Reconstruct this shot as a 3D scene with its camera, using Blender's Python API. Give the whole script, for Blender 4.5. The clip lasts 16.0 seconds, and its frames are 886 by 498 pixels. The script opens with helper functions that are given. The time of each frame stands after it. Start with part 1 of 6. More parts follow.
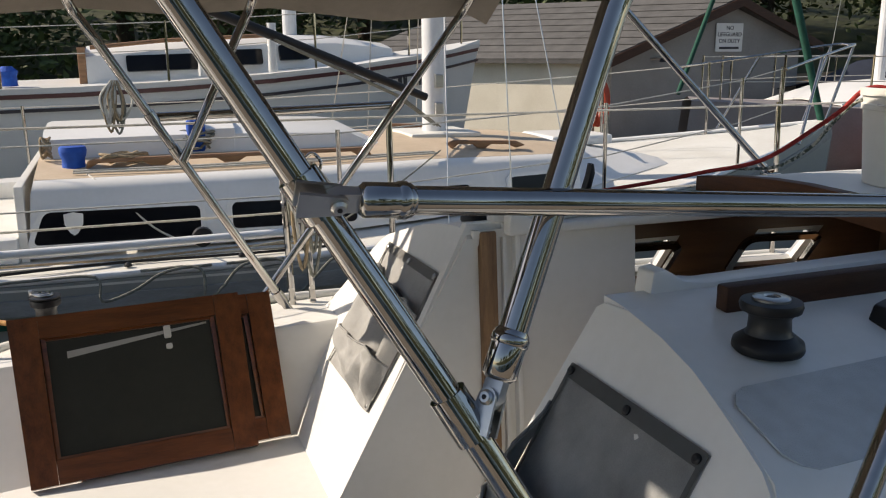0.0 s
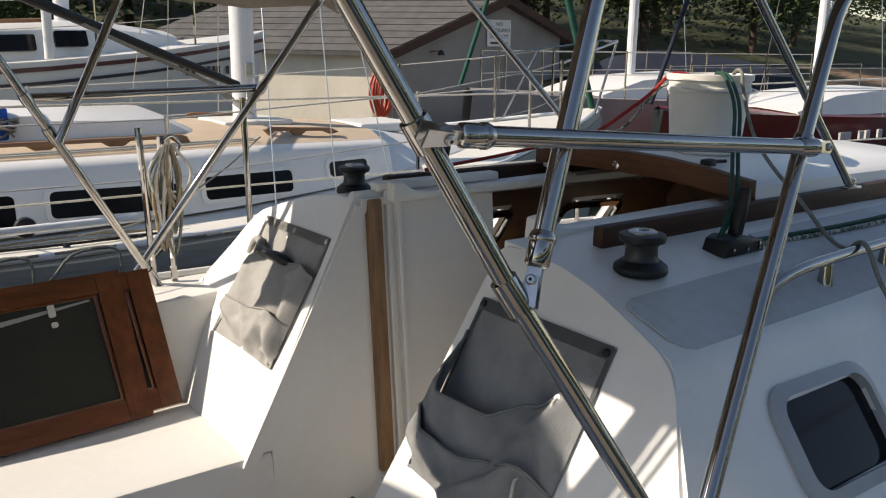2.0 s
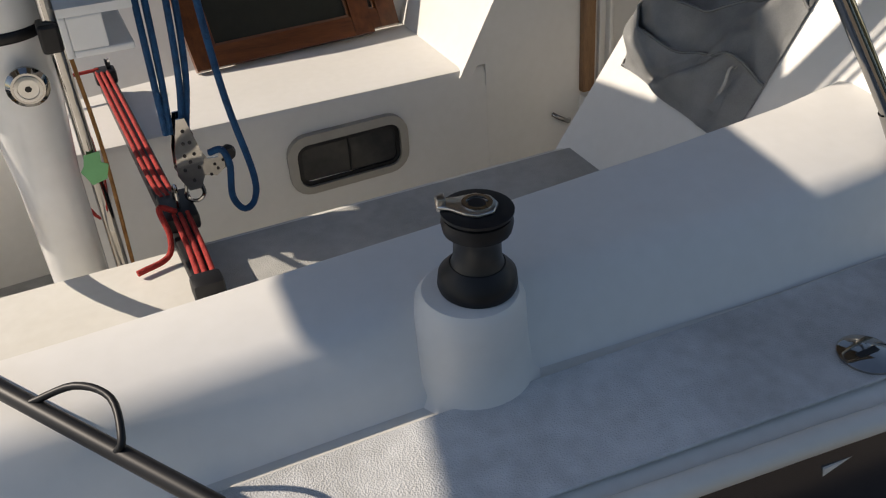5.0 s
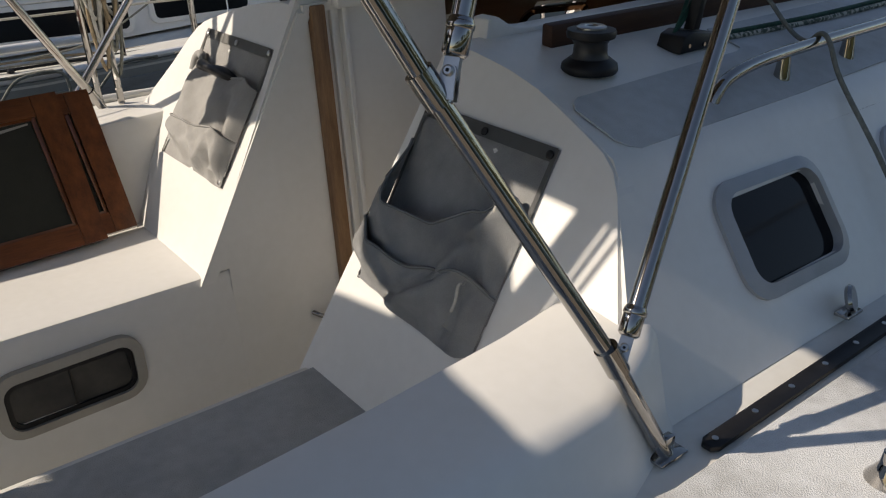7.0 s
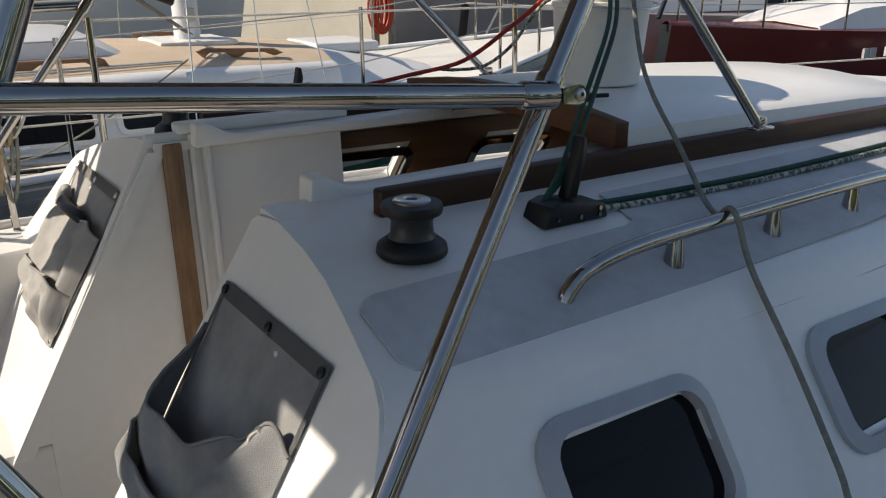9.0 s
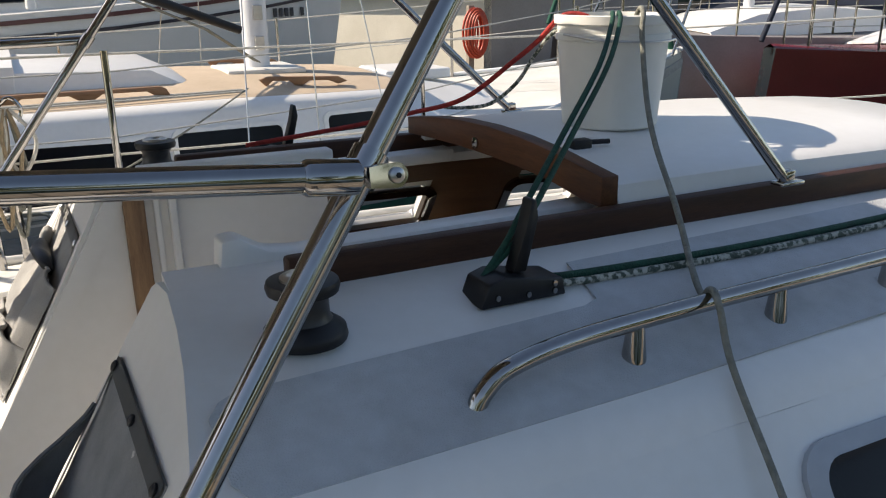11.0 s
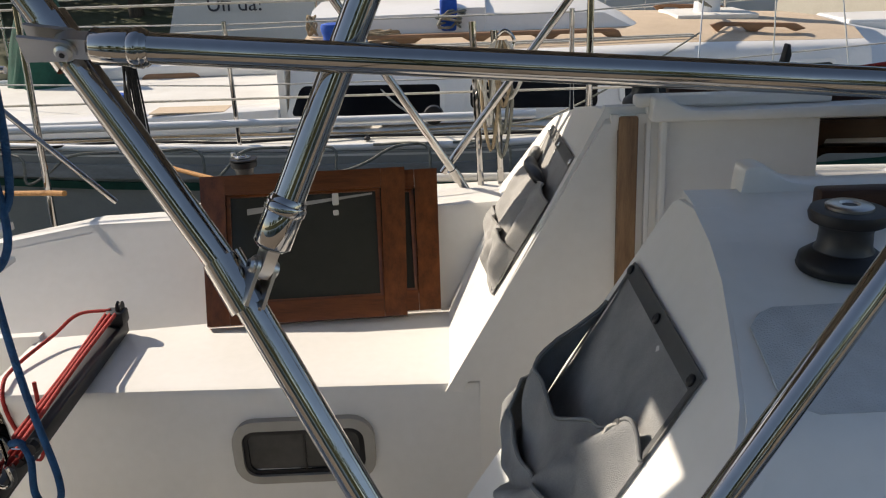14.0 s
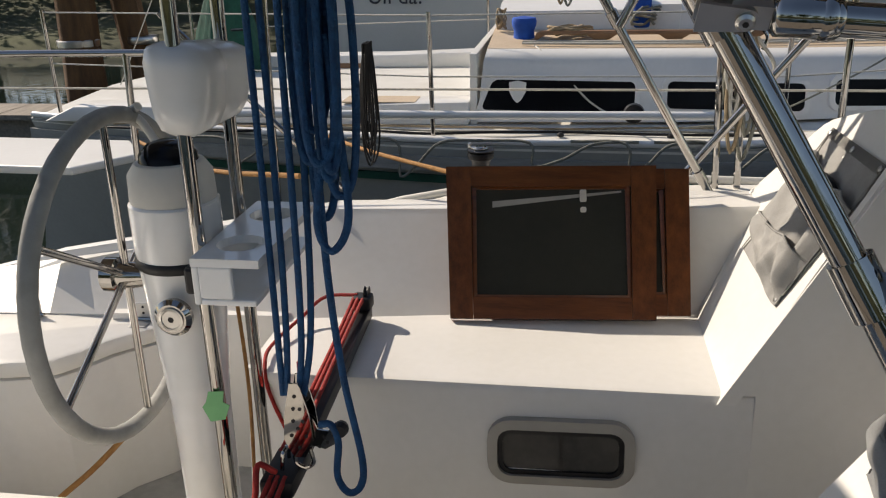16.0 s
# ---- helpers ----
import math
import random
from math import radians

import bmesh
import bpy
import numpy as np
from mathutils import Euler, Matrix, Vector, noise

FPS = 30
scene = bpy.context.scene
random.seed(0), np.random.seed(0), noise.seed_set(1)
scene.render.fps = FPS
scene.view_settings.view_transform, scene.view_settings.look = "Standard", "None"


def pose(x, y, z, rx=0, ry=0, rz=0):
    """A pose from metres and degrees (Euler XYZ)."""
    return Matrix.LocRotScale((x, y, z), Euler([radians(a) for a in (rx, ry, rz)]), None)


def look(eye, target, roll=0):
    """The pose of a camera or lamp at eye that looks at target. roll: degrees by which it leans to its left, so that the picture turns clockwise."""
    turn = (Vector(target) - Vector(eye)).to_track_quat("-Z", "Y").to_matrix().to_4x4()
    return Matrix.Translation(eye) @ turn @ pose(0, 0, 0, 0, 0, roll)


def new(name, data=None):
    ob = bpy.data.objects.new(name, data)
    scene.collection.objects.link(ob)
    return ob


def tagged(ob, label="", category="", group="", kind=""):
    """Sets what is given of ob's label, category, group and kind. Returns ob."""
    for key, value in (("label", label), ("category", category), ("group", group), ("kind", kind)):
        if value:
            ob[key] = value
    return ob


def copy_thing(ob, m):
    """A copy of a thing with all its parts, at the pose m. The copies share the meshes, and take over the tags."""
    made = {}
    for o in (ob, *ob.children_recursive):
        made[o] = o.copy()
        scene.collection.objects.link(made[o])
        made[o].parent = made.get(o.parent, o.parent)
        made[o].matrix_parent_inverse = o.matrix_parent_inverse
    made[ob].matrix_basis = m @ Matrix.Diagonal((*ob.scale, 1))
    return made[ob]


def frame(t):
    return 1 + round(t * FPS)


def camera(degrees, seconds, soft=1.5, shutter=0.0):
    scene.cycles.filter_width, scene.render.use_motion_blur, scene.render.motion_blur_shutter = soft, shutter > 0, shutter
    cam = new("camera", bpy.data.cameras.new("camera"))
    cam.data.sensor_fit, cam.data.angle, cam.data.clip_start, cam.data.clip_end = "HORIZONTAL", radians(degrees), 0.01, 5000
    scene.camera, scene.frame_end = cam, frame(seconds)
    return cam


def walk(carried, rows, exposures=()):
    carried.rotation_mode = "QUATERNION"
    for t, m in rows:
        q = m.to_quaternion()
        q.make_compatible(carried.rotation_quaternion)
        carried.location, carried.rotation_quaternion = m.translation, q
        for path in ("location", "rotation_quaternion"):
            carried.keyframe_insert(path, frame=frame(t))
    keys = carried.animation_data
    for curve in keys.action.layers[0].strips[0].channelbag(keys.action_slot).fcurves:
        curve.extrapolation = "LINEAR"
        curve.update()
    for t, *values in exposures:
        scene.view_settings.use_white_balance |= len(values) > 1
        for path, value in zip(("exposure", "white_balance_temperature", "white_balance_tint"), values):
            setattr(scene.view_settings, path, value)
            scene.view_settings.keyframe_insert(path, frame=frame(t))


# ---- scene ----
cam = camera(55.3, 16.0, soft=1.15)
PATH = [
    (0, (0.4098, 0.1817, 1.9889), (1.1125, 1.9984, 1.5343), -0.22),
    (0.5, (0.3285, 0.0975, 1.9864), (1.1947, 1.8432, 1.5385), 0.30),
    (1, (0.2312, 0.0664, 1.9929), (1.2126, 1.7508, 1.5467), 0.11),
    (1.5, (0.1069, 0.0882, 1.9765), (1.1932, 1.6992, 1.5020), -0.09),
    (2, (0.0416, 0.0859, 1.9722), (1.2024, 1.6451, 1.5046), 0.81),
    (2.5, (-0.0017, 0.0547, 1.9590), (1.1426, 1.6220, 1.4742), 1.70),
    (3, (-0.0820, -0.0045, 1.9308), (0.9379, 1.6078, 1.3319), 1.39),
    (3.5, (-0.1893, -0.0208, 1.8885), (0.6704, 1.5830, 1.0566), -0.03),
    (3.7, (-0.2731, -0.0027, 1.8810), (0.5675, 1.5541, 0.9488), -0.63),
    (5.8, (-0.1058, -0.0594, 1.8840), (0.5516, 1.4380, 0.7325), -2.37),
    (6, (-0.0916, -0.0504, 1.8865), (0.6315, 1.4290, 0.7505), -0.97),
    (6.5, (0.0079, -0.0203, 1.8957), (0.9324, 1.4252, 0.8683), -1.07),
    (7, (0.1195, 0.0728, 1.9309), (1.2325, 1.4927, 1.0689), -0.66),
    (7.5, (0.2210, 0.1089, 1.9550), (1.4198, 1.5370, 1.2317), -1.35),
    (8, (0.3878, 0.0937, 1.9643), (1.5719, 1.5525, 1.2783), -0.64),
    (8.5, (0.5515, 0.0836, 1.9616), (1.6759, 1.5899, 1.2779), 0.47),
    (9, (0.6773, 0.1374, 1.9608), (1.7479, 1.6964, 1.3086), 0.29),
    (9.5, (0.7870, 0.1903, 1.9631), (1.8299, 1.7779, 1.3382), 0.30),
    (9.7, (0.8350, 0.1972, 1.9710), (1.8589, 1.8000, 1.3521), 0.10),
    (11.8, (1.0470, 0.1678, 1.9714), (1.8280, 1.9100, 1.3759), -0.40),
    (12, (1.0460, 0.1608, 1.9702), (1.8120, 1.9110, 1.3789), -0.30),
    (12.5, (1.0330, 0.1497, 1.9698), (1.7270, 1.9290, 1.3778), -0.20),
    (13, (1.0033, 0.1443, 1.9621), (1.5242, 1.9731, 1.3412), -0.49),
    (13.5, (0.9327, 0.1508, 1.9514), (1.1810, 2.0234, 1.2954), -0.89),
    (14, (0.8260, 0.1603, 1.9477), (0.8066, 2.0369, 1.2564), -1.88),
    (14.5, (0.7194, 0.1419, 1.9520), (0.5491, 2.0162, 1.2746), -1.58),
    (15, (0.6141, 0.1076, 1.9540), (0.3576, 1.9691, 1.2702), -1.07),
    (15.5, (0.5469, 0.1373, 1.9370), (0.2492, 1.9881, 1.2407), -0.65),
    (16, (0.4466, 0.1960, 1.9330), (0.1670, 2.0519, 1.2434), -1.24),
]
walk(cam, [(t, look(eye, target, roll)) for t, eye, target, roll in PATH],
     [(0.0, 0.28, 7050, 14), (2.5, 0.34, 7050, 14), (3.5, 0.02, 7050, 14), (5.8, 0.00, 7050, 14), (7.0, -0.08, 7050, 14), (7.5, -0.36, 7050, 14), (8.0, -0.24, 7050, 14), (8.5, 0.01, 7050, 14), (9.5, 0.46, 7050, 14), (12.5, 0.65, 7050, 14), (14.0, 0.40, 7050, 14), (14.5, 0.26, 7050, 14), (16.0, 0.10, 7050, 14)])

# ---- world, sun ----
SUN_FROM = Vector((-0.80, 0.46, 0.66)).normalized()
world = bpy.data.worlds.new("sky")
scene.world = world
world.use_nodes = True
wn = world.node_tree.nodes
sky = wn.new("ShaderNodeTexSky")
sky.sky_type, sky.sun_disc = "NISHITA", False
sky.dust_density = 0.5
sky.sun_elevation = math.asin(SUN_FROM.z)
sky.sun_rotation = math.atan2(SUN_FROM.x, SUN_FROM.y)
world.node_tree.links.new(sky.outputs[0], wn["Background"].inputs[0])
wn["Background"].inputs[1].default_value = 0.108
sun_data = bpy.data.lights.new("sun", "SUN")
sun_data.energy, sun_data.angle, sun_data.color = 5.0, radians(0.53), (1.0, 0.93, 0.82)
sun = new("sun", sun_data)
sun.matrix_world = look(SUN_FROM * 30, (0, 0, 0))


# ---- materials ----
def material(name, base, rough=0.5, metal=0.0, dark=None, scale=6.0, spread=0.5, bump=0.0, bump_scale=60.0,
             stretch=(1, 1, 1), fine=40.0, coat=0.0, kind="noise", alpha=None, spec=0.5):
    m = bpy.data.materials.new(name)
    m.use_nodes = True
    nt = m.node_tree
    b = nt.nodes["Principled BSDF"]
    b.inputs["Roughness"].default_value, b.inputs["Metallic"].default_value = rough, metal
    b.inputs["Coat Weight"].default_value = coat
    b.inputs["Specular IOR Level"].default_value = spec
    tc = nt.nodes.new("ShaderNodeTexCoord")
    mp = nt.nodes.new("ShaderNodeMapping")
    mp.inputs["Scale"].default_value = stretch
    nt.links.new(tc.outputs["Object"], mp.inputs[0])
    dark = dark or tuple(c * 0.85 for c in base)
    n1, n2 = nt.nodes.new("ShaderNodeTexNoise"), nt.nodes.new("ShaderNodeTexNoise")
    n1.inputs["Scale"].default_value, n1.inputs["Detail"].default_value = scale, 5
    n2.inputs["Scale"].default_value, n2.inputs["Detail"].default_value = fine, 3
    for n in (n1, n2):
        nt.links.new(mp.outputs[0], n.inputs["Vector"])
    mixf = nt.nodes.new("ShaderNodeMath")
    mixf.operation = "MULTIPLY_ADD"
    mixf.inputs[1].default_value = 0.35
    nt.links.new(n2.outputs[0], mixf.inputs[0])
    nt.links.new(n1.outputs[0], mixf.inputs[2])
    ramp = nt.nodes.new("ShaderNodeValToRGB")
    ramp.color_ramp.elements[0].position, ramp.color_ramp.elements[1].position = 0.68 - spread / 2, 0.68 + spread / 2
    ramp.color_ramp.elements[0].color, ramp.color_ramp.elements[1].color = (*dark, 1), (*base, 1)
    nt.links.new(mixf.outputs[0], ramp.inputs[0])
    nt.links.new(ramp.outputs[0], b.inputs["Base Color"])
    if bump:
        src = nt.nodes.new("ShaderNodeTexVoronoi" if kind == "cells" else "ShaderNodeTexNoise")
        src.inputs["Scale"].default_value = bump_scale
        nt.links.new(mp.outputs[0], src.inputs["Vector"])
        bp = nt.nodes.new("ShaderNodeBump")
        bp.inputs["Strength"].default_value, bp.inputs["Distance"].default_value = bump, 0.004
        nt.links.new(src.outputs[0], bp.inputs["Height"])
        nt.links.new(bp.outputs[0], b.inputs["Normal"])
    return m


def glass_material(name, tint, rough=0.02, through_amount=0.9):
    m = bpy.data.materials.new(name)
    m.use_nodes = True
    b = m.node_tree.nodes["Principled BSDF"]
    b.inputs["Base Color"].default_value = (*tint, 1)
    b.inputs["Roughness"].default_value, b.inputs["Transmission Weight"].default_value = rough, through_amount
    b.inputs["IOR"].default_value = 1.3
    return m


GEL = material("gelcoat", (0.80, 0.79, 0.76), 0.32, dark=(0.70, 0.69, 0.65), scale=2.5, spread=0.7, bump=0.03, bump_scale=9)
GELD = material("weathered_gelcoat", (0.76, 0.75, 0.70), 0.42, dark=(0.60, 0.58, 0.52), scale=3.0, spread=0.6, bump=0.04, bump_scale=14)
NONSKID = material("nonskid", (0.55, 0.57, 0.58), 0.65, dark=(0.40, 0.41, 0.41), scale=5, spread=0.5, bump=0.35, bump_scale=420, kind="cells")
DECKPAD = material("stained_deck", (0.66, 0.67, 0.67), 0.65, dark=(0.40, 0.40, 0.39), scale=3.2, spread=0.32, bump=0.35, bump_scale=420, kind="cells")
SEATPAD = material("worn_nonskid", (0.50, 0.50, 0.48), 0.7, dark=(0.33, 0.33, 0.31), scale=5, spread=0.5, bump=0.3, bump_scale=420, kind="cells")
STEEL = material("stainless_steel", (0.43, 0.415, 0.395), 0.045, 1.0, dark=(0.33, 0.315, 0.295), scale=5, fine=90, stretch=(1, 1, 1))
STEELD = material("dull_steel", (0.55, 0.54, 0.52), 0.28, 1.0, scale=20)
TEAK = material("varnished_teak", (0.20, 0.068, 0.022), 0.28, dark=(0.085, 0.027, 0.010), scale=5, spread=0.45, stretch=(1, 9, 9), fine=30, bump=0.1, bump_scale=50, coat=0.3)
TEAKV = material("varnished_teak_upright", (0.20, 0.068, 0.022), 0.28, dark=(0.085, 0.027, 0.010), scale=5, spread=0.45, stretch=(9, 9, 1), fine=30, bump=0.1, bump_scale=50, coat=0.3)
TEAKDRY = material("weathered_teak", (0.34, 0.20, 0.10), 0.6, dark=(0.17, 0.09, 0.045), scale=6, spread=0.45, stretch=(9, 9, 1), bump=0.15, bump_scale=60)
TEAKNB = material("oiled_teak", (0.36, 0.20, 0.10), 0.55, dark=(0.20, 0.10, 0.05), scale=4, stretch=(1, 9, 9))
RUNNER = material("dark_teak", (0.070, 0.029, 0.015), 0.5, dark=(0.032, 0.013, 0.007), scale=5, stretch=(1, 9, 9), bump=0.15, bump_scale=60, spec=0.3)
# teak for the hatch beam, with the canvas shade mixed into its colour
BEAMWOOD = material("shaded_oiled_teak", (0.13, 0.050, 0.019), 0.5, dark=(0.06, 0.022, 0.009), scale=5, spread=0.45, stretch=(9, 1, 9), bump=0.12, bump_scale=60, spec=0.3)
CABINWOOD = material("cabin_veneer", (0.17, 0.09, 0.045), 0.5, dark=(0.10, 0.05, 0.025), scale=3, stretch=(1, 6, 6))
BLACK = material("black_plastic", (0.014, 0.014, 0.016), 0.45, dark=(0.007, 0.007, 0.008), scale=20, spec=0.35)
DRUM = material("worn_drum", (0.05, 0.048, 0.046), 0.38, 0.3, dark=(0.03, 0.03, 0.03), scale=30)
CANVAS = material("grey_mesh_canvas", (0.52, 0.525, 0.515), 0.85, dark=(0.31, 0.315, 0.315), scale=14, bump=0.7, bump_scale=900, fine=420, kind="cells", spec=0.2)
FADED = material("sun_faded_canvas", (0.44, 0.43, 0.41), 0.9, dark=(0.28, 0.275, 0.26), scale=9, bump=0.4, bump_scale=900, fine=420, kind="cells", spec=0.2)
FADEDD = material("faded_edge_binding", (0.30, 0.295, 0.28), 0.85, scale=12)
# thin mesh lets some light through
nt = CANVAS.node_tree
trn = nt.nodes.new("ShaderNodeBsdfTranslucent")
trn.inputs[0].default_value = (0.34, 0.345, 0.34, 1)
mixs = nt.nodes.new("ShaderNodeMixShader")
mixs.inputs[0].default_value = 0.15
nt.links.new(nt.nodes["Principled BSDF"].outputs[0], mixs.inputs[1])
nt.links.new(trn.outputs[0], mixs.inputs[2])
nt.links.new(mixs.outputs[0], nt.nodes["Material Output"].inputs[0])
CABLEB = material("black_cable", (0.012, 0.012, 0.013), 0.6, spec=0.25)
CANVASD = material("dark_edge_binding", (0.19, 0.195, 0.195), 0.85, scale=12)
BIMINI = material("taupe_canvas", (0.24, 0.21, 0.18), 0.9, dark=(0.17, 0.15, 0.125), scale=4, bump=0.4, bump_scale=300)
FRAMEG = material("grey_port_frame", (0.42, 0.44, 0.46), 0.4, dark=(0.34, 0.355, 0.37), scale=9)
DARKGLASS = material("smoked_acrylic", (0.006, 0.007, 0.009), 0.10, dark=(0.004, 0.004, 0.006), scale=3, spec=0.16)
PORTFRAME = material("putty_plastic", (0.40, 0.385, 0.35), 0.5, dark=(0.33, 0.315, 0.28), scale=8)
SCREEN = material("dark_screen", (0.045, 0.047, 0.048), 0.22, dark=(0.025, 0.026, 0.028), scale=30, spec=0.3)
PLEXI = material("smoked_drop_board_pane", (0.040, 0.042, 0.036), 0.12, dark=(0.03, 0.032, 0.028), scale=3)
PLASTIC = material("white_plastic", (0.80, 0.80, 0.79), 0.22, dark=(0.70, 0.70, 0.68), scale=6, fine=30, coat=0.3)
BUCKETM = material("bucket_plastic", (0.76, 0.75, 0.70), 0.45, dark=(0.68, 0.67, 0.61), scale=4)
BEIGE = material("aged_beige_plastic", (0.68, 0.655, 0.59), 0.5, scale=8)
WHEELM = material("wheel_cover_leather", (0.33, 0.33, 0.31), 0.75, dark=(0.22, 0.22, 0.205), scale=14, bump=0.3, bump_scale=120)
BLUEROPE = material("blue_rope", (0.004, 0.072, 0.19), 0.8, dark=(0.002, 0.035, 0.10), scale=60, bump=0.8, bump_scale=240)
REDROPE = material("red_rope", (0.42, 0.028, 0.02), 0.8, dark=(0.22, 0.012, 0.01), scale=70, bump=0.8, bump_scale=240)
GREENROPE = material("green_rope", (0.01, 0.075, 0.045), 0.8, dark=(0.005, 0.035, 0.022), scale=70, bump=0.8, bump_scale=240)
GREYROPE = material("grey_rope", (0.25, 0.25, 0.21), 0.85, dark=(0.14, 0.14, 0.115), scale=70, bump=0.8, bump_scale=240)
FLECKROPE = material("flecked_rope", (0.44, 0.44, 0.38), 0.85, dark=(0.06, 0.08, 0.06), scale=110, spread=0.12, bump=0.8, bump_scale=240)
TANROPE = material("tan_rope", (0.42, 0.33, 0.21), 0.9, dark=(0.24, 0.18, 0.11), scale=60, bump=0.8, bump_scale=200)
WHITEROPE = material("white_rope", (0.62, 0.60, 0.54), 0.9, dark=(0.45, 0.43, 0.38), scale=60, bump=0.8, bump_scale=200)
BROWNROPE = material("orange_line", (0.42, 0.22, 0.07), 0.85, dark=(0.26, 0.12, 0.035), scale=60, bump=0.8, bump_scale=200)
HOSE = material("red_hose", (0.55, 0.075, 0.03), 0.5, dark=(0.36, 0.04, 0.018), scale=20)
BLUECOVER = material("blue_canvas", (0.015, 0.11, 0.52), 0.85, dark=(0.008, 0.06, 0.32), scale=12, bump=0.4, bump_scale=200)
GREENCOVER = material("green_canvas", (0.008, 0.085, 0.055), 0.85, dark=(0.005, 0.05, 0.032), scale=10, bump=0.4, bump_scale=200)
NAVYCOVER = material("navy_canvas", (0.012, 0.018, 0.035), 0.85, dark=(0.007, 0.01, 0.02), scale=5)
HULLW = material("white_hull", (0.74, 0.74, 0.72), 0.3, dark=(0.64, 0.64, 0.61), scale=1.4, spread=0.7)
# grey stands for the shade on the neighbour's hull side
HULLG = material("shade_darkened_hull", (0.36, 0.37, 0.345), 0.45, dark=(0.27, 0.28, 0.26), scale=1.6, spread=0.7)
HULLN = material("navy_hull", (0.012, 0.014, 0.024), 0.22, dark=(0.008, 0.009, 0.015), scale=3)
# brown-grey includes the shade on this far hull
HULLT = material("shaded_taupe_hull", (0.30, 0.265, 0.25), 0.45, dark=(0.22, 0.19, 0.18), scale=2)
HULLR = material("maroon_hull", (0.16, 0.012, 0.012), 0.25, dark=(0.11, 0.008, 0.008), scale=2)
STRIPE = material("dark_stripe", (0.03, 0.028, 0.04), 0.35, scale=4)
MAROON = material("maroon_stripe", (0.10, 0.03, 0.03), 0.35, scale=4)
TANDECK = material("tan_deck", (0.55, 0.44, 0.32), 0.7, dark=(0.46, 0.36, 0.25), scale=5, bump=0.4, bump_scale=300)
ALLOY = material("mast_paint", (0.70, 0.71, 0.72), 0.35, 0.0, dark=(0.58, 0.59, 0.60), scale=4)
RUBRAIL = material("grey_rub_rail", (0.30, 0.31, 0.31), 0.5, dark=(0.20, 0.21, 0.20), scale=5, stretch=(1, 6, 6))
# shed walls: colour lightened on the sunny side, darkened on the shaded ones
WALLC = material("sun_lightened_block_wall", (0.76, 0.71, 0.59), 0.85, dark=(0.62, 0.57, 0.46), scale=1.6, bump=0.5, bump_scale=30)
WALLG = material("shade_darkened_plaster_wall", (0.32, 0.31, 0.29), 0.88, dark=(0.22, 0.21, 0.20), scale=1.1, bump=0.5, bump_scale=25)
SHINGLE = material("asphalt_shingles", (0.12, 0.115, 0.11), 0.9, dark=(0.07, 0.068, 0.065), scale=4, bump=0.5, bump_scale=40)
SIGNW = material("sign_face", (0.74, 0.74, 0.72), 0.5, dark=(0.66, 0.66, 0.63), scale=3)
INK = material("dark_lettering", (0.03, 0.03, 0.035), 0.6, scale=8)
PALEINK = material("pale_lettering", (0.55, 0.50, 0.48), 0.6, scale=8)
GRASS = material("grass_bank", (0.065, 0.075, 0.02), 0.95, dark=(0.02, 0.022, 0.008), scale=0.6, spread=0.5, fine=9, bump=0.6, bump_scale=8)
DIRT = material("bare_earth", (0.30, 0.20, 0.11), 0.95, dark=(0.17, 0.11, 0.06), scale=0.7, fine=9, bump=0.5, bump_scale=9)
BARK = material("bark", (0.10, 0.075, 0.05), 0.95, dark=(0.045, 0.033, 0.022), scale=6, stretch=(4, 4, 1), bump=0.8, bump_scale=30)
LEAF = material("leaves", (0.075, 0.105, 0.02), 0.7, dark=(0.022, 0.04, 0.008), scale=0.9, fine=6, spread=0.35)
PILE = material("brown_piling", (0.17, 0.085, 0.03), 0.85, dark=(0.07, 0.033, 0.013), scale=3, stretch=(5, 5, 1), bump=0.6, bump_scale=30)
DOCKWOOD = material("dock_boards", (0.30, 0.26, 0.21), 0.85, dark=(0.17, 0.145, 0.115), scale=4, stretch=(8, 1, 8), bump=0.3, bump_scale=40)
WATER = material("lake_water", (0.012, 0.02, 0.016), 0.05, dark=(0.008, 0.014, 0.011), scale=1.5, bump=0.35, bump_scale=5)
TAGM = material("green_tag", (0.18, 0.48, 0.20), 0.6, scale=20)


# ---- mesh builders ----
def part(name, bm, mat, parent=None, label="", smooth=0.0):
    me = bpy.data.meshes.new(name)
    bmesh.ops.recalc_face_normals(bm, faces=bm.faces)
    bm.to_mesh(me)
    bm.free()
    for m in mat if isinstance(mat, (list, tuple)) else [mat]:
        me.materials.append(m)
    if smooth:
        for p in me.polygons:
            p.use_smooth = True
        me.set_sharp_from_angle(angle=radians(smooth))
    ob = new(name, me)
    if parent is not None:
        ob.parent = parent
    if label:
        ob["label"] = label
    return ob


def empty(name, label, category, group="", kind="", at=(0, 0, 0)):
    ob = new(name)
    ob.location = at
    return tagged(ob, label, category, group, kind)


def thing(name, bm, mat, label, category, group="", kind="", smooth=0.0):
    return tagged(part(name, bm, mat, None, "", smooth), label, category, group, kind)


def box(bm, lo, hi, bevel=0.0, m=None):
    r = bmesh.ops.create_cube(bm, size=1.0)
    vs = r["verts"]
    for v in vs:
        v.co = Vector([lo[i] + (v.co[i] + 0.5) * (hi[i] - lo[i]) for i in range(3)])
    if m is not None:
        bmesh.ops.transform(bm, matrix=m, verts=vs)
    if bevel:
        es = list({e for v in vs for e in v.link_edges})
        bmesh.ops.bevel(bm, geom=es, offset=bevel, segments=2, profile=0.5, affect="EDGES")
    return bm


def B(lo, hi, bevel=0.0, m=None):
    return box(bmesh.new(), lo, hi, bevel, m)


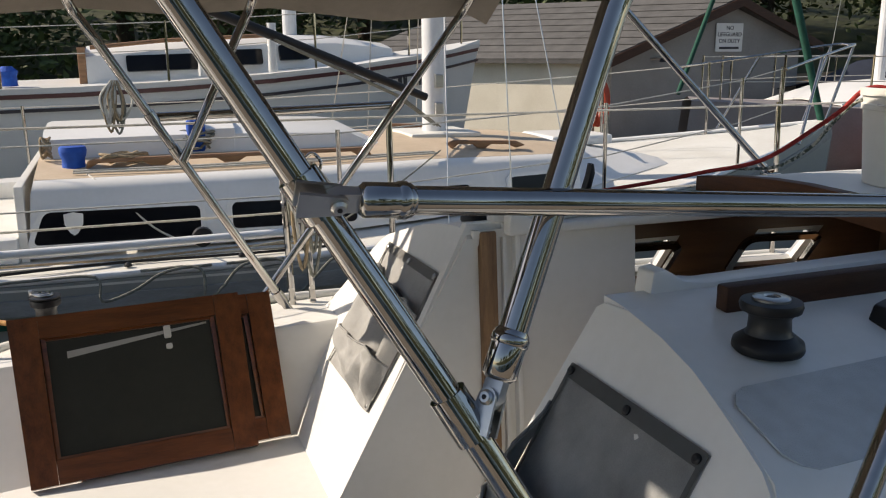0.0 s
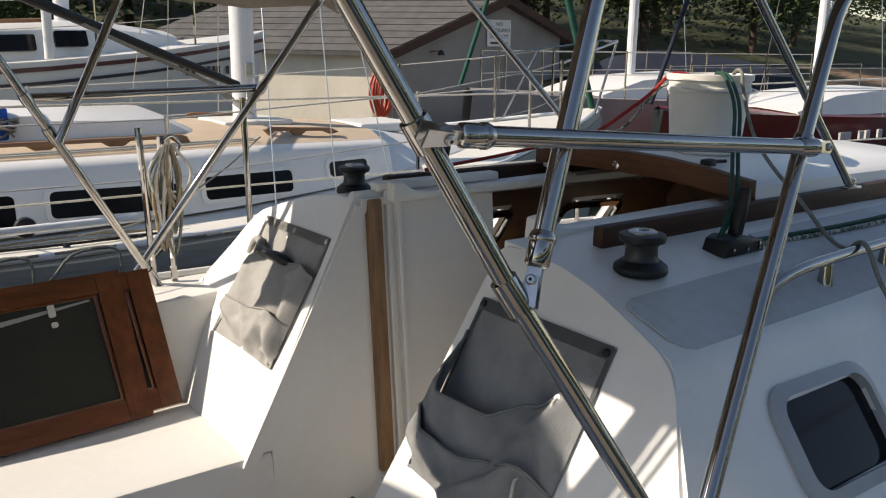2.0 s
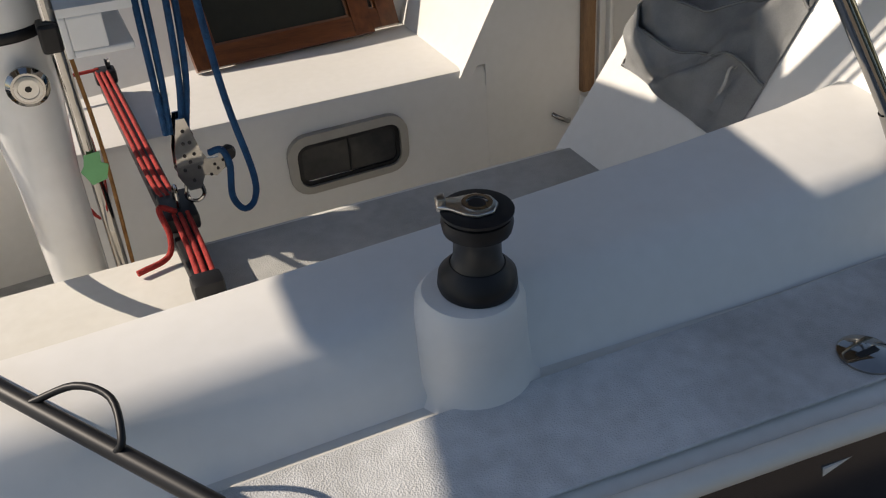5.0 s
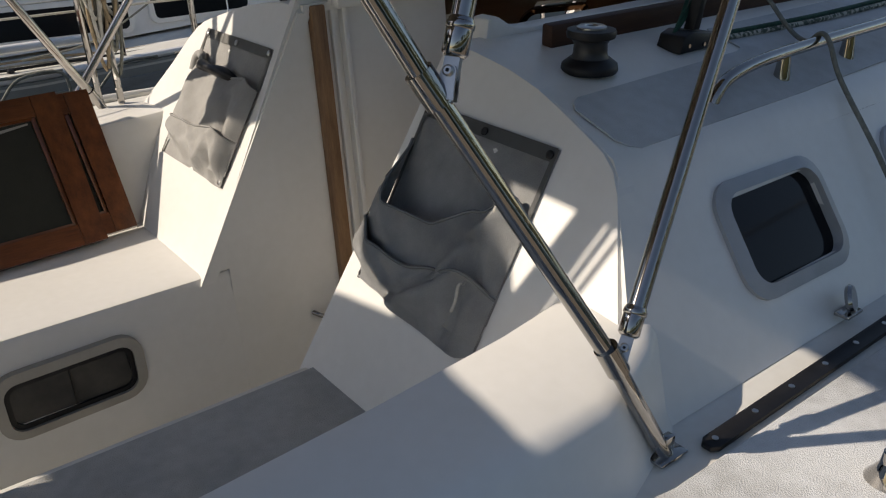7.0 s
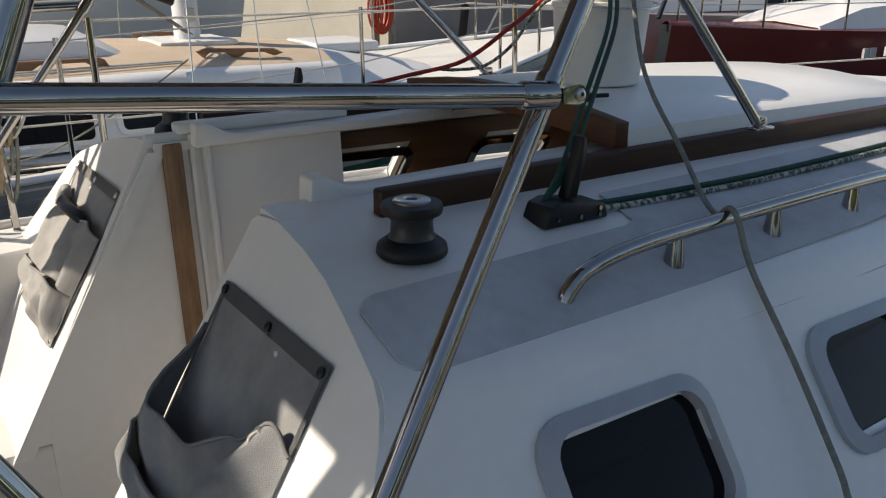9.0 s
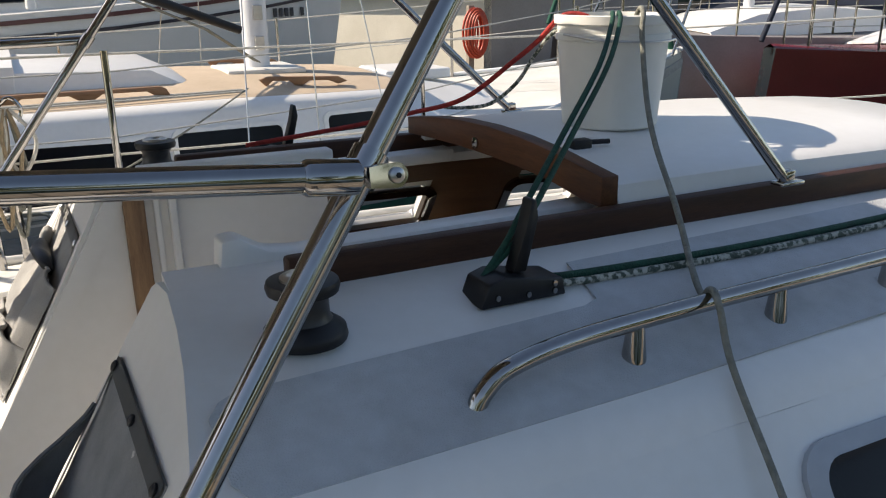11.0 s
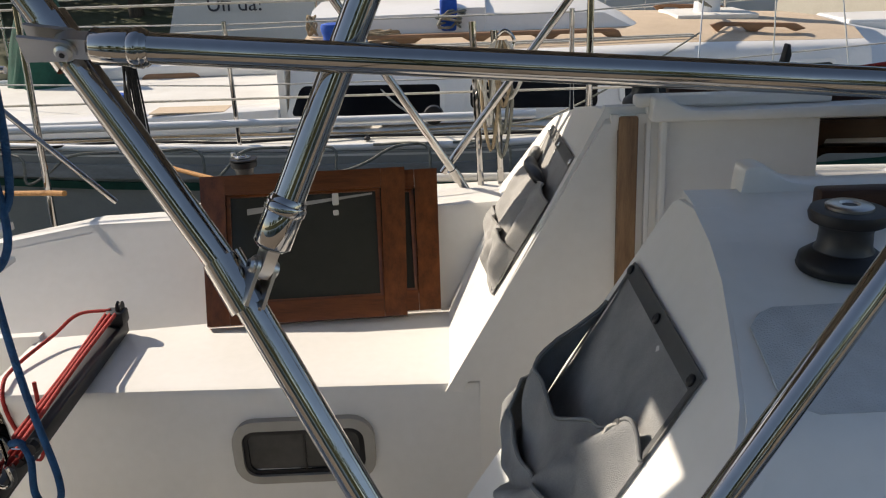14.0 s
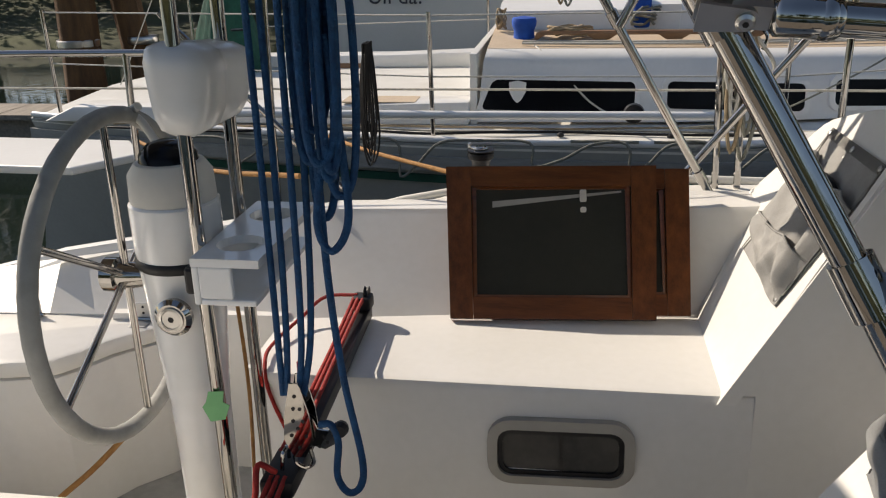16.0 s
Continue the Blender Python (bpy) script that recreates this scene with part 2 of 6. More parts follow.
def frames_along(pts):
    pts = [Vector(p) for p in pts]
    tang = []
    for i in range(len(pts)):
        a, b = pts[max(i - 1, 0)], pts[min(i + 1, len(pts) - 1)]
        tang.append((b - a).normalized())
    up = Vector((0, 0, 1)) if abs(tang[0].z) < 0.9 else Vector((1, 0, 0))
    n = (up - tang[0] * up.dot(tang[0])).normalized()
    out = []
    for p, t in zip(pts, tang):
        n = (n - t * n.dot(t)).normalized()
        out.append((p, t, n, t.cross(n)))
    return out


def tube(bm, pts, r, sides=12, closed=False, caps=True):
    """A round bar along points; r is one radius or one per point."""
    rings = []
    for i, (p, t, n, b) in enumerate(frames_along(pts)):
        rr = r[i] if isinstance(r, (list, tuple)) else r
        rings.append([bm.verts.new(p + (n * math.cos(a) + b * math.sin(a)) * rr)
                      for a in (2 * math.pi * k / sides for k in range(sides))])
    for a, c in zip(rings, rings[1:]):
        for k in range(sides):
            bm.faces.new((a[k], a[(k + 1) % sides], c[(k + 1) % sides], c[k]))
    if caps:
        bm.faces.new(rings[0])
        bm.faces.new(rings[-1])
    return bm


def T(pts, r, sides=12):
    return tube(bmesh.new(), pts, r, sides)


def smoothpath(pts, n=6):
    """Points of a Catmull-Rom curve through pts."""
    ps = [Vector(p) for p in pts]
    ps = [2 * ps[0] - ps[1]] + ps + [2 * ps[-1] - ps[-2]]
    out = []
    for i in range(1, len(ps) - 2):
        a, b, c, d = ps[i - 1:i + 3]
        for k in range(n):
            s = k / n
            out.append(0.5 * ((2 * b) + (c - a) * s + (2 * a - 5 * b + 4 * c - d) * s * s + (3 * b - a - 3 * c + d) * s ** 3))
    out.append(ps[-2])
    return out


def lathe(bm, prof, sides=32, m=None):
    """Turns a profile of (radius, height) about z."""
    vs = []
    for r, z in prof:
        ring = [bm.verts.new((r * math.cos(2 * math.pi * k / sides), r * math.sin(2 * math.pi * k / sides), z)) for k in range(sides)]
        vs.append(ring)
    for a, c in zip(vs, vs[1:]):
        for k in range(sides):
            bm.faces.new((a[k], a[(k + 1) % sides], c[(k + 1) % sides], c[k]))
    bm.faces.new(vs[0])
    bm.faces.new(vs[-1])
    if m is not None:
        bmesh.ops.transform(bm, matrix=m, verts=[v for ring in vs for v in ring])
    return bm


def L(prof, sides=32, m=None):
    return lathe(bmesh.new(), prof, sides, m)


def loft(bm, rows, closed_rows=False):
    """Joins rows of equally many points into a skin."""
    vr = [[bm.verts.new(p) for p in row] for row in rows]
    for a, c in zip(vr, vr[1:]):
        n = len(a)
        for k in range(n if closed_rows else n - 1):
            bm.faces.new((a[k], a[(k + 1) % n], c[(k + 1) % n], c[k]))
    return vr


def thicken(bm, thick, outward):
    """Gives an open skin thickness on its inner side, so that the skin stays where it is."""
    before = sum((v.co for v in bm.verts), Vector()) / len(bm.verts)
    bmesh.ops.solidify(bm, geom=bm.faces[:], thickness=thick)
    shift = sum((v.co for v in bm.verts), Vector()) / len(bm.verts) - before
    if shift.dot(outward) > 0:
        bmesh.ops.translate(bm, vec=-2 * shift, verts=bm.verts)


def slab(rows, thick, outward=(0, 0, 1)):
    """A skin through rows of points, thickened inwards."""
    bm = bmesh.new()
    loft(bm, rows)
    bmesh.ops.recalc_face_normals(bm, faces=bm.faces)
    thicken(bm, thick, Vector(outward))
    return bm


def prism(poly, axis, a, b, bevel=0.0):
    """A polygon in the two other axes, pushed along axis from a to b."""
    bm = bmesh.new()
    def at(p, v):
        c = list(p)
        c.insert("xyz".index(axis), v)
        return c
    lo = [bm.verts.new(at(p, a)) for p in poly]
    hi = [bm.verts.new(at(p, b)) for p in poly]
    n = len(poly)
    bm.faces.new(lo)
    bm.faces.new(hi)
    for k in range(n):
        bm.faces.new((lo[k], lo[(k + 1) % n], hi[(k + 1) % n], hi[k]))
    bmesh.ops.recalc_face_normals(bm, faces=bm.faces)
    if bevel:
        bmesh.ops.bevel(bm, geom=bm.edges[:], offset=bevel, segments=2, profile=0.5, affect="EDGES")
    return bm


def rounded(w, h, r, n=5):
    """A rectangle with round corners, centred, as points."""
    out = []
    for cx, cy, a0 in ((w / 2 - r, h / 2 - r, 0), (-w / 2 + r, h / 2 - r, 90), (-w / 2 + r, -h / 2 + r, 180), (w / 2 - r, -h / 2 + r, 270)):
        for k in range(n + 1):
            a = radians(a0 + 90 * k / n)
            out.append((cx + r * math.cos(a), cy + r * math.sin(a)))
    return out


def plate(m, outline, d0, d1):
    """A flat outline in the x-y plane of pose m, thickened from d0 to d1 along its z."""
    bm = bmesh.new()
    lo = [bm.verts.new(m @ Vector((x, y, d0))) for x, y in outline]
    hi = [bm.verts.new(m @ Vector((x, y, d1))) for x, y in outline]
    n = len(outline)
    bm.faces.new(lo)
    bm.faces.new(hi)
    for k in range(n):
        bm.faces.new((lo[k], lo[(k + 1) % n], hi[(k + 1) % n], hi[k]))
    return bm


def ring_plate(m, outer, inner, d0, d1, slope=0.0):
    """A frame between two outlines of equally many points."""
    bm = bmesh.new()
    rows = []
    for pts, d in ((inner, d0), (outer, d0), (outer, d1 - slope), (inner, d1)):
        rows.append([bm.verts.new(m @ Vector((x, y, d))) for x, y in pts])
    n = len(outer)
    for i in range(4):
        a, c = rows[i], rows[(i + 1) % 4]
        for k in range(n):
            bm.faces.new((a[k], a[(k + 1) % n], c[(k + 1) % n], c[k]))
    return bm


def basis(origin, xdir, ydir):
    """A pose whose x lies along xdir and y near ydir."""
    x = Vector(xdir).normalized()
    z = x.cross(Vector(ydir)).normalized()
    y = z.cross(x)
    m = Matrix((x, y, z)).transposed().to_4x4()
    m.translation = origin
    return m


def rope(name, pts, r, mat, label, parent=None, n=6, sides=8, group=""):
    bm = T(smoothpath(pts, n), r, sides)
    if parent is not None:
        return part(name, bm, mat, parent, label, 60)
    return thing(name, bm, mat, label, "rope", group, smooth=60)

# ---- water and shore ----
thing("water", B((-400, -300, -0.3), (400, 16.5, 0.0)), WATER, "dark still lake water between the boats", "water", kind="structure")

# ---- the main sailboat ----
C = 1.69          # centre line
boat = empty("sailboat", "white fibreglass sailboat with navy hull, moored with open cockpit", "sailboat")
RAKE = 0.58


def bulk_x(z):
    return 1.11 + RAKE * (z - 1.46)


def mir(y):
    return 2 * C - y


# hull sides, starboard and port
for s in (0, 1):
    f = mir if s else (lambda y: y)
    rows = []
    for x, y0 in ((-2.2, 0.71), (-1.0, 0.49), (0.2, 0.40), (1.4, 0.31), (3.0, 0.39), (4.4, 0.82), (5.4, 1.42), (5.7, 1.69)):
        dip = s * max(0.0, 0.2 - x) * 0.25
        rows.append([(x, f(y0 + d), z) for d, z in ((0.02, 1.13 - dip), (0.0, 1.05 - dip), (0.06, 0.5), (0.3, -0.1))])
    part("hull_side", slab(rows, 0.02), HULLN, boat, "glossy navy hull side", 40)
    rail = [(x, f(y), 1.14 - s * max(0.0, 0.2 - x) * 0.25) for x, y in ((-2.2, 0.72), (-1.0, 0.50), (0.2, 0.41), (1.4, 0.32), (3.0, 0.40), (4.4, 0.83), (5.6, 1.63))]
    part("toe_rail", T(smoothpath(rail, 4), 0.016, 10), GELD, boat, "low white deck edge", 50)
    # side deck
    rows = []
    for x, y0, y1 in ((-2.2, 0.72, 0.95), (-1.0, 0.50, 0.80), (0.2, 0.41, 0.80), (1.4, 0.32, 0.80), (3.0, 0.40, 0.95), (4.4, 0.83, 1.5), (5.6, 1.63, 1.69)):
        dip = s * max(0.0, 0.2 - x) * 0.25
        rows.append([(x, f(y0), 1.13 - dip), (x, f(y0 + 0.02), 1.145 - dip), (x, f(y1), 1.15 - dip)])
    part("side_deck", slab(rows, 0.02), GELD, boat, "white side deck", 40)

# foredeck
part("foredeck", slab([[(3.3, 0.9, 1.15), (3.3, C, 1.19), (3.3, 2.48, 1.15)], [(4.4, 1.3, 1.15), (4.4, C, 1.19), (4.4, 2.08, 1.15)], [(5.6, 1.66, 1.15), (5.6, C, 1.16), (5.6, 1.72, 1.15)]], 0.02), GELD, boat)

# coamings: outer foot, outer face, crest, inner face down to the seat
for s in (0, 1):
    f = mir if s else (lambda y: y)
    rows = []
    for x, foot, dz, seat, crest, low in ((-2.0, 0.74, -0.03, 1.30, 0.86, 0.44), (-1.0, 0.66, -0.02, 1.22, 0.83, 0.20), (-0.25, 0.635, -0.005, 1.13, 0.822, 0.085), (0.2, 0.63, 0.0, 1.06, 0.832, 0.075), (0.6, 0.605, 0.005, 1.02, 0.852, 0.065), (0.85, 0.60, 0.01, 0.99, 0.87, 0.055), (1.0, 0.655, 0.015, 0.98, 0.89, 0.045), (1.06, 0.70, 0.02, 0.98, 0.90, 0.04)):
        if s and x < -0.3:
            foot, seat, crest, low = (1.02, 1.22, 1.10, 0.40) if x < -1.5 else (0.93, 1.16, 1.05, 0.146)
        dz -= low * s
        heel = min(0.0, dz + 0.055)
        rows.append([(x, f(foot), 1.148 + heel), (x, f(foot + 0.015), 1.17 + heel * 0.9), (x, f(foot + 0.045), 1.235 + dz), (x, f(foot + 0.06), 1.25 + dz),
                     (x, f(foot + 0.08), 1.258 + dz), (x, f(crest - 0.03), 1.266 + dz), (x, f(crest - 0.006), 1.262 + dz), (x, f(crest + 0.008), 1.245 + dz), (x, f(seat), 0.95)])
    part("coaming", slab(rows, 0.02), GEL, boat, "white moulded cockpit coaming", 35)
    # seat with rounded inner edge and locker front
    rows = []
    for x, back in ((-0.30, 1.135) if s else (-2.0, 1.30), (-0.25, 1.13), (0.2, 1.06), (0.6, 1.02), (0.8842, 0.99)):
        rows.append([(x, f(back - 0.02), 0.952), (x, f(1.41), 0.95), (x, f(1.43), 0.945), (x, f(1.44), 0.93), (x, f(1.44), 0.90), (x, f(1.448), 0.885), (x, f(1.487), 0.45)])
    part("cockpit_seat", slab(rows, 0.018), GEL if s else GELD, boat, "white moulded cockpit seat with locker front", 35)
part("seat_end", prism([(mir(1.15), 0.945), (mir(1.41), 0.945), (mir(1.487), 0.45), (mir(1.15), 0.45)], "x", -0.318, -0.301), GEL, boat, "white end of the port seat")
part("cockpit_wall", prism([(-0.30, 2.235), (-0.80, 2.205), (-0.80, 2.235), (-0.30, 2.265)], "z", 0.45, 0.965), GEL, boat, "white side of the cockpit behind the seat")
part("cockpit_sole", B((-2.0, 1.10, 0.44), (1.25, 2.30, 0.47)), SEATPAD, boat, "grey cockpit floor")
part("transom", B((-2.05, 0.8, 0.2), (-2.0, 2.58, 0.92), 0.01), GEL, boat)
part("helm_seat", B((-2.0, 1.2, 0.85), (-1.65, 2.3, 0.96), 0.02), GEL, boat, "white moulded helm seat")

# raised winch base on the starboard coaming and its mirror image
for s in (0, 1):
    f = mir if s else (lambda y: y)
    bm = L([(0.090, 0), (0.078, 0.012), (0.071, 0.06), (0.066, 0.122), (0.058, 0.133), (0.03, 0.134)], 32, pose(0.18, f(0.664), 1.145 - 0.06 * s))
    part("winch_base", bm, GEL, boat, "", 40)

# aft bulkheads of the cabin, raked, one each side of the companionway
PROFILE = [(1.445, 0.93), (1.398, 1.556), (1.385, 1.566), (1.315, 1.572), (1.21, 1.559), (1.12, 1.541), (1.05, 1.520), (0.985, 1.499), (0.93, 1.480), (0.897, 1.46), (0.87, 1.43), (0.766, 1.26), (0.665, 1.15), (0.72, 1.14), (1.03, 0.94)]
for s in (0, 1):
    f = mir if s else (lambda y: y)
    bm = bmesh.new()
    a = [bm.verts.new((bulk_x(z), f(y), z)) for y, z in PROFILE]
    c = [bm.verts.new((bulk_x(z) + 0.04, f(y), z)) for y, z in PROFILE]
    bm.faces.new(a)
    bm.faces.new(c)
    for k in range(len(a)):
        bm.faces.new((a[k], a[(k + 1) % len(a)], c[(k + 1) % len(a)], c[k]))
    part("bulkhead", bm, GEL, boat, "white raked cabin bulkhead")
    # inboard wall beside the companionway
    poly = [(0.8845, 0.45), (1.64, 0.45), (1.64, 1.595 if s else 1.566), (bulk_x(1.556) + 0.006, 1.59 if s else 1.556), (bulk_x(0.955) + 0.006, 0.955), (0.8845, 0.955)]
    wall = prism(poly, "y", -0.025, 0.0)
    for v in wall.verts:
        v.co.y = f(1.46 - 0.09 * (v.co.z - 0.75) + v.co.y)
    part("companionway_wall", wall, GEL, boat, "cream gelcoat wall beside the companionway")

# cabin sides with three windows each, and cabin top
WIN = [(1.456, 1.304), (2.02, 1.295), (2.60, 1.29)]


def side_y(z):
    return 0.665 + (z - 1.15) * 0.74


def cabin_xs():
    return (1.0, 1.3, 1.65, 2.0, 2.4, 2.8, 3.2, 3.6)


def skirt(x):
    """How far the cabin side moves inboard towards the bow."""
    return 0.0 if x < 1.8 else 0.06 * (x - 1.8) ** 2


for s in (0, 1):
    f = mir if s else (lambda y: y)
    bm = bmesh.new()
    xs = [0.90, 1.10] + sorted(v for cx, _ in WIN for v in (cx - 0.134, cx + 0.134)) + [3.0, 3.5]
    zs = [1.15, 1.244, 1.374, 1.43]
    grid = {}
    for i, x in enumerate(xs):
        for j, z in enumerate(zs):
            xx = max(x, bulk_x(z) + 0.005)
            grid[i, j] = bm.verts.new((xx, f(side_y(z) + skirt(xx)), z))
    for i in range(len(xs) - 1):
        for j in range(3):
            mid = (xs[i] + xs[i + 1]) / 2
            if j == 1 and any(abs(mid - cx) < 0.10 for cx, _ in WIN):
                continue
            bm.faces.new((grid[i, j], grid[i + 1, j], grid[i + 1, j + 1], grid[i, j + 1]))
    bmesh.ops.recalc_face_normals(bm, faces=bm.faces)
    thicken(bm, 0.02, Vector((0, 1 if s else -1, 0.5)))
    part("cabin_side", bm, GEL, boat, "white sloping cabin side", 30)
    # veneer lining inside
    bm = bmesh.new()
    grid = {}
    xs2 = [1.66] + xs[3:]
    for i, x in enumerate(xs2):
        for j, z in enumerate([0.5, 1.222, 1.385, 1.45]):
            grid[i, j] = bm.verts.new((x, f(side_y(min(max(z, 1.15), 1.43)) + skirt(x) + 0.05 + (0.02 if j == 3 else 0)), z))
    for i in range(len(xs2) - 1):
        for j in range(3):
            mid = (xs2[i] + xs2[i + 1]) / 2
            if j == 1 and any(abs(mid - cx) < 0.10 for cx, _ in WIN):
                continue
            bm.faces.new((grid[i, j], grid[i + 1, j], grid[i + 1, j + 1], grid[i, j + 1]))
    part("cabin_lining", bm, CABINWOOD, boat, "brown veneer lining inside the cabin")
    # cabin top with rounded shoulder, outside the hatch opening
    prof = [(0.872, 1.43), (0.888, 1.455), (0.91, 1.474), (0.95, 1.488), (1.0, 1.505), (1.06, 1.524), (1.12, 1.540), (1.21, 1.558), (1.315, 1.571), (1.40, 1.575)]
    rows = []
    for x in cabin_xs():
        d = -0.05 * max(0, x - 2.8) ** 2
        rows.append([(max(x, bulk_x(z) + 0.005) if x < 1.2 else x, f(y + skirt(x)), z + d) for y, z in prof])
    part("cabin_top", slab(rows, 0.02), GEL, boat, "white cambered cabin top", 40)
    # low raised lip along the hatch opening
    lip = [(1.262, 1.575), (1.266, 1.613), (1.292, 1.616), (1.335, 1.590), (1.38, 1.584), (1.95, 1.592), (1.95, 1.58), (1.95, 1.562), (1.262, 1.562)]
    part("hatch_lip", prism(lip, "y", *sorted((f(1.378), f(1.43))), 0.006), GEL, boat, "", 40)
    # wooden hatch runner
    run = B((1.33, 0, 0), (3.15, 0.030, 0.048), 0.006)
    bmesh.ops.transform(run, matrix=pose(0, f(1.262) - (0.032 if s else 0), 1.562), verts=run.verts)
    part("hatch_runner", run, RUNNER, boat, "dark teak hatch runner", 40)
# forward end of the cabin and the deck between
part("cabin_front", slab([[(3.6, 1.0, 1.52), (3.6, C, 1.58), (3.6, mir(1.0), 1.52)], [(4.3, 1.2, 1.18), (4.3, C, 1.2), (4.3, mir(1.2), 1.18)]], 0.02), GEL, boat, "", 40)
part("cabin_top_forward", slab([[(2.9, 1.2, 1.575), (2.9, C, 1.61), (2.9, mir(1.2), 1.575)], [(3.62, 1.2, 1.55), (3.62, C, 1.58), (3.62, mir(1.2), 1.55)]], 0.02), GEL, boat, "", 40)
part("cabin_floor", B((1.25, 0.95, 0.30), (3.5, 2.43, 0.34)), CABINWOOD, boat)
part("cabin_bulkhead", B((3.0, 0.95, 0.34), (3.04, 2.43, 1.5)), CABINWOOD, boat)
part("bridge_deck", B((1.20, 1.385, 0.44), (1.26, 1.995, 0.80), 0.006), GEL, boat, "cream companionway sill")

# sliding hatch, pushed forward, with an arched wooden beam at its aft end
hatch = new("sliding_hatch")
hatch.parent = boat
hatch["label"] = "white moulded sliding companionway hatch, pushed open"
ARCH = [(1.300, 1.598), (1.308, 1.640), (1.325, 1.652), (1.45, 1.668), (1.57, 1.678), (C, 1.681), (1.81, 1.678), (1.93, 1.668), (2.055, 1.652), (2.072, 1.640), (2.08, 1.598)]
rows = []
for x, d in ((1.925, -0.004), (2.3, -0.004), (2.75, -0.010), (3.05, -0.025), (3.12, -0.06)):
    rows.append([(x, y, max(z + d, 1.60)) for y, z in ARCH])
ob = part("hatch_shell", slab(rows, 0.02), GEL, hatch, "", 35)
part("hatch_beam", prism([(1.302, 1.602), (1.302, 1.655), (1.45, 1.674), (1.57, 1.684), (C, 1.687), (1.81, 1.684), (1.93, 1.674), (2.078, 1.655), (2.078, 1.615), (1.93, 1.622), (1.81, 1.626), (C, 1.626), (1.57, 1.624), (1.45, 1.617), (1.34, 1.602)], "x", 1.888, 1.924, 0.003), BEAMWOOD, hatch, "oiled teak hatch beam, darkened for shade", 30)
for y in (1.735,):
    part("screw_cap", L([(0.012, 0), (0.012, 0.004), (0.006, 0.006)], 16, basis((1.888, y, 1.645), (0, 1, 0), (0, 0, 1)) @ pose(0, 0, 0, 180)), STEEL, hatch)
part("slide_latch", B((1.955, 1.475, 1.660), (1.998, 1.502, 1.684), 0.006), BLACK, hatch, "small black hatch pull", 40)
part("latch_pin", T([(1.998, 1.485, 1.676), (2.035, 1.475, 1.676)], 0.005, 8), BLACK, hatch)


def port_frame(m, w, h, r, parent, name="window", inside=False):
    """A framed cabin window: rounded frame, dark pane."""
    win = new(name)
    win.parent = parent
    part("window_frame", ring_plate(m, rounded(w, h, r), rounded(w - 0.054, h - 0.050, r - 0.020), -0.012, 0.014, 0.008), FRAMEG, win, "grey moulded window frame", 40)
    part("pane", plate(m, rounded(w - 0.050, h - 0.046, r - 0.020), -0.011, -0.007), DARKGLASS, win, "dark smoked pane")
    return win


for s in (0, 1):
    f = mir if s else (lambda y: y)
    for cx, cz in WIN:
        tilt = Vector((0, 0.74 if s == 0 else -0.74, 1))
        m = basis((cx, f(side_y(cz + 0.010) + skirt(cx)), cz + 0.010), (1, (0.12 * (cx - 1.8) if cx > 1.8 else 0) * (1 if s == 0 else -1), -0.02), tilt)
        if s == 0:
            port_frame(m @ pose(-0.004, -0.004, 0), 0.330, 0.218, 0.058, boat)
        else:
            part("window_frame", ring_plate(m @ pose(0, 0, 0, 180), rounded(0.345, 0.235, 0.055), rounded(0.277, 0.167, 0.033), -0.012, 0.014, 0.006), FRAMEG, boat, "grey moulded window frame", 40)
            mi = m @ pose(0, 0, 0.045)
            part("inner_frame", ring_plate(mi, rounded(0.33, 0.21, 0.045), rounded(0.28, 0.165, 0.033), -0.006, 0.012, 0.004), STEEL, boat, "polished window frame inside the cabin", 40)

# nonskid panels
def top_z(y):
    pr = [(0.897, 1.465), (0.95, 1.488), (1.0, 1.505), (1.06, 1.524), (1.12, 1.540), (1.21, 1.558), (1.315, 1.571)]
    for (a, za), (b, zb) in zip(pr, pr[1:]):
        if y <= b:
            return za + (zb - za) * (y - a) / (b - a)
    return 1.573


rows = []
for x, y0, y1 in ((1.165, 0.945, 1.035), (1.18, 0.925, 1.055), (1.20, 0.915, 1.065), (1.45, 0.92, 1.075), (1.70, 0.925, 1.085), (1.728, 0.926, 1.095), (1.745, 0.927, 1.195), (2.2, 0.945, 1.205), (3.0, 1.01, 1.23)):
    rows.append([(x, y0 + (y1 - y0) * k / 6, top_z(y0 + (y1 - y0) * k / 6) + 0.005) for k in range(7)])
part("nonskid_panel", slab(rows, 0.003), NONSKID, boat, "grey nonskid panel on the cabin top", 40)
part("deck_nonskid", prism([(-0.9, 0.525), (0.86, 0.393), (1.6, 0.352), (1.6, 0.572), (0.90, 0.575), (0.80, 0.592), (-0.9, 0.63)], "z", 1.151, 1.156, 0.002), DECKPAD, boat, "grey textured side deck with worn stains")
for s in (0, 1):
    f = mir if s else (lambda y: y)
    if s == 0:
        part("seat_nonskid", prism([(-0.05, f(1.16)), (0.84, f(1.10)), (0.84, f(1.405)), (-0.05, f(1.405))], "z", 0.953, 0.956), SEATPAD if s == 0 else GELD, boat, "stained grey nonskid on the seat" if s == 0 else "white seat top")
    part("seat_end_lip", B((0.845, *([f(1.40)] if s else [f(1.05)]), 0.95), (0.875, *([f(1.05)] if s else [f(1.43)]), 0.965), 0.005), GEL, boat)

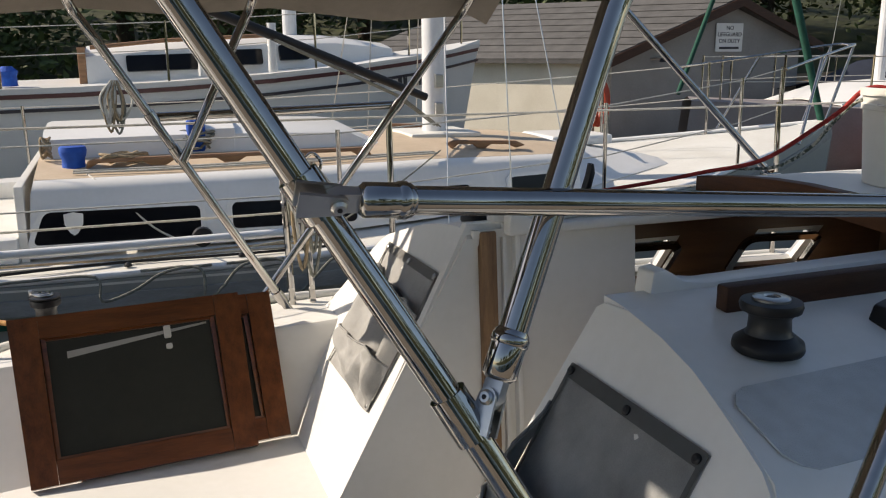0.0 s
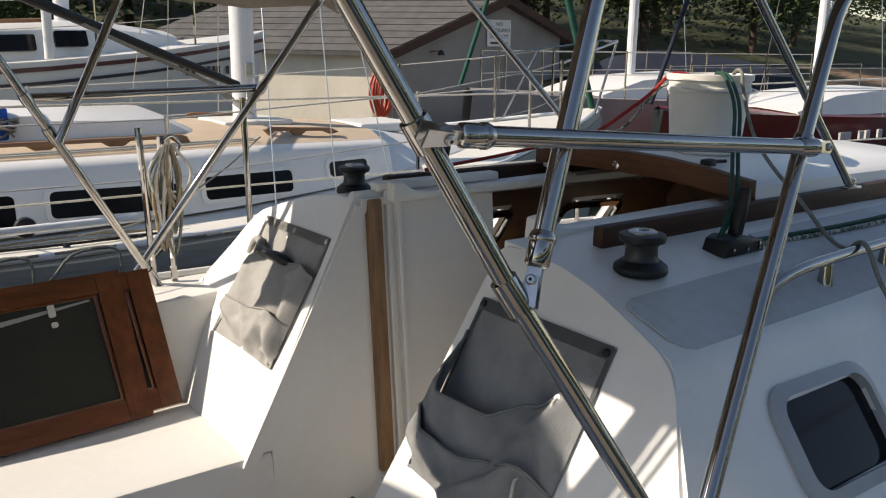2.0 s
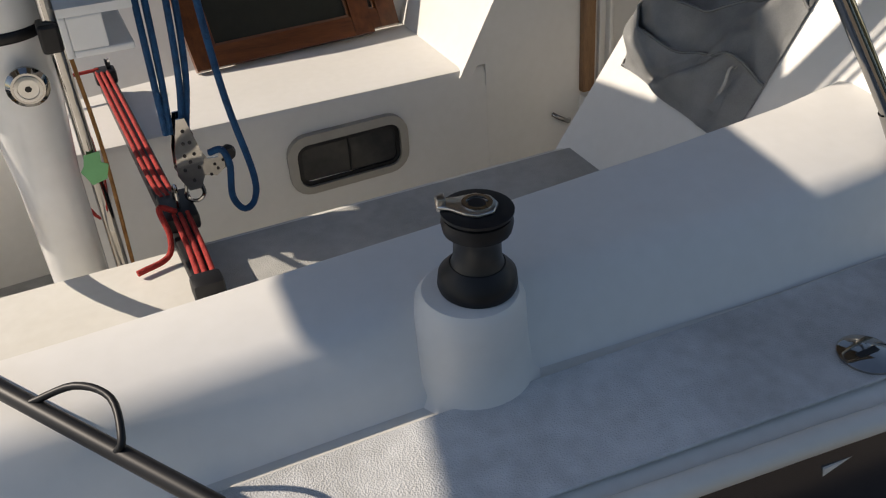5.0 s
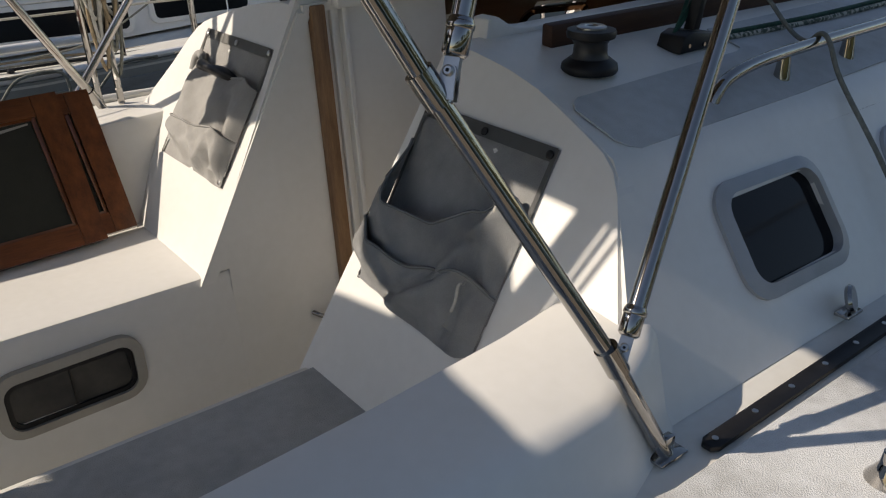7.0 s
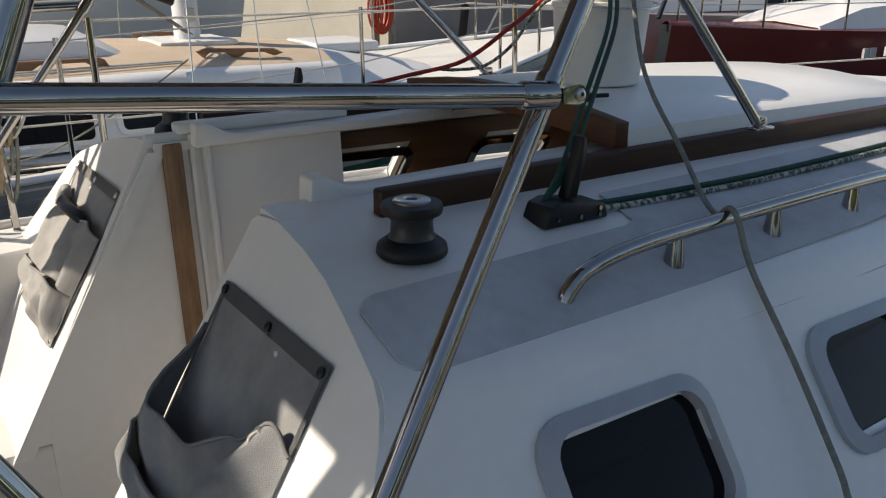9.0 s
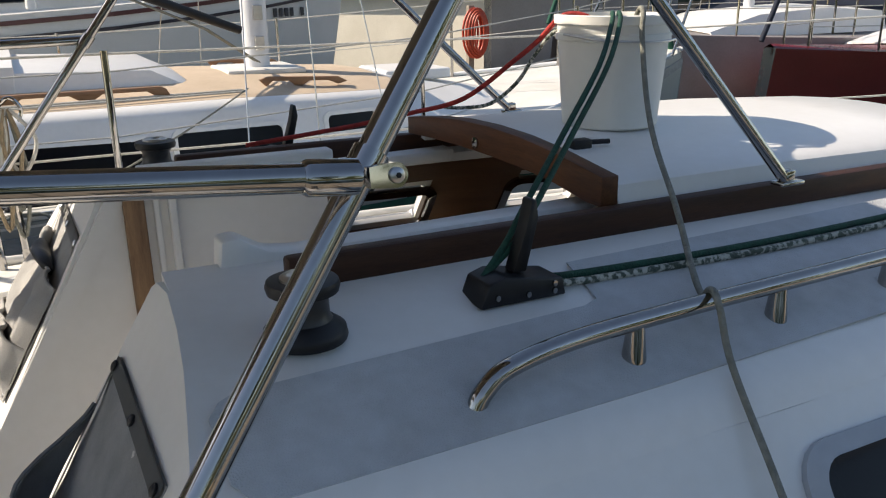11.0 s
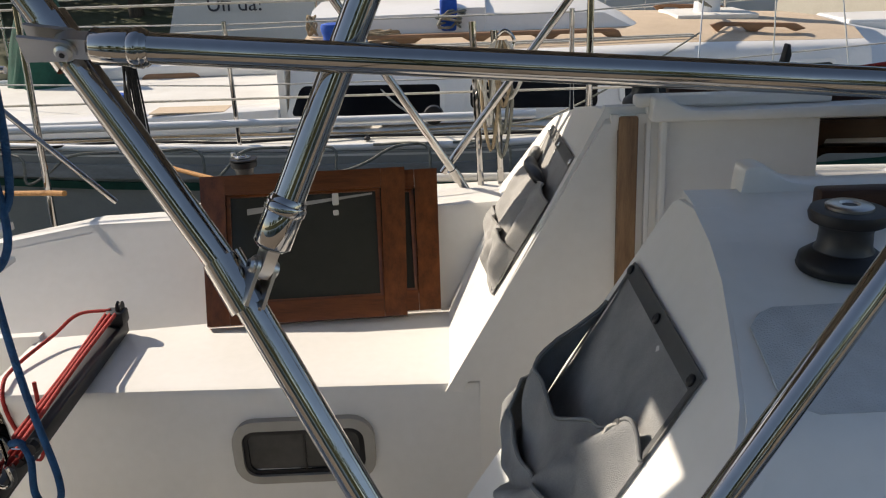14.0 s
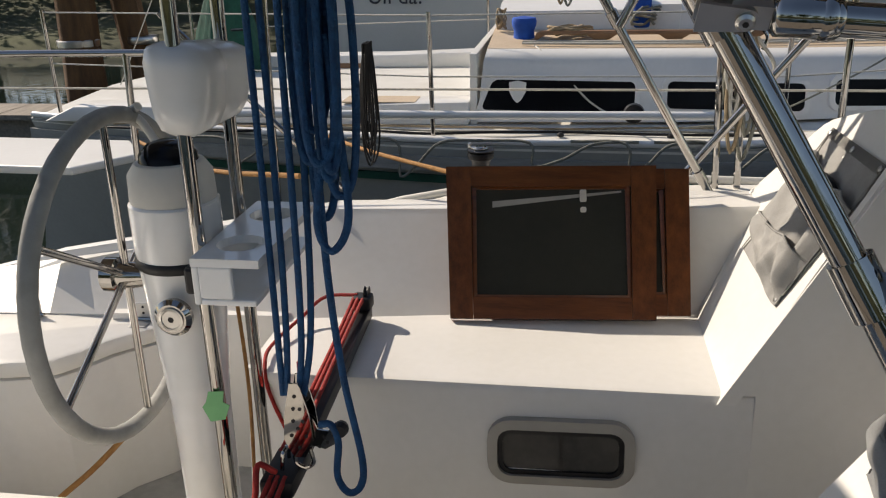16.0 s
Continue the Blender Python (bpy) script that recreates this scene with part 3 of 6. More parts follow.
# small opening window in the port locker front, and one to starboard
m = basis((0.456, mir(1.459), 0.79), (1, 0, 0.02), (0, 0, 1))
part("locker_window_frame", ring_plate(m, rounded(0.345, 0.174, 0.058), rounded(0.296, 0.127, 0.034), -0.01, 0.014, 0.004), PORTFRAME, boat, "beige plastic frame of the locker window", 40)
part("locker_window_rim", ring_plate(m, rounded(0.294, 0.125, 0.033), rounded(0.270, 0.101, 0.022), -0.004, 0.008, 0.002), BLACK, boat, "", 40)
part("locker_window_pane", plate(m, rounded(0.294, 0.125, 0.033), -0.006, 0.002), SCREEN, boat, "dark screened pane")
part("locker_window_bar", plate(m, [(-0.002, -0.06), (0.004, -0.06), (0.004, 0.06), (-0.002, 0.06)], 0.002, 0.006), BLACK, boat)

# wooden board slide with its channel


def on_wall(lo, hi, bevel):
    """A strip on the port companionway wall that follows its lean; y counts out from the wall."""
    bm = B(lo, hi, bevel)
    for v in bm.verts:
        v.co.y = mir(1.46 - 0.09 * (v.co.z - 0.75)) - v.co.y
    return bm


part("slide_strip", on_wall((1.198, -0.004, 0.81), (1.240, 0.022, 1.572), 0.005), TEAKDRY, boat, "weathered teak strip beside the companionway", 40)
part("slide_channel", on_wall((1.258, -0.004, 0.79), (1.270, 0.014, 1.59), 0.003), GEL, boat)
part("slide_channel", on_wall((1.288, -0.004, 0.79), (1.304, 0.022, 1.605), 0.004), GEL, boat)
part("wall_cap", on_wall((1.235, -0.03, 1.588), (1.66, 0.010, 1.612), 0.006), GEL, boat)
part("pad_eye", T([(1.10, 1.913, 0.760), (1.11, 1.893, 0.755), (1.145, 1.893, 0.735), (1.16, 1.913, 0.728)], 0.007, 8), STEEL, boat, "small steel pad eye", 50)

# ---- bimini: stainless frame with taupe canvas ----
bim = empty("bimini", "stainless steel bimini frame with taupe canvas top", "bimini")
R = 0.0125


def bow(pts, r=R, name="frame_tube"):
    part(name, T(pts, r, 16), STEEL, bim, "polished stainless tube", 50)


def ext(a, b, z):
    a, b = Vector(a), Vector(b)
    return tuple(a + (b - a) * ((z - a.z) / (b.z - a.z)))


A0, A1 = (0.948, 0.628, 1.152), (0.543, 0.799, 1.8845)
ALOW, AMID = (0.868, 0.668, 1.318), (0.6558, 0.7774, 1.698)
B0, B1 = (0.6928, 0.776, 1.7408), (0.852, 0.845, 2.1)
D0, D1 = (0.9105, 0.679, 1.3545), (1.266, 0.806, 1.831)
PA0, PA1 = (0.907, 2.748, 1.15), (0.40, 2.539, 2.0)
PB0, PB1 = (0.807, 2.757, 1.25), (1.354, 2.664, 2.0)
PD0, PD1 = (0.58, 2.584, 1.7), (0.778, 2.594, 2.1)
for sa, sb, pa, pb in ((A0, A1, PA0, PA1), (B0, B1, PD0, PD1), (D0, D1, PB0, PB1)):
    s1, p1 = ext(AMID if sa == A0 else sa, sb, 2.12), ext(pa, pb, 2.12)
    mid = [(s1[0] * (1 - k) + p1[0] * k, s1[1] * (1 - k) + p1[1] * k, 2.12 + 0.20 * math.sin(math.pi * k) ** 0.6) for k in (0.08, 0.2, 0.35, 0.5, 0.65, 0.8, 0.92)]
    low = [sa, ALOW, AMID, sb] if sa == A0 else [sa]
    bow(low + smoothpath([ext(sb, ext(AMID, sb, 2.5) if sa == A0 else sa, 2.02), s1] + mid + [p1, ext(pa, pb, 2.02)], 5) + [pa])
bow([(0.585, 0.776, 1.8822), (1.25, 0.777, 1.831)], 0.0113)
bow([(0.52, 2.60, 1.82), (1.22, 2.70, 1.83)])
F0, F1 = (2.247, 1.232, 1.620), (1.788, 1.265, 2.1)
G0, G1 = (2.277, 2.226, 1.620), (1.753, 2.256, 2.1)
bow([F0, ext(F0, F1, 2.2)], 0.0105)
bow([G0, ext(G0, G1, 2.2)], 0.0105)


def sleeve(a, b, z, half=0.022, r=0.0165):
    a, b = Vector(a), Vector(b)
    d = (b - a).normalized()
    p = Vector(ext(a, b, z))
    part("clamp", T([p - d * half, p + d * half], r, 16), STEEL, bim, "polished steel clamp", 50)
    return p, d


def joint(p, q, r=R):
    """An eye end on a tube that leans on a clamp at p, coming from q: two ears on the clamp, a tongue, a screw."""
    p, q = Vector(p), Vector(q)
    d = (q - p).normalized()
    side = d.cross(Vector((1, 0.55, 0.25)).normalized())
    face = d.cross(side).normalized()
    if face.y > 0:
        face = -face
    m = basis(p, d, face.cross(d))
    part("tube_end", T([p + d * 0.034, p + d * 0.038, p + d * 0.074, p + d * 0.077], [r * 0.86, r * 1.20, r * 1.20, r * 1.02], 20), STEEL, bim, "", 50)
    part("end_ring", T([p + d * 0.063, p + d * 0.065, p + d * 0.071, p + d * 0.073], [r * 1.16, r * 1.3, r * 1.3, r * 1.16], 20), STEEL, bim, "", 50)
    ear = [(0.018 + 0.0085 * math.cos(a), 0.0085 * math.sin(a)) for a in (radians(-90 + 180 * k / 8) for k in range(9))] + [(-0.012, 0.011), (-0.012, -0.011)]
    for z in (-0.0085, 0.0055):
        part("ear", plate(m, ear, z, z + 0.003), STEELD, bim, "", 40)
    part("tongue", plate(m, [(0.040, -0.0085), (0.040, 0.0085), (0.018, 0.009), (0.010, 0.005), (0.010, -0.005), (0.018, -0.009)], -0.005, 0.005), STEELD, bim, "", 40)
    part("screw", L([(0.0065, -0.011), (0.0065, 0.0105), (0.0045, 0.0125)], 14, m @ pose(0.018, 0, 0)), STEELD, bim, "", 40)
    part("screw_slot", L([(0.0022, 0.0124), (0.0022, 0.0131)], 6, m @ pose(0.018, 0, 0)), BLACK, bim)


sleeve(ALOW, AMID, 1.698)
joint((0.6728, 0.7674, 1.6958), B1)
sleeve(A0, ALOW, 1.325)
joint((0.882, 0.670, 1.3145), D1)
sleeve(AMID, A1, 1.8845, 0.018)
joint((0.539, 0.776, 1.8857), (1.278, 0.776, 1.8288), 0.0113)
p, d = sleeve(D0, D1, 1.831, 0.014, 0.0155)
part("tube_end", T([(1.205, 0.777, 1.8345), (1.209, 0.777, 1.834), (1.248, 0.777, 1.831)], [0.0118, 0.0142, 0.0142], 20), STEEL, bim, "", 50)
em = basis((1.278, 0.774, 1.8296), (1, 0.02, 0.0), (0, 0.15, 1))
part("eye_end", plate(em, [(0.010 * math.cos(a), 0.010 * math.sin(a)) for a in (radians(-90 + 180 * k / 10) for k in range(11))] + [(-0.022, 0.008), (-0.022, -0.008)], -0.005, 0.005), STEEL, bim, "", 40)
part("screw", L([(0.0062, 0.0045), (0.0062, 0.0075), (0.004, 0.009)], 14, em), STEELD, bim, "", 40)
part("screw_slot", L([(0.0024, 0.0088), (0.0024, 0.0096)], 6, em), BLACK, bim)
sleeve(PA0, PA1, 1.25)
sleeve(PA0, PA1, 1.72)
sleeve(PA0, PA1, 1.82, 0.016)
sleeve(PB0, PB1, 1.83, 0.016)
for a, b in ((A0, A1), (PA0, PA1)):
    foot = Vector(a)
    part("foot_plate", B((-0.03, -0.018, 0), (0.03, 0.018, 0.006), 0.003, Matrix.Translation(foot)), STEEL, bim, "", 40)
    part("foot_lug", B((-0.010, -0.007, 0), (0.010, 0.007, 0.035), 0.003, Matrix.Translation(foot)), STEEL, bim, "", 40)
for a in (F0, G0):
    foot = Vector(a)
    part("foot_plate", B((-0.025, -0.016, -0.004), (0.03, 0.016, 0.004), 0.003, Matrix.Translation(foot)), STEEL, bim, "", 40)
    part("foot_lug", B((-0.012, -0.010, 0), (0.010, 0.010, 0.024), 0.003, Matrix.Translation(foot)), STEEL, bim, "", 40)
for panel in (((-0.025, -0.03), (0.34, 0.015), (0.6, -0.01), (0.86, 0.012), (1.2, -0.012), (1.48, 0.0), (1.54, -0.03)), ((-1.31, 0.0), (-0.9, -0.01), (-0.55, 0.0))):
    rows = []
    for x, dz in panel:
        row = []
        for k in range(13):
            q = k / 12
            row.append((x, 0.82 + 1.895 * q, 2.10 + dz + 0.24 * math.sin(math.pi * q) ** 0.6 + 0.006 * math.sin(7 * x + 9 * q)))
        rows.append(row)
    part("canvas", slab(rows, 0.004), BIMINI, bim, "taupe canvas top", 60)
# unseen flap across the gap, added to shade the starboard sheet bag
rows = [[(x, 1.755 + 0.335 * k / 8 + 0.006 * math.sin(17 * x + k), 2.352 - 0.03 * abs(x + 0.26) + 0.004 * math.sin(9 * x + 3 * k) - 0.10 * (-0.045 + 0.335 * k / 8) ** 2) for k in range(9)] for x in (-0.57, -0.48, -0.37, -0.26, -0.17, -0.08, 0.0)]
part("shade_flap", slab(rows, 0.003), BIMINI, bim, "unseen narrow canvas flap added to shade the sheet bag", 60)



# ---- deck hardware and loose things on the boat ----
def winch(name, x, y, z, k, label, steel_cap=True, wide=1.0):
    """A two-flange sheet winch, k times a common size, and wide times broader."""
    w = empty(name, label, "winch", "black winches", at=(x, y, z))
    w.scale = (wide, wide, 1)
    part("base", L([(0.050 * k, 0), (0.052 * k, 0.006 * k), (0.050 * k, 0.020 * k), (0.036 * k, 0.034 * k)], 32), BLACK, w, "", 40)
    part("drum", L([(0.036 * k, 0.03 * k), (0.031 * k, 0.042 * k), (0.030 * k, 0.066 * k), (0.036 * k, 0.078 * k)], 32), DRUM, w, "worn dark drum", 40)
    part("flange", L([(0.034 * k, 0.076 * k), (0.043 * k, 0.080 * k), (0.045 * k, 0.090 * k), (0.043 * k, 0.098 * k), (0.036 * k, 0.100 * k)], 32), BLACK, w, "", 40)
    part("cap", L([(0.027 * k, 0.1 * k), (0.027 * k, 0.104 * k), (0.023 * k, 0.107 * k), (0.012 * k, 0.107 * k), (0.010 * k, 0.102 * k)], 24), STEEL if steel_cap else STEELD, w, "round steel cap", 40)
    part("socket", L([(0.009 * k, 0.100 * k), (0.009 * k, 0.1045 * k)], 8), BLACK, w)
    return w


winch("winch", 1.312, 1.143, 1.544, 0.80, "black sheet winch with dull steel cap on cabin top", False, 1.3)
winch("winch", 1.312, mir(1.143), 1.544, 0.80, "black sheet winch with dull steel cap on cabin top", False, 1.3)
for y, z in ((0.664, 1.279), (mir(0.664), 1.219)):
    w = winch("winch", 0.19, y, z, 1.0, "large black two-speed winch with steel self-tailing arm on coaming", True, 0.92)
    part("jaw", L([(0.034, 0.1005), (0.045, 0.102), (0.0455, 0.106), (0.034, 0.1075)], 32), BLACK, w, "self-tailing jaw", 40)
    part("feeder_arm", prism([(-0.024, -0.014), (-0.012, -0.025), (0.010, -0.025), (0.024, -0.010), (0.024, 0.010), (0.010, 0.024), (-0.012, 0.026), (-0.030, 0.030), (-0.044, 0.026), (-0.046, 0.016), (-0.034, 0.004)], "z", 0.1078, 0.1125, 0.002), STEELD, w, "steel feeder arm", 40)
    part("arm_lip", prism([(-0.046, 0.016), (-0.036, 0.012), (-0.030, 0.030), (-0.044, 0.027)], "z", 0.104, 0.121, 0.002), STEELD, w, "", 40)
    part("top_ring", L([(0.019, 0.1124), (0.019, 0.1145), (0.0135, 0.1150), (0.0130, 0.1128)], 24), STEEL, w, "", 40)
    part("handle_socket", L([(0.0115, 0.1124), (0.0115, 0.1134)], 8), BLACK, w)

clutch = empty("rope_clutch", "black plastic rope clutch with raised lever on cabin top", "rope clutch", at=(1.552, 1.150, 1.543))
body = prism([(0.0, 0.0), (0.02, 0.045), (0.06, 0.055), (0.215, 0.035), (0.225, 0.0)], "y", -0.034, 0.034, 0.005)
part("body", body, BLACK, clutch, "", 40)
part("lever", prism([(0.10, 0.05), (0.135, 0.05), (0.165, 0.15), (0.158, 0.185), (0.146, 0.185), (0.135, 0.14)], "y", -0.014, 0.014, 0.004), BLACK, clutch, "raised black lever", 40)
for x, z in ((0.04, 0.02), (0.12, 0.016), (0.19, 0.014), (0.19, 0.028)):
    part("screw", T([(x, -0.034, z), (x, -0.038, z)], 0.006, 10), STEEL, clutch)
clutch.scale = (0.62, 0.95, 0.76)
cl2 = copy_thing(clutch, pose(1.552, mir(1.150), 1.543))

rail = empty("grab_rail", "polished stainless grab rail on the cabin top", "grab rail", at=(0, 0, 0))
part("bar", T(smoothpath([(1.457, 0.966, 1.488), (1.470, 0.967, 1.510), (1.505, 0.968, 1.533), (1.60, 0.971, 1.548), (1.77, 0.977, 1.553), (2.05, 0.984, 1.556), (2.30, 0.992, 1.556), (2.40, 0.998, 1.545), (2.43, 1.0, 1.51)], 6), 0.0125, 16), STEEL, rail, "", 60)
for x in (1.70, 1.965, 2.22):
    part("post", L([(0.017, -0.062), (0.0165, -0.05), (0.0135, -0.025), (0.0115, 0.0)], 16, pose(x, 0.976 + 0.03 * (x - 1.7), 1.553)), STEEL, rail, "", 50)

# genoa track along the side deck
track = empty("genoa_track", "black genoa track with bolt holes along the side deck", "track")
trk = prism([(1.0, 0.590), (1.012, 0.583), (2.6, 0.600), (2.6, 0.628), (1.012, 0.613), (1.0, 0.606)], "z", 1.153, 1.163, 0.002)
part("rail", trk, BLACK, track, "", 40)
for k in range(16):
    x = 1.022 + 0.1 * k
    part("bolt", L([(0.005, 0), (0.005, 0.001)], 10, pose(x, 0.599 + 0.0095 * (x - 1.0), 1.163)), STEELD, track)

cap = empty("deck_fill_cap", "round chrome deck filler cap", "filler cap", at=(0.625, 0.450, 1.157))
part("disc", L([(0.036, 0), (0.036, 0.003), (0.032, 0.005)], 28), STEEL, cap, "", 40)
part("key_slot", B((-0.016, -0.004, 0.005), (0.016, 0.004, 0.0065)), BLACK, cap)

# ---- companionway drop boards leaning on the port coaming ----


def drop_board(x0, x1, dy, wt, label, latch):
    e = empty("drop_board", label, "drop board", "companionway drop boards")
    bl, tl = Vector((x0 + 0.008, 2.282 + dy, 0.953)), Vector((x0 - 0.028, 2.515 + dy, 1.314 if latch else 1.298))
    h = (tl - bl).length
    m = basis(bl, (1, 0.07, 0.004), tl - bl)
    w = x1 - x0
    def bar(name, pts, mat):
        part(name, plate(m, pts, 0.0, 0.024), mat, e, "", 30)
    bar("stile", [(0, 0), (wt, 0), (wt - 0.012, h), (-0.02, h)], TEAKV)
    bar("stile", [(w - wt, 0), (w, 0), (w + 0.015, h), (w - wt + 0.008, h)], TEAKV)
    bar("rail", [(wt + 0.001, 0), (w - wt - 0.001, 0), (w - wt, 0.058), (wt - 0.001, 0.058)], TEAK)
    bar("rail", [(wt - 0.010, h - 0.058), (w - wt + 0.006, h - 0.058), (w - wt + 0.007, h), (wt - 0.012, h)], TEAK)
    part("pane", plate(m, [(wt - 0.02, 0.05), (w - wt + 0.02, 0.05), (w - wt + 0.02, h - 0.05), (wt - 0.02, h - 0.05)], 0.010, 0.014), PLEXI, e, "smoky acrylic pane")
    part("bead", ring_plate(m, [(wt - 0.001, 0.056), (w - wt + 0.001, 0.056), (w - wt + 0.003, h - 0.056), (wt - 0.008, h - 0.056)], [(wt + 0.010, 0.066), (w - wt - 0.010, 0.066), (w - wt - 0.010, h - 0.066), (wt + 0.004, h - 0.066)], 0.014, 0.020, 0.003), TEAK, e)
    if latch:
        part("latch", plate(m @ pose(w * 0.66, h - 0.085, 0), rounded(0.018, 0.034, 0.004), 0.014, 0.022), BEIGE, e, "small clear plastic latch")
        part("latch", plate(m @ pose(w * 0.66, h - 0.125, 0), rounded(0.016, 0.014, 0.004), 0.014, 0.022), BEIGE, e)
        # the pane's reflection, painted on as a thin pale strip
        part("reflected_strip", plate(m, [(wt + 0.05, h - 0.118), (w - wt - 0.02, h - 0.075), (w - wt - 0.02, h - 0.070), (wt + 0.05, h - 0.100)], 0.0145, 0.0155), PORTFRAME, e, "pale strip painted as a reflection across the pane")
    return e


drop_board(0.238, 0.785, 0.032, 0.06, "varnished teak drop board with smoky pane, leaning behind another", False)
drop_board(0.142, 0.692, 0.0, 0.062, "varnished teak drop board with smoky acrylic pane, leaning on coaming", True)

# ---- canvas sheet bags on the bulkheads ----


def run_of(knots, u):
    """A value along knots of (u, value), eased between them."""
    for (a, va), (b, vb) in zip(knots, knots[1:]):
        if u <= b:
            k = (u - a) / (b - a)
            return va + (vb - va) * k * k * (3 - 2 * k)
    return knots[-1][1]


def pouch(side, seed, cloth, edging):
    e = empty("sheet_bag", "grey mesh canvas sheet bag with two sagging pockets, snapped to bulkhead" if side == 0 else "sun-faded grey canvas sheet bag with two pockets holding dark gear", "sheet bag", "sheet bags")
    y0, y1 = (1.376, 1.014) if side == 0 else (2.015, 2.405)
    o = Vector((1.1135, y0, 1.466))
    du = Vector((0, y1 - y0, -0.002))
    dv = Vector((-0.188, 0, -0.3245))
    nrm = Vector((-0.865, 0, 0.502))
    rnd = random.Random(seed)
    ph = [rnd.uniform(0, 9) for _ in range(6)]

    def at(u, v, d):
        return o + du * u + dv * v + nrm * d

    def ease(k):
        k = min(1.0, max(0.0, k))
        return k * k * (3 - 2 * k)

    def pocket(name, hem, foot, deep, creases, fold, n):
        """A pocket of cloth sewn at both sides and at the foot, open and slack along its hem."""
        nu, nv = 49, 29
        rows = []
        for j in range(nv):
            q = j / (nv - 1)
            row = []
            for i in range(nu):
                u = i / (nu - 1)
                v = run_of(hem, u) * (1 - q) + run_of(foot, u) * q
                edge = ease(u / 0.07 + 0.08) ** 0.6 * ease((1 - u) / 0.15)
                d = run_of(deep, q) * edge * (1.12 - 0.25 * u) * min(1.0, max(0.12, (v - 0.16) / 0.34))
                slack = edge * (0.35 + 0.65 * math.sin(math.pi * min(1.0, q * 0.9 + 0.08)))
                d += fold * slack * noise.noise(Vector((n * u + 1.4 * q, 1.0 * q + ph[0], ph[1])))
                d += 0.45 * fold * slack * noise.noise(Vector((2.3 * n * u - 2.0 * q, 1.8 * q + ph[2], ph[3])))
                for (ua, qa), (ub, qb), w, amp in creases:
                    run = Vector((ub - ua, qb - qa))
                    rel = Vector((u - ua, q - qa))
                    k = rel.dot(run) / run.length_squared
                    off = (rel - run * min(1.0, max(0.0, k))).length
                    d += amp * edge * math.exp(-(off / w) ** 2)
                row.append(at(u, v, max(d, 0.0) + 0.007))
            rows.append(row)
        part(name, slab(rows, 0.0030, (-1, 0, 0.5)), cloth, e, "", 75)
        part("hem", T([r + nrm * 0.0015 for r in rows[0]], 0.0030, 6), edging, e, "rolled hem", 70)

    panel = [[at(u / 10, v / 10, 0.003 + 0.0016 * math.sin(u * 1.3 + v * 0.9 + ph[0]) + 0.0012 * math.sin(v * 2.1 - u * 0.7)) for u in range(11)] for v in range(11)]
    part("back_panel", slab(panel, 0.003, (-1, 0, 0.5)), cloth, e, "grey mesh back panel", 60)
    # wide folded band along the top, narrow binding down both sides
    for a, b, w in (((0.005, 0.03), (0.995, 0.03), 0.013), ((0.012, 0), (0.012, 1), 0.005), ((0.988, 0), (0.988, 1), 0.005)):
        pts = [at(a[0] + (b[0] - a[0]) * k / 8, a[1] + (b[1] - a[1]) * k / 8, 0.0070) for k in range(9)]
        t = (pts[-1] - pts[0]).normalized().cross(nrm) * w
        bm = bmesh.new()
        loft(bm, [[p - t for p in pts], [p + t for p in pts]])
        bmesh.ops.solidify(bm, geom=bm.faces[:], thickness=0.002)
        part("binding", bm, edging, e, "stitched edge binding")
    if side == 0:
        pocket("upper_pocket", [(0, 0.20), (0.07, 0.44), (0.16, 0.56), (0.50, 0.55), (0.76, 0.40), (0.90, 0.27), (1, 0.34)], [(0, 0.90), (1, 0.97)], [(0, 0.046), (0.5, 0.040), (1, 0.018)],
               [((0.90, 0.0), (0.62, 0.9), 0.05, 0.012), ((0.80, 0.25), (0.95, 0.9), 0.035, -0.020), ((0.14, 0.0), (0.30, 0.7), 0.06, 0.010)], 0.012, 2.4)
        pocket("lower_pocket", [(0, 0.50), (0.05, 0.66), (0.16, 0.77), (0.45, 0.79), (0.70, 0.73), (0.86, 0.68), (1, 0.74)], [(0, 0.99), (0.2, 1.00), (0.55, 1.05), (0.9, 1.07), (1, 1.03)], [(0, 0.050), (0.45, 0.050), (1, 0.010)],
               [((0.84, 0.0), (0.40, 0.95), 0.07, 0.016), ((0.18, 0.05), (0.45, 0.95), 0.05, 0.012), ((0.66, 0.1), (0.28, 0.9), 0.045, -0.016), ((0.88, 0.05), (0.80, 0.95), 0.04, -0.022)], 0.013, 3.0)
    else:
        pocket("upper_pocket", [(0, 0.30), (0.12, 0.25), (0.5, 0.31), (0.85, 0.29), (1, 0.22)], [(0, 0.92), (1, 0.88)], [(0, 0.036), (0.6, 0.034), (1, 0.016)],
               [((0.10, 0.0), (0.45, 0.8), 0.06, 0.012), ((0.20, 0.2), (0.06, 0.9), 0.04, -0.018), ((0.9, 0.1), (0.6, 0.8), 0.08, 0.008)], 0.011, 2.2)
        pocket("lower_pocket", [(0, 0.68), (0.12, 0.64), (0.5, 0.69), (0.9, 0.70), (1, 0.66)], [(0, 1.00), (0.5, 0.97), (1, 0.88)], [(0, 0.042), (0.45, 0.044), (1, 0.008)],
               [((0.12, 0.0), (0.32, 0.9), 0.05, 0.014), ((0.55, 0.0), (0.25, 0.9), 0.05, 0.010), ((0.20, 0.2), (0.08, 0.95), 0.04, -0.018)], 0.014, 3.2)
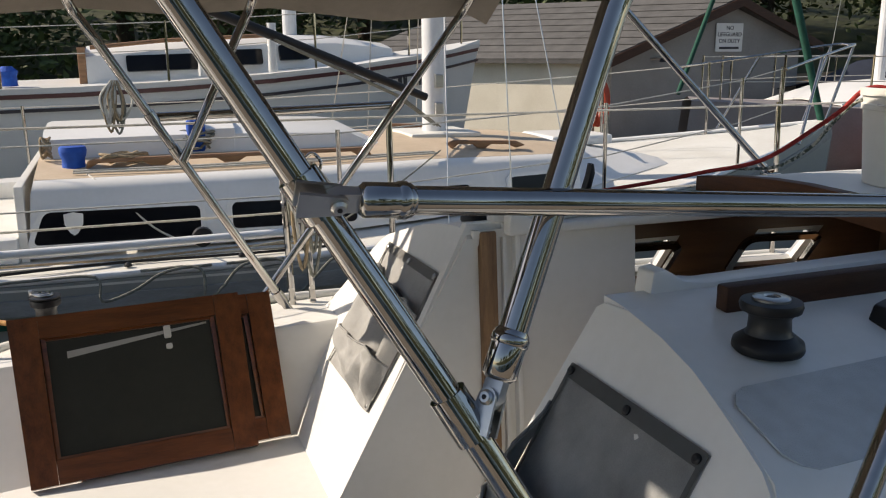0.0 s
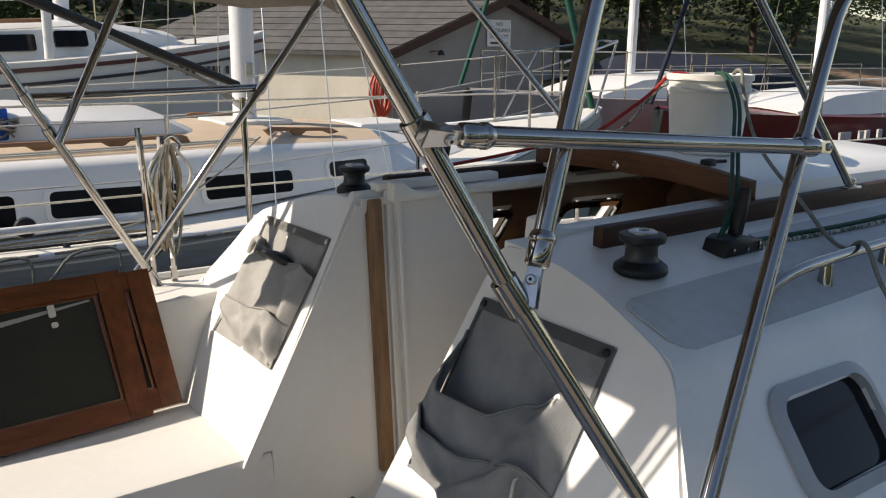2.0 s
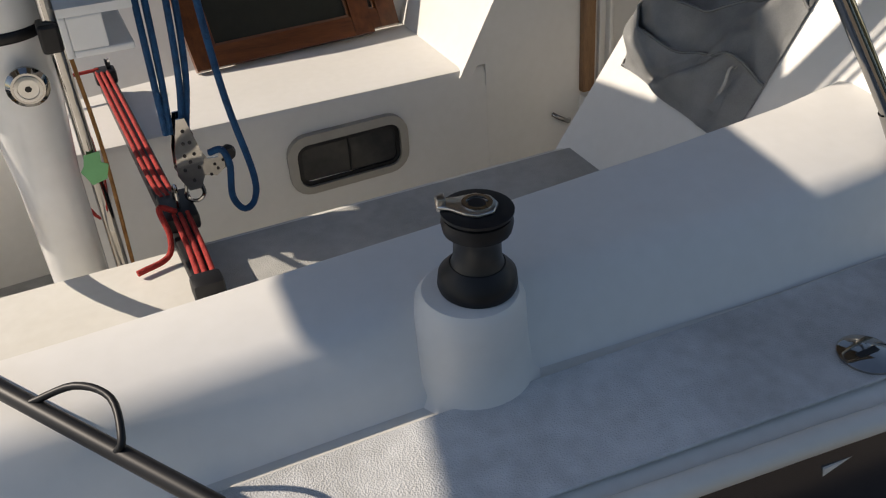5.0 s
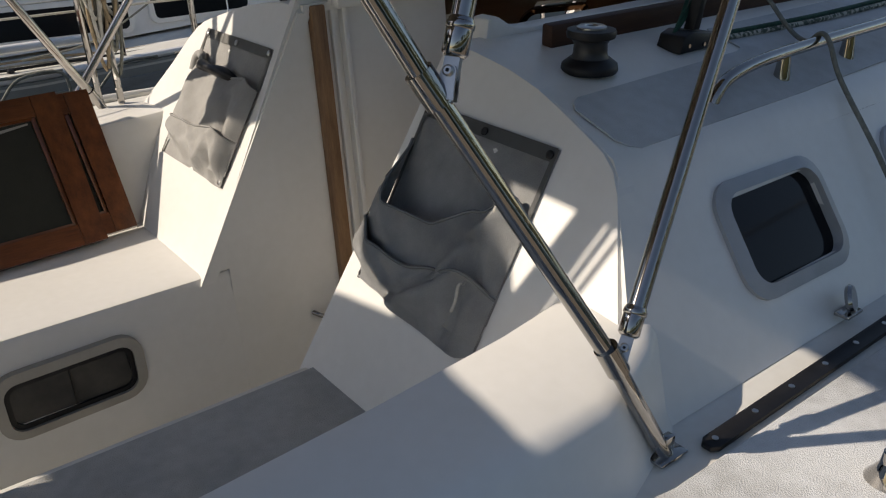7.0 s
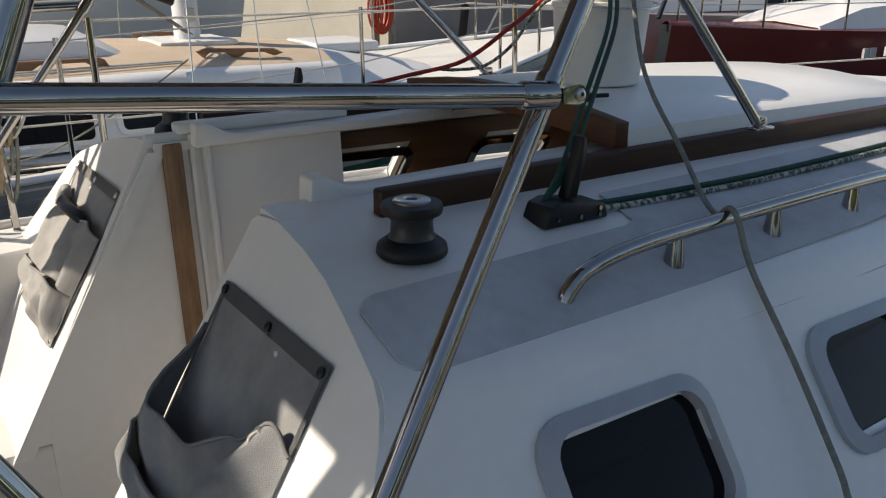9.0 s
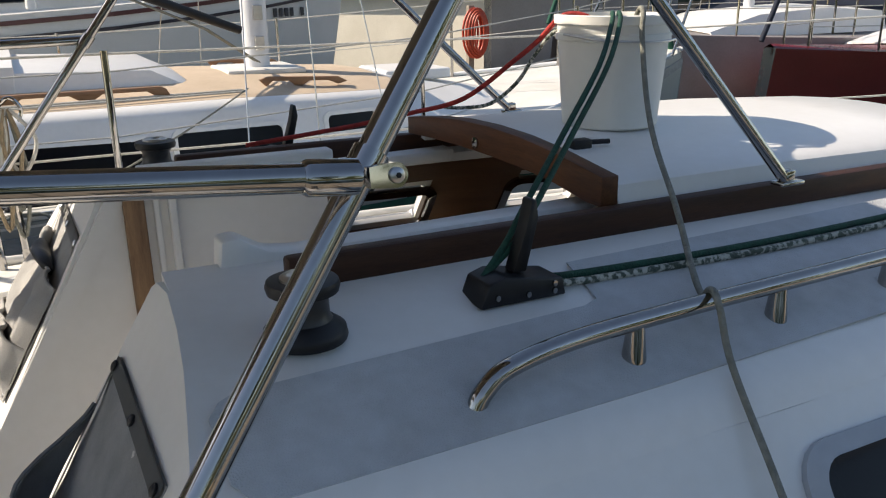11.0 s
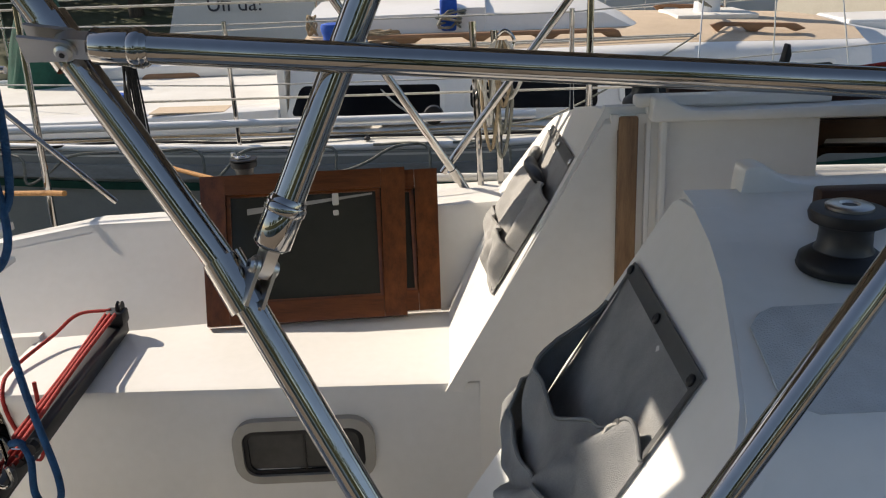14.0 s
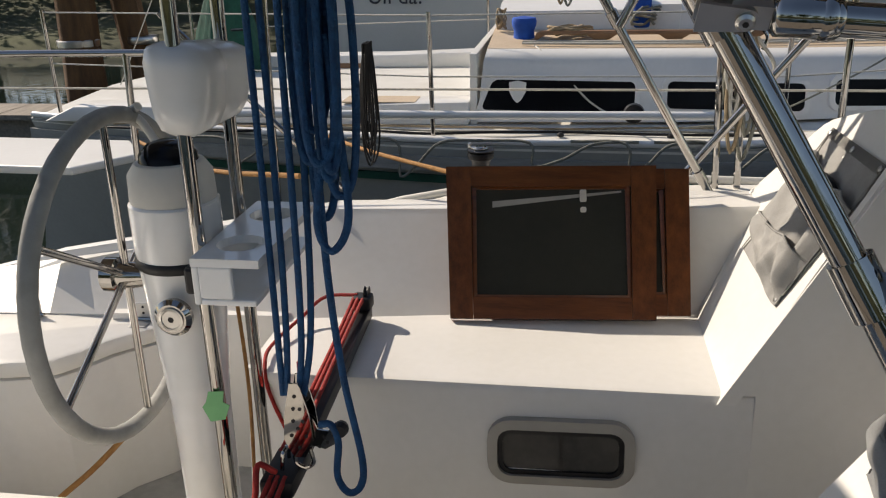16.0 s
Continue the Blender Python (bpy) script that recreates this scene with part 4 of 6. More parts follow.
    for u, v in ((0.03, 0.03), (0.5, 0.035), (0.965, 0.035), (0.03, 0.965)):
        part("snap", L([(0.008, 0), (0.008, 0.003), (0.004, 0.005)], 14, Matrix.Translation(at(u, v, 0.008)) @ nrm.to_track_quat("Z", "Y").to_matrix().to_4x4()), BLACK if side == 0 else STEELD, e, "dark snap fastener")
    for u, v, d in ((0.86, 0.32, 0.034), (0.85, 0.72, 0.040)) if side == 0 else ((0.10, 0.30, 0.020), (0.10, 0.69, 0.024)):
        p = at(u, v, d)
        part("grommet", L([(0.007, 0), (0.007, 0.002), (0.003, 0.002)], 12, Matrix.Translation(p) @ nrm.to_track_quat("Z", "Y").to_matrix().to_4x4()), STEELD, e)
        part("drawstring", T(smoothpath([p, p + nrm * 0.008 + dv * 0.03, p + nrm * 0.004 + dv * 0.10 + du * 0.012, p + nrm * 0.002 + dv * 0.15 + du * 0.005], 4), 0.0028, 6), WHITEROPE, e, "frayed pale drawstring")
    if side:
        lump = []
        for k in range(11):
            q = k / 10
            lump.append([at(0.28 + 0.62 * q + 0.01 * math.sin(3 * a), 0.27 - 0.055 * math.sin(math.pi * q) ** 0.7 * max(0.0, math.cos(a)) * (0.8 + 0.3 * math.sin(9 * q)) + 0.04 * max(0.0, -math.cos(a)), 0.008 + 0.022 * math.sin(math.pi * q) ** 0.5 * (1 + math.sin(a))) for a in (2 * math.pi * i / 14 for i in range(14))])
        bm = bmesh.new()
        vr = loft(bm, lump, True)
        bm.faces.new(vr[0])
        bm.faces.new(vr[-1])
        part("stowed_gear", bm, BLACK, e, "dark gear poking out", 60)
        part("cloth_knot", T(smoothpath([at(0.97, 0.33, 0.01), at(0.96, 0.24, 0.016), at(0.90, 0.20, 0.018), at(0.84, 0.24, 0.016), at(0.86, 0.30, 0.012)], 4), 0.012, 8), edging, e, "gathered cloth corner", 60)


pouch(0, 3, CANVAS, CANVASD)
pouch(1, 8, FADED, FADEDD)

# ---- bucket and lines on the hatch ----
bucket = empty("bucket", "white plastic bucket standing on the sliding hatch", "bucket", at=(2.165, 1.645, 1.676))
part("shell", L([(0.096, 0.0), (0.100, 0.004), (0.114, 0.176), (0.119, 0.178), (0.119, 0.190), (0.115, 0.192), (0.117, 0.208), (0.123, 0.210), (0.124, 0.226), (0.115, 0.228), (0.111, 0.20), (0.094, 0.01)], 48), BUCKETM, bucket, "", 40)
part("bail", T(smoothpath([(-0.124, 0.0, 0.19), (-0.10, -0.09, 0.182), (0.0, -0.136, 0.178), (0.10, -0.09, 0.182), (0.124, 0.0, 0.19)], 5), 0.0025, 8), STEELD, bucket, "wire handle", 60)
for dx, dy in ((0.0, 0.0), (0.016, -0.004)):
    rope("halyard", [(1.575, 1.155, 1.577), (1.62 + dx, 1.170, 1.615), (1.665 + dx, 1.195 + dy, 1.655), (1.80 + dx, 1.295 + dy, 1.735), (1.95 + dx, 1.405 + dy, 1.828), (2.055 + dx, 1.510 + dy, 1.892), (2.095 + dx, 1.560, 1.908), (2.125 + dx, 1.600, 1.895), (2.14 + dx, 1.62, 1.80)], 0.0048, GREENROPE, "dark green halyard led from clutch into the bucket")
rope("halyard", [(1.66, 1.157, 1.562), (1.75, 1.153, top_z(1.153) + 0.009), (2.1, 1.14, top_z(1.14) + 0.010), (2.5, 1.148, top_z(1.148) + 0.010), (2.95, 1.17, top_z(1.17) + 0.008)], 0.006, GREENROPE, "dark green halyard lying along the cabin top")
rope("halyard", [(1.66, 1.137, 1.560), (1.75, 1.133, top_z(1.133) + 0.009), (2.1, 1.119, top_z(1.119) + 0.010), (2.5, 1.127, top_z(1.127) + 0.010), (2.95, 1.15, top_z(1.15) + 0.008)], 0.006, FLECKROPE, "white halyard with dark flecks along the cabin top")
rope("dock_line", [(2.175, 1.63, 1.78), (2.155, 1.560, 1.905), (2.14, 1.523, 1.91), (2.125, 1.505, 1.87), (2.09, 1.44, 1.76), (2.04, 1.35, 1.69), (1.97, 1.21, 1.615), (1.90, 1.09, 1.555), (1.855, 1.02, 1.545), (1.832, 0.985, 1.568), (1.822, 0.965, 1.571), (1.815, 0.945, 1.553), (1.805, 0.905, 1.49), (1.795, 0.798, 1.365), (1.785, 0.700, 1.24), (1.78, 0.645, 1.168), (1.82, 0.55, 1.166)], 0.0052, GREYROPE, "grey line draped from bucket over the grab rail to deck")
rope("red_line", [(2.17, 1.66, 1.84), (2.14, 1.689, 1.893), (2.10, 1.734, 1.899), (2.06, 1.765, 1.848), (2.02, 1.801, 1.803), (1.95, 1.901, 1.715), (1.89, 2.052, 1.668), (1.75, 2.10, 1.64), (1.5, 2.14, 1.61)], 0.0055, REDROPE, "red line looping out of the bucket over the hatch")
rope("pale_line", [(2.18, 1.67, 1.84), (2.15, 1.70, 1.885), (2.10, 1.755, 1.868), (2.075, 1.80, 1.815), (2.06, 1.85, 1.75), (2.03, 1.92, 1.695), (1.99, 1.99, 1.68), (1.96, 2.02, 1.68)], 0.0045, FLECKROPE, "thin flecked line looping out of the bucket")

# ---- steering pedestal ----
ped = empty("steering_pedestal", "white steering pedestal with compass, guard rail and wheel", "pedestal", at=(-0.265, 1.605, 0.47))
part("column", L([(0.105, 0), (0.105, 0.015), (0.075, 0.03), (0.066, 0.06), (0.055, 0.30), (0.058, 0.60), (0.075, 0.84), (0.079, 0.90)], 36), PLASTIC, ped, "white tapered column", 40)
part("band", L([(0.081, 0.900), (0.084, 0.904), (0.084, 0.916), (0.081, 0.92)], 36), BLACK, ped, "black rubber band", 40)
part("compass_base", L([(0.080, 0.92), (0.082, 0.93), (0.082, 1.02), (0.078, 1.024)], 36), PLASTIC, ped, "white compass housing", 40)
part("compass_hood", L([(0.077, 1.024), (0.078, 1.03), (0.076, 1.075), (0.062, 1.095), (0.05, 1.098)], 36), BEIGE, ped, "aged white compass hood", 40)
part("compass_dome", L([(0.055, 1.09), (0.052, 1.11), (0.035, 1.128), (0.012, 1.134)], 28), DARKGLASS, ped, "dark compass dome", 60)
part("knob_face", L([(0.023, 0.0525), (0.023, 0.055), (0.018, 0.056), (0.017, 0.054)], 24, pose(0.02, -0.06, 0.83, 90)), STEELD, ped, "", 40)
part("knob_slot", L([(0.006, 0.0525), (0.006, 0.0545)], 6, pose(0.02, -0.06, 0.83, 90)), BLACK, ped)
part("brake_knob", L([(0.014, 0), (0.014, 0.03), (0.034, 0.032), (0.036, 0.044), (0.028, 0.052), (0.010, 0.052)], 24, pose(0.02, -0.06, 0.83, 90)), STEEL, ped, "chrome brake knob", 40)
for y in (-0.097, 0.098):
    part("guard_tube", T([(0.085, y, 0.0), (0.082, y, 1.42)], 0.0125, 16), STEEL, ped, "polished guard tube", 60)
hous = bmesh.new()
box(hous, (0.026, -0.128, 1.160), (0.138, 0.138, 1.312), 0.034)
bmesh.ops.subdivide_edges(hous, edges=[ed for ed in hous.edges if ed.calc_length() > 0.06], cuts=4, use_grid_fill=True)
for v in hous.verts:
    k = min(1.0, max(0.0, (1.312 - v.co.z) / 0.152))
    v.co.x = 0.085 + (v.co.x - 0.085) * (1 - 0.30 * k * k)
    v.co.y -= 0.045 * max(0.0, v.co.y) / 0.138 * k ** 1.5
    v.co.z -= 0.10 * (v.co.x - 0.02) * (1 - k) + 0.012 * math.sin(9 * v.co.y) * (1 - k)
    if v.co.x > 0.10:
        v.co.x -= 0.016 * math.exp(-((v.co.y - 0.02) / 0.03) ** 2)
part("instrument_box", hous, PLASTIC, ped, "glossy white instrument box", 70)
part("plug", L([(0.012, 0), (0.012, 0.003)], 16, pose(0.12, 0.09, 1.314)), BLACK, ped)


def hole_plate(z0, z1, x0, x1, y0, y1, holes, r):
    """A flat shelf with round holes."""
    bm = bmesh.new()
    def skin(z):
        loops = []
        for cy in holes:
            loops.append([(((x0 + x1) / 2) + r * math.cos(a), cy + r * math.sin(a), z) for a in (2 * math.pi * k / 20 for k in range(20))])
        return loops
    n = len(holes)
    for i, cy in enumerate(holes):
        ya, yb = y0 + (y1 - y0) * i / n, y0 + (y1 - y0) * (i + 1) / n
        outer = []
        for k in range(20):
            a = 2 * math.pi * k / 20
            c, s = math.cos(a), math.sin(a)
            t = min((x1 - x0) / 2 / max(abs(c), 1e-6), (yb - ya) / 2 / max(abs(s), 1e-6))
            outer.append(((x0 + x1) / 2 + c * t, (ya + yb) / 2 + s * t))
        inner = [((x0 + x1) / 2 + r * math.cos(2 * math.pi * k / 20), (ya + yb) / 2 + r * math.sin(2 * math.pi * k / 20)) for k in range(20)]
        rows = [[bm.verts.new((x, y, z)) for x, y in p] for p, z in ((inner, z0), (outer, z0), (outer, z1), (inner, z1))]
        for q in range(4):
            a, c = rows[q], rows[(q + 1) % 4]
            for k in range(20):
                bm.faces.new((a[k], a[(k + 1) % 20], c[(k + 1) % 20], c[k]))
    return bm


part("drink_holder_top", hole_plate(0.955, 0.970, 0.095, 0.215, -0.165, 0.165, (-0.08, 0.08), 0.043), PLASTIC, ped, "white plastic drink holder")
part("drink_holder_back", B((0.095, -0.165, 0.885), (0.107, 0.165, 0.955), 0.003), PLASTIC, ped)
part("drink_holder_shelf", B((0.107, -0.165, 0.885), (0.205, 0.165, 0.897), 0.003), PLASTIC, ped)
for y in (-0.165, 0.153):
    part("drink_holder_end", B((0.107, y, 0.897), (0.165, y + 0.012, 0.955), 0.003), PLASTIC, ped)
part("clamp", B((0.06, -0.125, 0.885), (0.095, -0.075, 0.935), 0.006), BLACK, ped, "black plastic clamp")
wheel = new("wheel")
wheel.parent = ped
wheel.location = (-0.125, 0.012, 0.862)
ring = [(0, 0.308 * math.cos(2 * math.pi * k / 48), 0.308 * math.sin(2 * math.pi * k / 48)) for k in range(49)]
part("rim", tube(bmesh.new(), ring, 0.0165, 12), WHEELM, wheel, "grey leather-wrapped rim", 60)
part("hub", L([(0.022, -0.045), (0.034, -0.04), (0.034, -0.015), (0.026, -0.012), (0.026, 0.015), (0.02, 0.05), (0.02, 0.13)], 24, pose(0, 0, 0, 0, 90, 0)), STEEL, wheel, "", 40)
for k in range(6):
    a = math.pi * k / 3 + math.pi / 2
    part("spoke", T([(0, 0.02 * math.cos(a), 0.02 * math.sin(a)), (0, 0.300 * math.cos(a), 0.300 * math.sin(a))], 0.0075, 10), STEEL, wheel, "", 60)
part("lashing", T(smoothpath([(0.02, 0.10, 0.31), (0.0, 0.11, 0.295), (0.03, 0.10, 0.27), (0.08, 0.08, 0.20), (0.10, 0.06, 0.18)], 5), 0.009, 8), BEIGE, wheel, "", 60)
tag = empty("paper_tag", "torn green plastic tag tied to the guard tube", "tag", at=(-0.18, 1.488, 1.13))
tg = plate(basis((0, 0, 0), (1, 0.15, 0.25), (0, 0.1, 1)), [(-0.018, -0.028), (0.010, -0.030), (0.026, -0.006), (0.016, 0.004), (0.024, 0.024), (-0.004, 0.030), (-0.014, 0.012), (-0.024, 0.004)], -0.001, 0.001)
part("leaf", tg, TAGM, tag)
rope("thin_cord", [(-0.165, 1.60, 1.33), (-0.155, 1.59, 1.1), (-0.16, 1.57, 0.8), (-0.15, 1.55, 0.5)], 0.004, BROWNROPE, "thin brown cord hanging beside the pedestal")

# ---- traveller with mainsheet ----
trav = empty("mainsheet_traveller", "black mainsheet traveller track with red control lines", "traveller")
part("beam", prism([(-0.072, 1.16), (-0.028, 1.16), (-0.066, 2.27), (-0.108, 2.27)], "z", 0.957, 0.992, 0.004), BLACK, trav, "black traveller beam", 40)
part("end_block", B((-0.115, 2.225, 0.99), (-0.06, 2.275, 1.03), 0.008), BLACK, trav, "", 40)
part("end_block", B((-0.085, 1.17, 0.99), (-0.03, 1.215, 1.03), 0.008), BLACK, trav, "", 40)
part("sheave", L([(0.018, -0.006), (0.014, 0), (0.018, 0.006)], 16, pose(-0.075, 2.255, 1.035, 0, 90, 0)), BLACK, trav)
part("car", B((-0.085, 1.42, 0.985), (-0.02, 1.54, 1.02), 0.008), BLACK, trav, "black traveller car", 40)
part("shackle", T(smoothpath([(-0.052, 1.46, 1.02), (-0.050, 1.465, 1.05), (-0.048, 1.48, 1.055), (-0.050, 1.495, 1.05), (-0.052, 1.50, 1.02)], 4), 0.004, 8), STEEL, trav)
for k, dx in enumerate((-0.016, -0.004, 0.010)):
    rope("control_line", [(-0.092 + dx, 2.24, 1.025), (-0.080 + dx, 1.95, 1.012 + 0.006 * k), (-0.066 + dx, 1.62, 1.012), (-0.058 + dx, 1.52, 1.018)], 0.005, REDROPE, "red control line", trav)
    rope("control_line", [(-0.05 + dx, 1.44, 1.018), (-0.048 + dx, 1.33, 1.010), (-0.052 + dx, 1.20, 1.02)], 0.005, REDROPE, "red control line", trav)
rope("control_line", [(-0.10, 2.25, 1.03), (-0.19, 2.25, 1.02), (-0.24, 2.20, 0.985), (-0.28, 2.06, 0.967), (-0.27, 1.97, 0.962), (-0.25, 1.93, 0.90), (-0.20, 1.925, 0.78), (-0.17, 1.92, 0.85), (-0.17, 1.93, 0.99)], 0.005, REDROPE, "red control line", trav)
rope("control_line", [(-0.06, 1.45, 1.02), (-0.09, 1.44, 1.04), (-0.085, 1.40, 1.0), (-0.10, 1.38, 0.967), (-0.16, 1.36, 0.962)], 0.006, REDROPE, "red control line", trav)

sheet = empty("mainsheet", "blue mainsheet tackle with coiled tail hanging over the traveller", "rope")
BX, BY = -0.012, 1.475
for dx, dy, bx in ((-0.030, 0.0, -0.03), (-0.012, 0.01, -0.022), (0.022, -0.01, 0.0), (0.040, 0.005, 0.008)):
    rope("fall", [(BX + bx, BY, 1.17), (BX + 0.3 * bx + 0.7 * dx, BY + 0.5 * dy, 1.30), (BX + dx, BY + dy, 1.55), (BX + dx * 1.1, BY + dy, 2.1), (BX + dx * 1.3, BY + dy, 2.9)], 0.0062, BLUEROPE, "blue rope", sheet)
rnd = random.Random(5)
for k in range(7):
    x0 = BX + 0.055 + 0.008 * k
    zb = 1.50 + rnd.uniform(0, 0.16)
    w = rnd.uniform(0.012, 0.028)
    y0 = BY + rnd.uniform(-0.02, 0.02)
    rope("coil", [(x0 - w * 0.3, y0, 2.9), (x0 - w * 0.5, y0, 2.1), (x0 - w, y0, zb + 0.25), (x0 - w * 0.8, y0 - 0.01, zb + 0.05), (x0, y0 - 0.015, zb), (x0 + w * 0.8, y0, zb + 0.05), (x0 + w, y0 + 0.008, zb + 0.25), (x0 + w * 0.4, y0, 2.1), (x0, y0, 2.9)], 0.0068, BLUEROPE, "blue rope", sheet)
rope("loop", [(BX + 0.075, BY, 1.62), (BX + 0.062, BY - 0.015, 1.50), (BX + 0.085, BY - 0.02, 1.455), (BX + 0.112, BY - 0.01, 1.50), (BX + 0.108, BY, 1.60), (BX + 0.09, BY, 1.80)], 0.0068, BLUEROPE, "blue rope", sheet)
rope("tail", [(BX + 0.064, BY, 1.62), (BX + 0.072, BY - 0.01, 1.40), (BX + 0.088, BY - 0.015, 1.22), (BX + 0.114, BY - 0.02, 1.06), (BX + 0.108, BY - 0.02, 1.00), (BX + 0.084, BY - 0.02, 0.985), (BX + 0.066, BY - 0.02, 1.02), (BX + 0.072, BY - 0.02, 1.09), (BX + 0.061, BY - 0.02, 1.125), (BX + 0.038, BY - 0.012, 1.12)], 0.0068, BLUEROPE, "blue rope", sheet)
blk = empty("mainsheet_block", "steel fiddle block with perforated cheek and cam cleat", "block", at=(BX, BY, 1.03))
mb = basis((0, 0, 0.02), (1, 0, 0), (-0.12, 0, 1))
for d in (-0.020, 0.016):
    part("cheek", plate(mb @ pose(0, 0.07, 0), [(-0.010, 0.085), (0.006, 0.085), (0.022, 0.02), (0.026, -0.03), (0.010, -0.065), (-0.012, -0.065), (-0.028, -0.03), (-0.024, 0.02)], -d - 0.002, -d + 0.002), STEEL, blk, "perforated steel cheek")
for x, y in ((-0.002, 0.06), (-0.006, 0.035), (0.006, 0.035), (-0.008, 0.01), (0.010, 0.01), (-0.013, -0.02), (0.014, -0.02), (0.0, -0.005), (0.0, -0.045)):
    part("hole", L([(0.0035, 0), (0.0035, 0.001)], 10, mb @ pose(x, 0.07 + y, 0.0222)), BLACK, blk)
part("sheave", L([(0.024, -0.012), (0.018, 0), (0.024, 0.012)], 20, mb @ pose(0, 0.05, 0)), BLACK, blk)
part("sheave", L([(0.017, -0.012), (0.012, 0), (0.017, 0.012)], 20, mb @ pose(0, 0.115, 0)), BLACK, blk)
part("cleat_arm", plate(mb @ pose(0.045, 0.05, 0), [(-0.03, -0.022), (0.0, -0.030), (0.028, -0.012), (0.036, 0.018), (0.022, 0.026), (0.008, 0.008), (-0.012, 0.010), (-0.02, 0.030), (-0.03, 0.028)], 0.010, 0.014), STEEL, blk, "perforated cam cleat arm")
for x, y in ((0.02, 0.035), (0.035, 0.025), (0.05, 0.035), (0.062, 0.05), (0.045, 0.045)):
    part("hole", L([(0.003, 0), (0.003, 0.001)], 10, mb @ pose(x, y, 0.0142)), BLACK, blk)
part("cam", L([(0.012, -0.01), (0.015, 0), (0.012, 0.012)], 14, mb @ pose(0.075, 0.062, 0.01)), BLACK, blk)
part("shackle", T(smoothpath([(-0.014, 0, 0.03), (-0.018, 0, 0.0), (0.0, 0, -0.012), (0.016, 0, 0.0), (0.012, 0, 0.03)], 4), 0.004, 8), STEEL, blk)

# ---- starboard lifeline gate ----
gate = empty("lifeline_gate", "steel stanchion with lifeline wire, shackles and wrapped rope", "stanchion", at=(1.135, 0.405, 1.15))
part("post", T([(0, 0, 0), (0, 0, 0.39)], 0.0125, 14), STEEL, gate, "", 60)
part("post_cap", L([(0.014, 0.385), (0.015, 0.40), (0.008, 0.407)], 16), STEEL, gate, "", 50)
part("base", L([(0.032, 0), (0.032, 0.005), (0.016, 0.03), (0.014, 0.05)], 20), STEEL, gate, "", 40)
part("wire", T([(0.0, 0.0, 0.375), (0.9, 0.03, 0.40), (2.0, 0.12, 0.42)], 0.004, 8), WHITEROPE, gate, "white coated wire")
part("rope_wrap", T(smoothpath([(-0.03, -0.03, 0.10), (-0.035, -0.01, 0.25), (-0.02, -0.015, 0.36), (0.01, 0.0, 0.40), (0.05, 0.005, 0.412), (0.09, 0.01, 0.395), (0.13, 0.02, 0.34), (0.17, 0.03, 0.25), (0.21, 0.045, 0.14), (0.25, 0.06, 0.02)], 8), 0.0075, 10), TANROPE, gate, "tan and black laid rope", 60)
rnd = random.Random(2)
for k in range(9):
    c = Vector((-0.035 + rnd.uniform(-0.02, 0.02), -0.01 + rnd.uniform(-0.02, 0.01), 0.385 - 0.026 * k))
    a = rnd.uniform(0, 6)
    ringp = [c + Vector((0.016 * math.cos(t) * math.cos(a), 0.016 * math.cos(t) * math.sin(a), 0.026 * math.sin(t))) for t in (2 * math.pi * q / 16 for q in range(17))]
    part("shackle", T(ringp, 0.0045, 8), STEEL, gate, "", 60)
cleat = empty("deck_block", "small steel deck block on the cabin side foot", "block", at=(1.50, 0.66, 1.165))
part("cheek", L([(0.024, -0.006), (0.028, 0), (0.024, 0.006)], 20, pose(0, 0, 0.03, 70, 0, 20)), STEEL, cleat, "", 40)
part("base", B((-0.025, -0.015, 0), (0.025, 0.015, 0.008), 0.003), STEEL, cleat)

hook = empty("boat_hook", "dark boat hook pole with wire eye lying across coaming and deck", "boat hook")
part("pole", T([(-0.46, 0.93, 1.285), (-0.16, 0.50, 1.262)], 0.010, 12), BLACK, hook, "", 60)
part("pole", T([(-0.16, 0.50, 1.262), (-0.02, 0.30, 1.25)], 0.008, 12), STEELD, hook, "", 60)
part("eye", T(smoothpath([(-0.30, 0.70, 1.28), (-0.255, 0.68, 1.30), (-0.225, 0.645, 1.30), (-0.225, 0.60, 1.285), (-0.235, 0.60, 1.27)], 5), 0.004, 8), BLACK, hook, "", 60)

# raised lid of the aft locker behind the wheel, with its hinges
lid = empty("locker_lid", "white moulded locker lid with two steel hinges behind the wheel", "locker lid")
LIDP = [(-1.6, 2.245), (-0.66, 2.245), (-0.635, 2.215), (-0.66, 2.165), (-0.74, 2.085), (-0.785, 2.01), (-0.83, 1.955), (-0.96, 1.925), (-1.6, 1.885)]
part("lid", prism(LIDP, "z", 0.897, 0.945, 0.012), GEL, lid, "", 40)
part("locker_front", prism([(x, y + 0.008 if y < 2.2 else y - 0.004) for x, y in LIDP], "z", 0.47, 0.890, 0.004), GEL, lid, "white moulded locker front", 40)
for x in (-1.035, -0.705):
    h = new("hinge")
    h.parent = lid
    part("leaf", B((x - 0.024, 2.16, 0.945), (x + 0.024, 2.205, 0.949), 0.002), STEELD, h)
    part("leaf", B((x - 0.020, 2.206, 0.949), (x + 0.020, 2.210, 0.999), 0.002), STEELD, h)
    part("pin", T([(x - 0.026, 2.206, 0.951), (x + 0.026, 2.206, 0.951)], 0.006, 8), STEEL, h)
    for z in (0.969, 0.987):
        part("screw", L([(0.004, 0), (0.003, 0.002)], 8, pose(x, 2.206, z, 90)), BLACK, h)
brown = empty("rope_coil", "coiled orange-brown line on the cockpit floor", "rope")
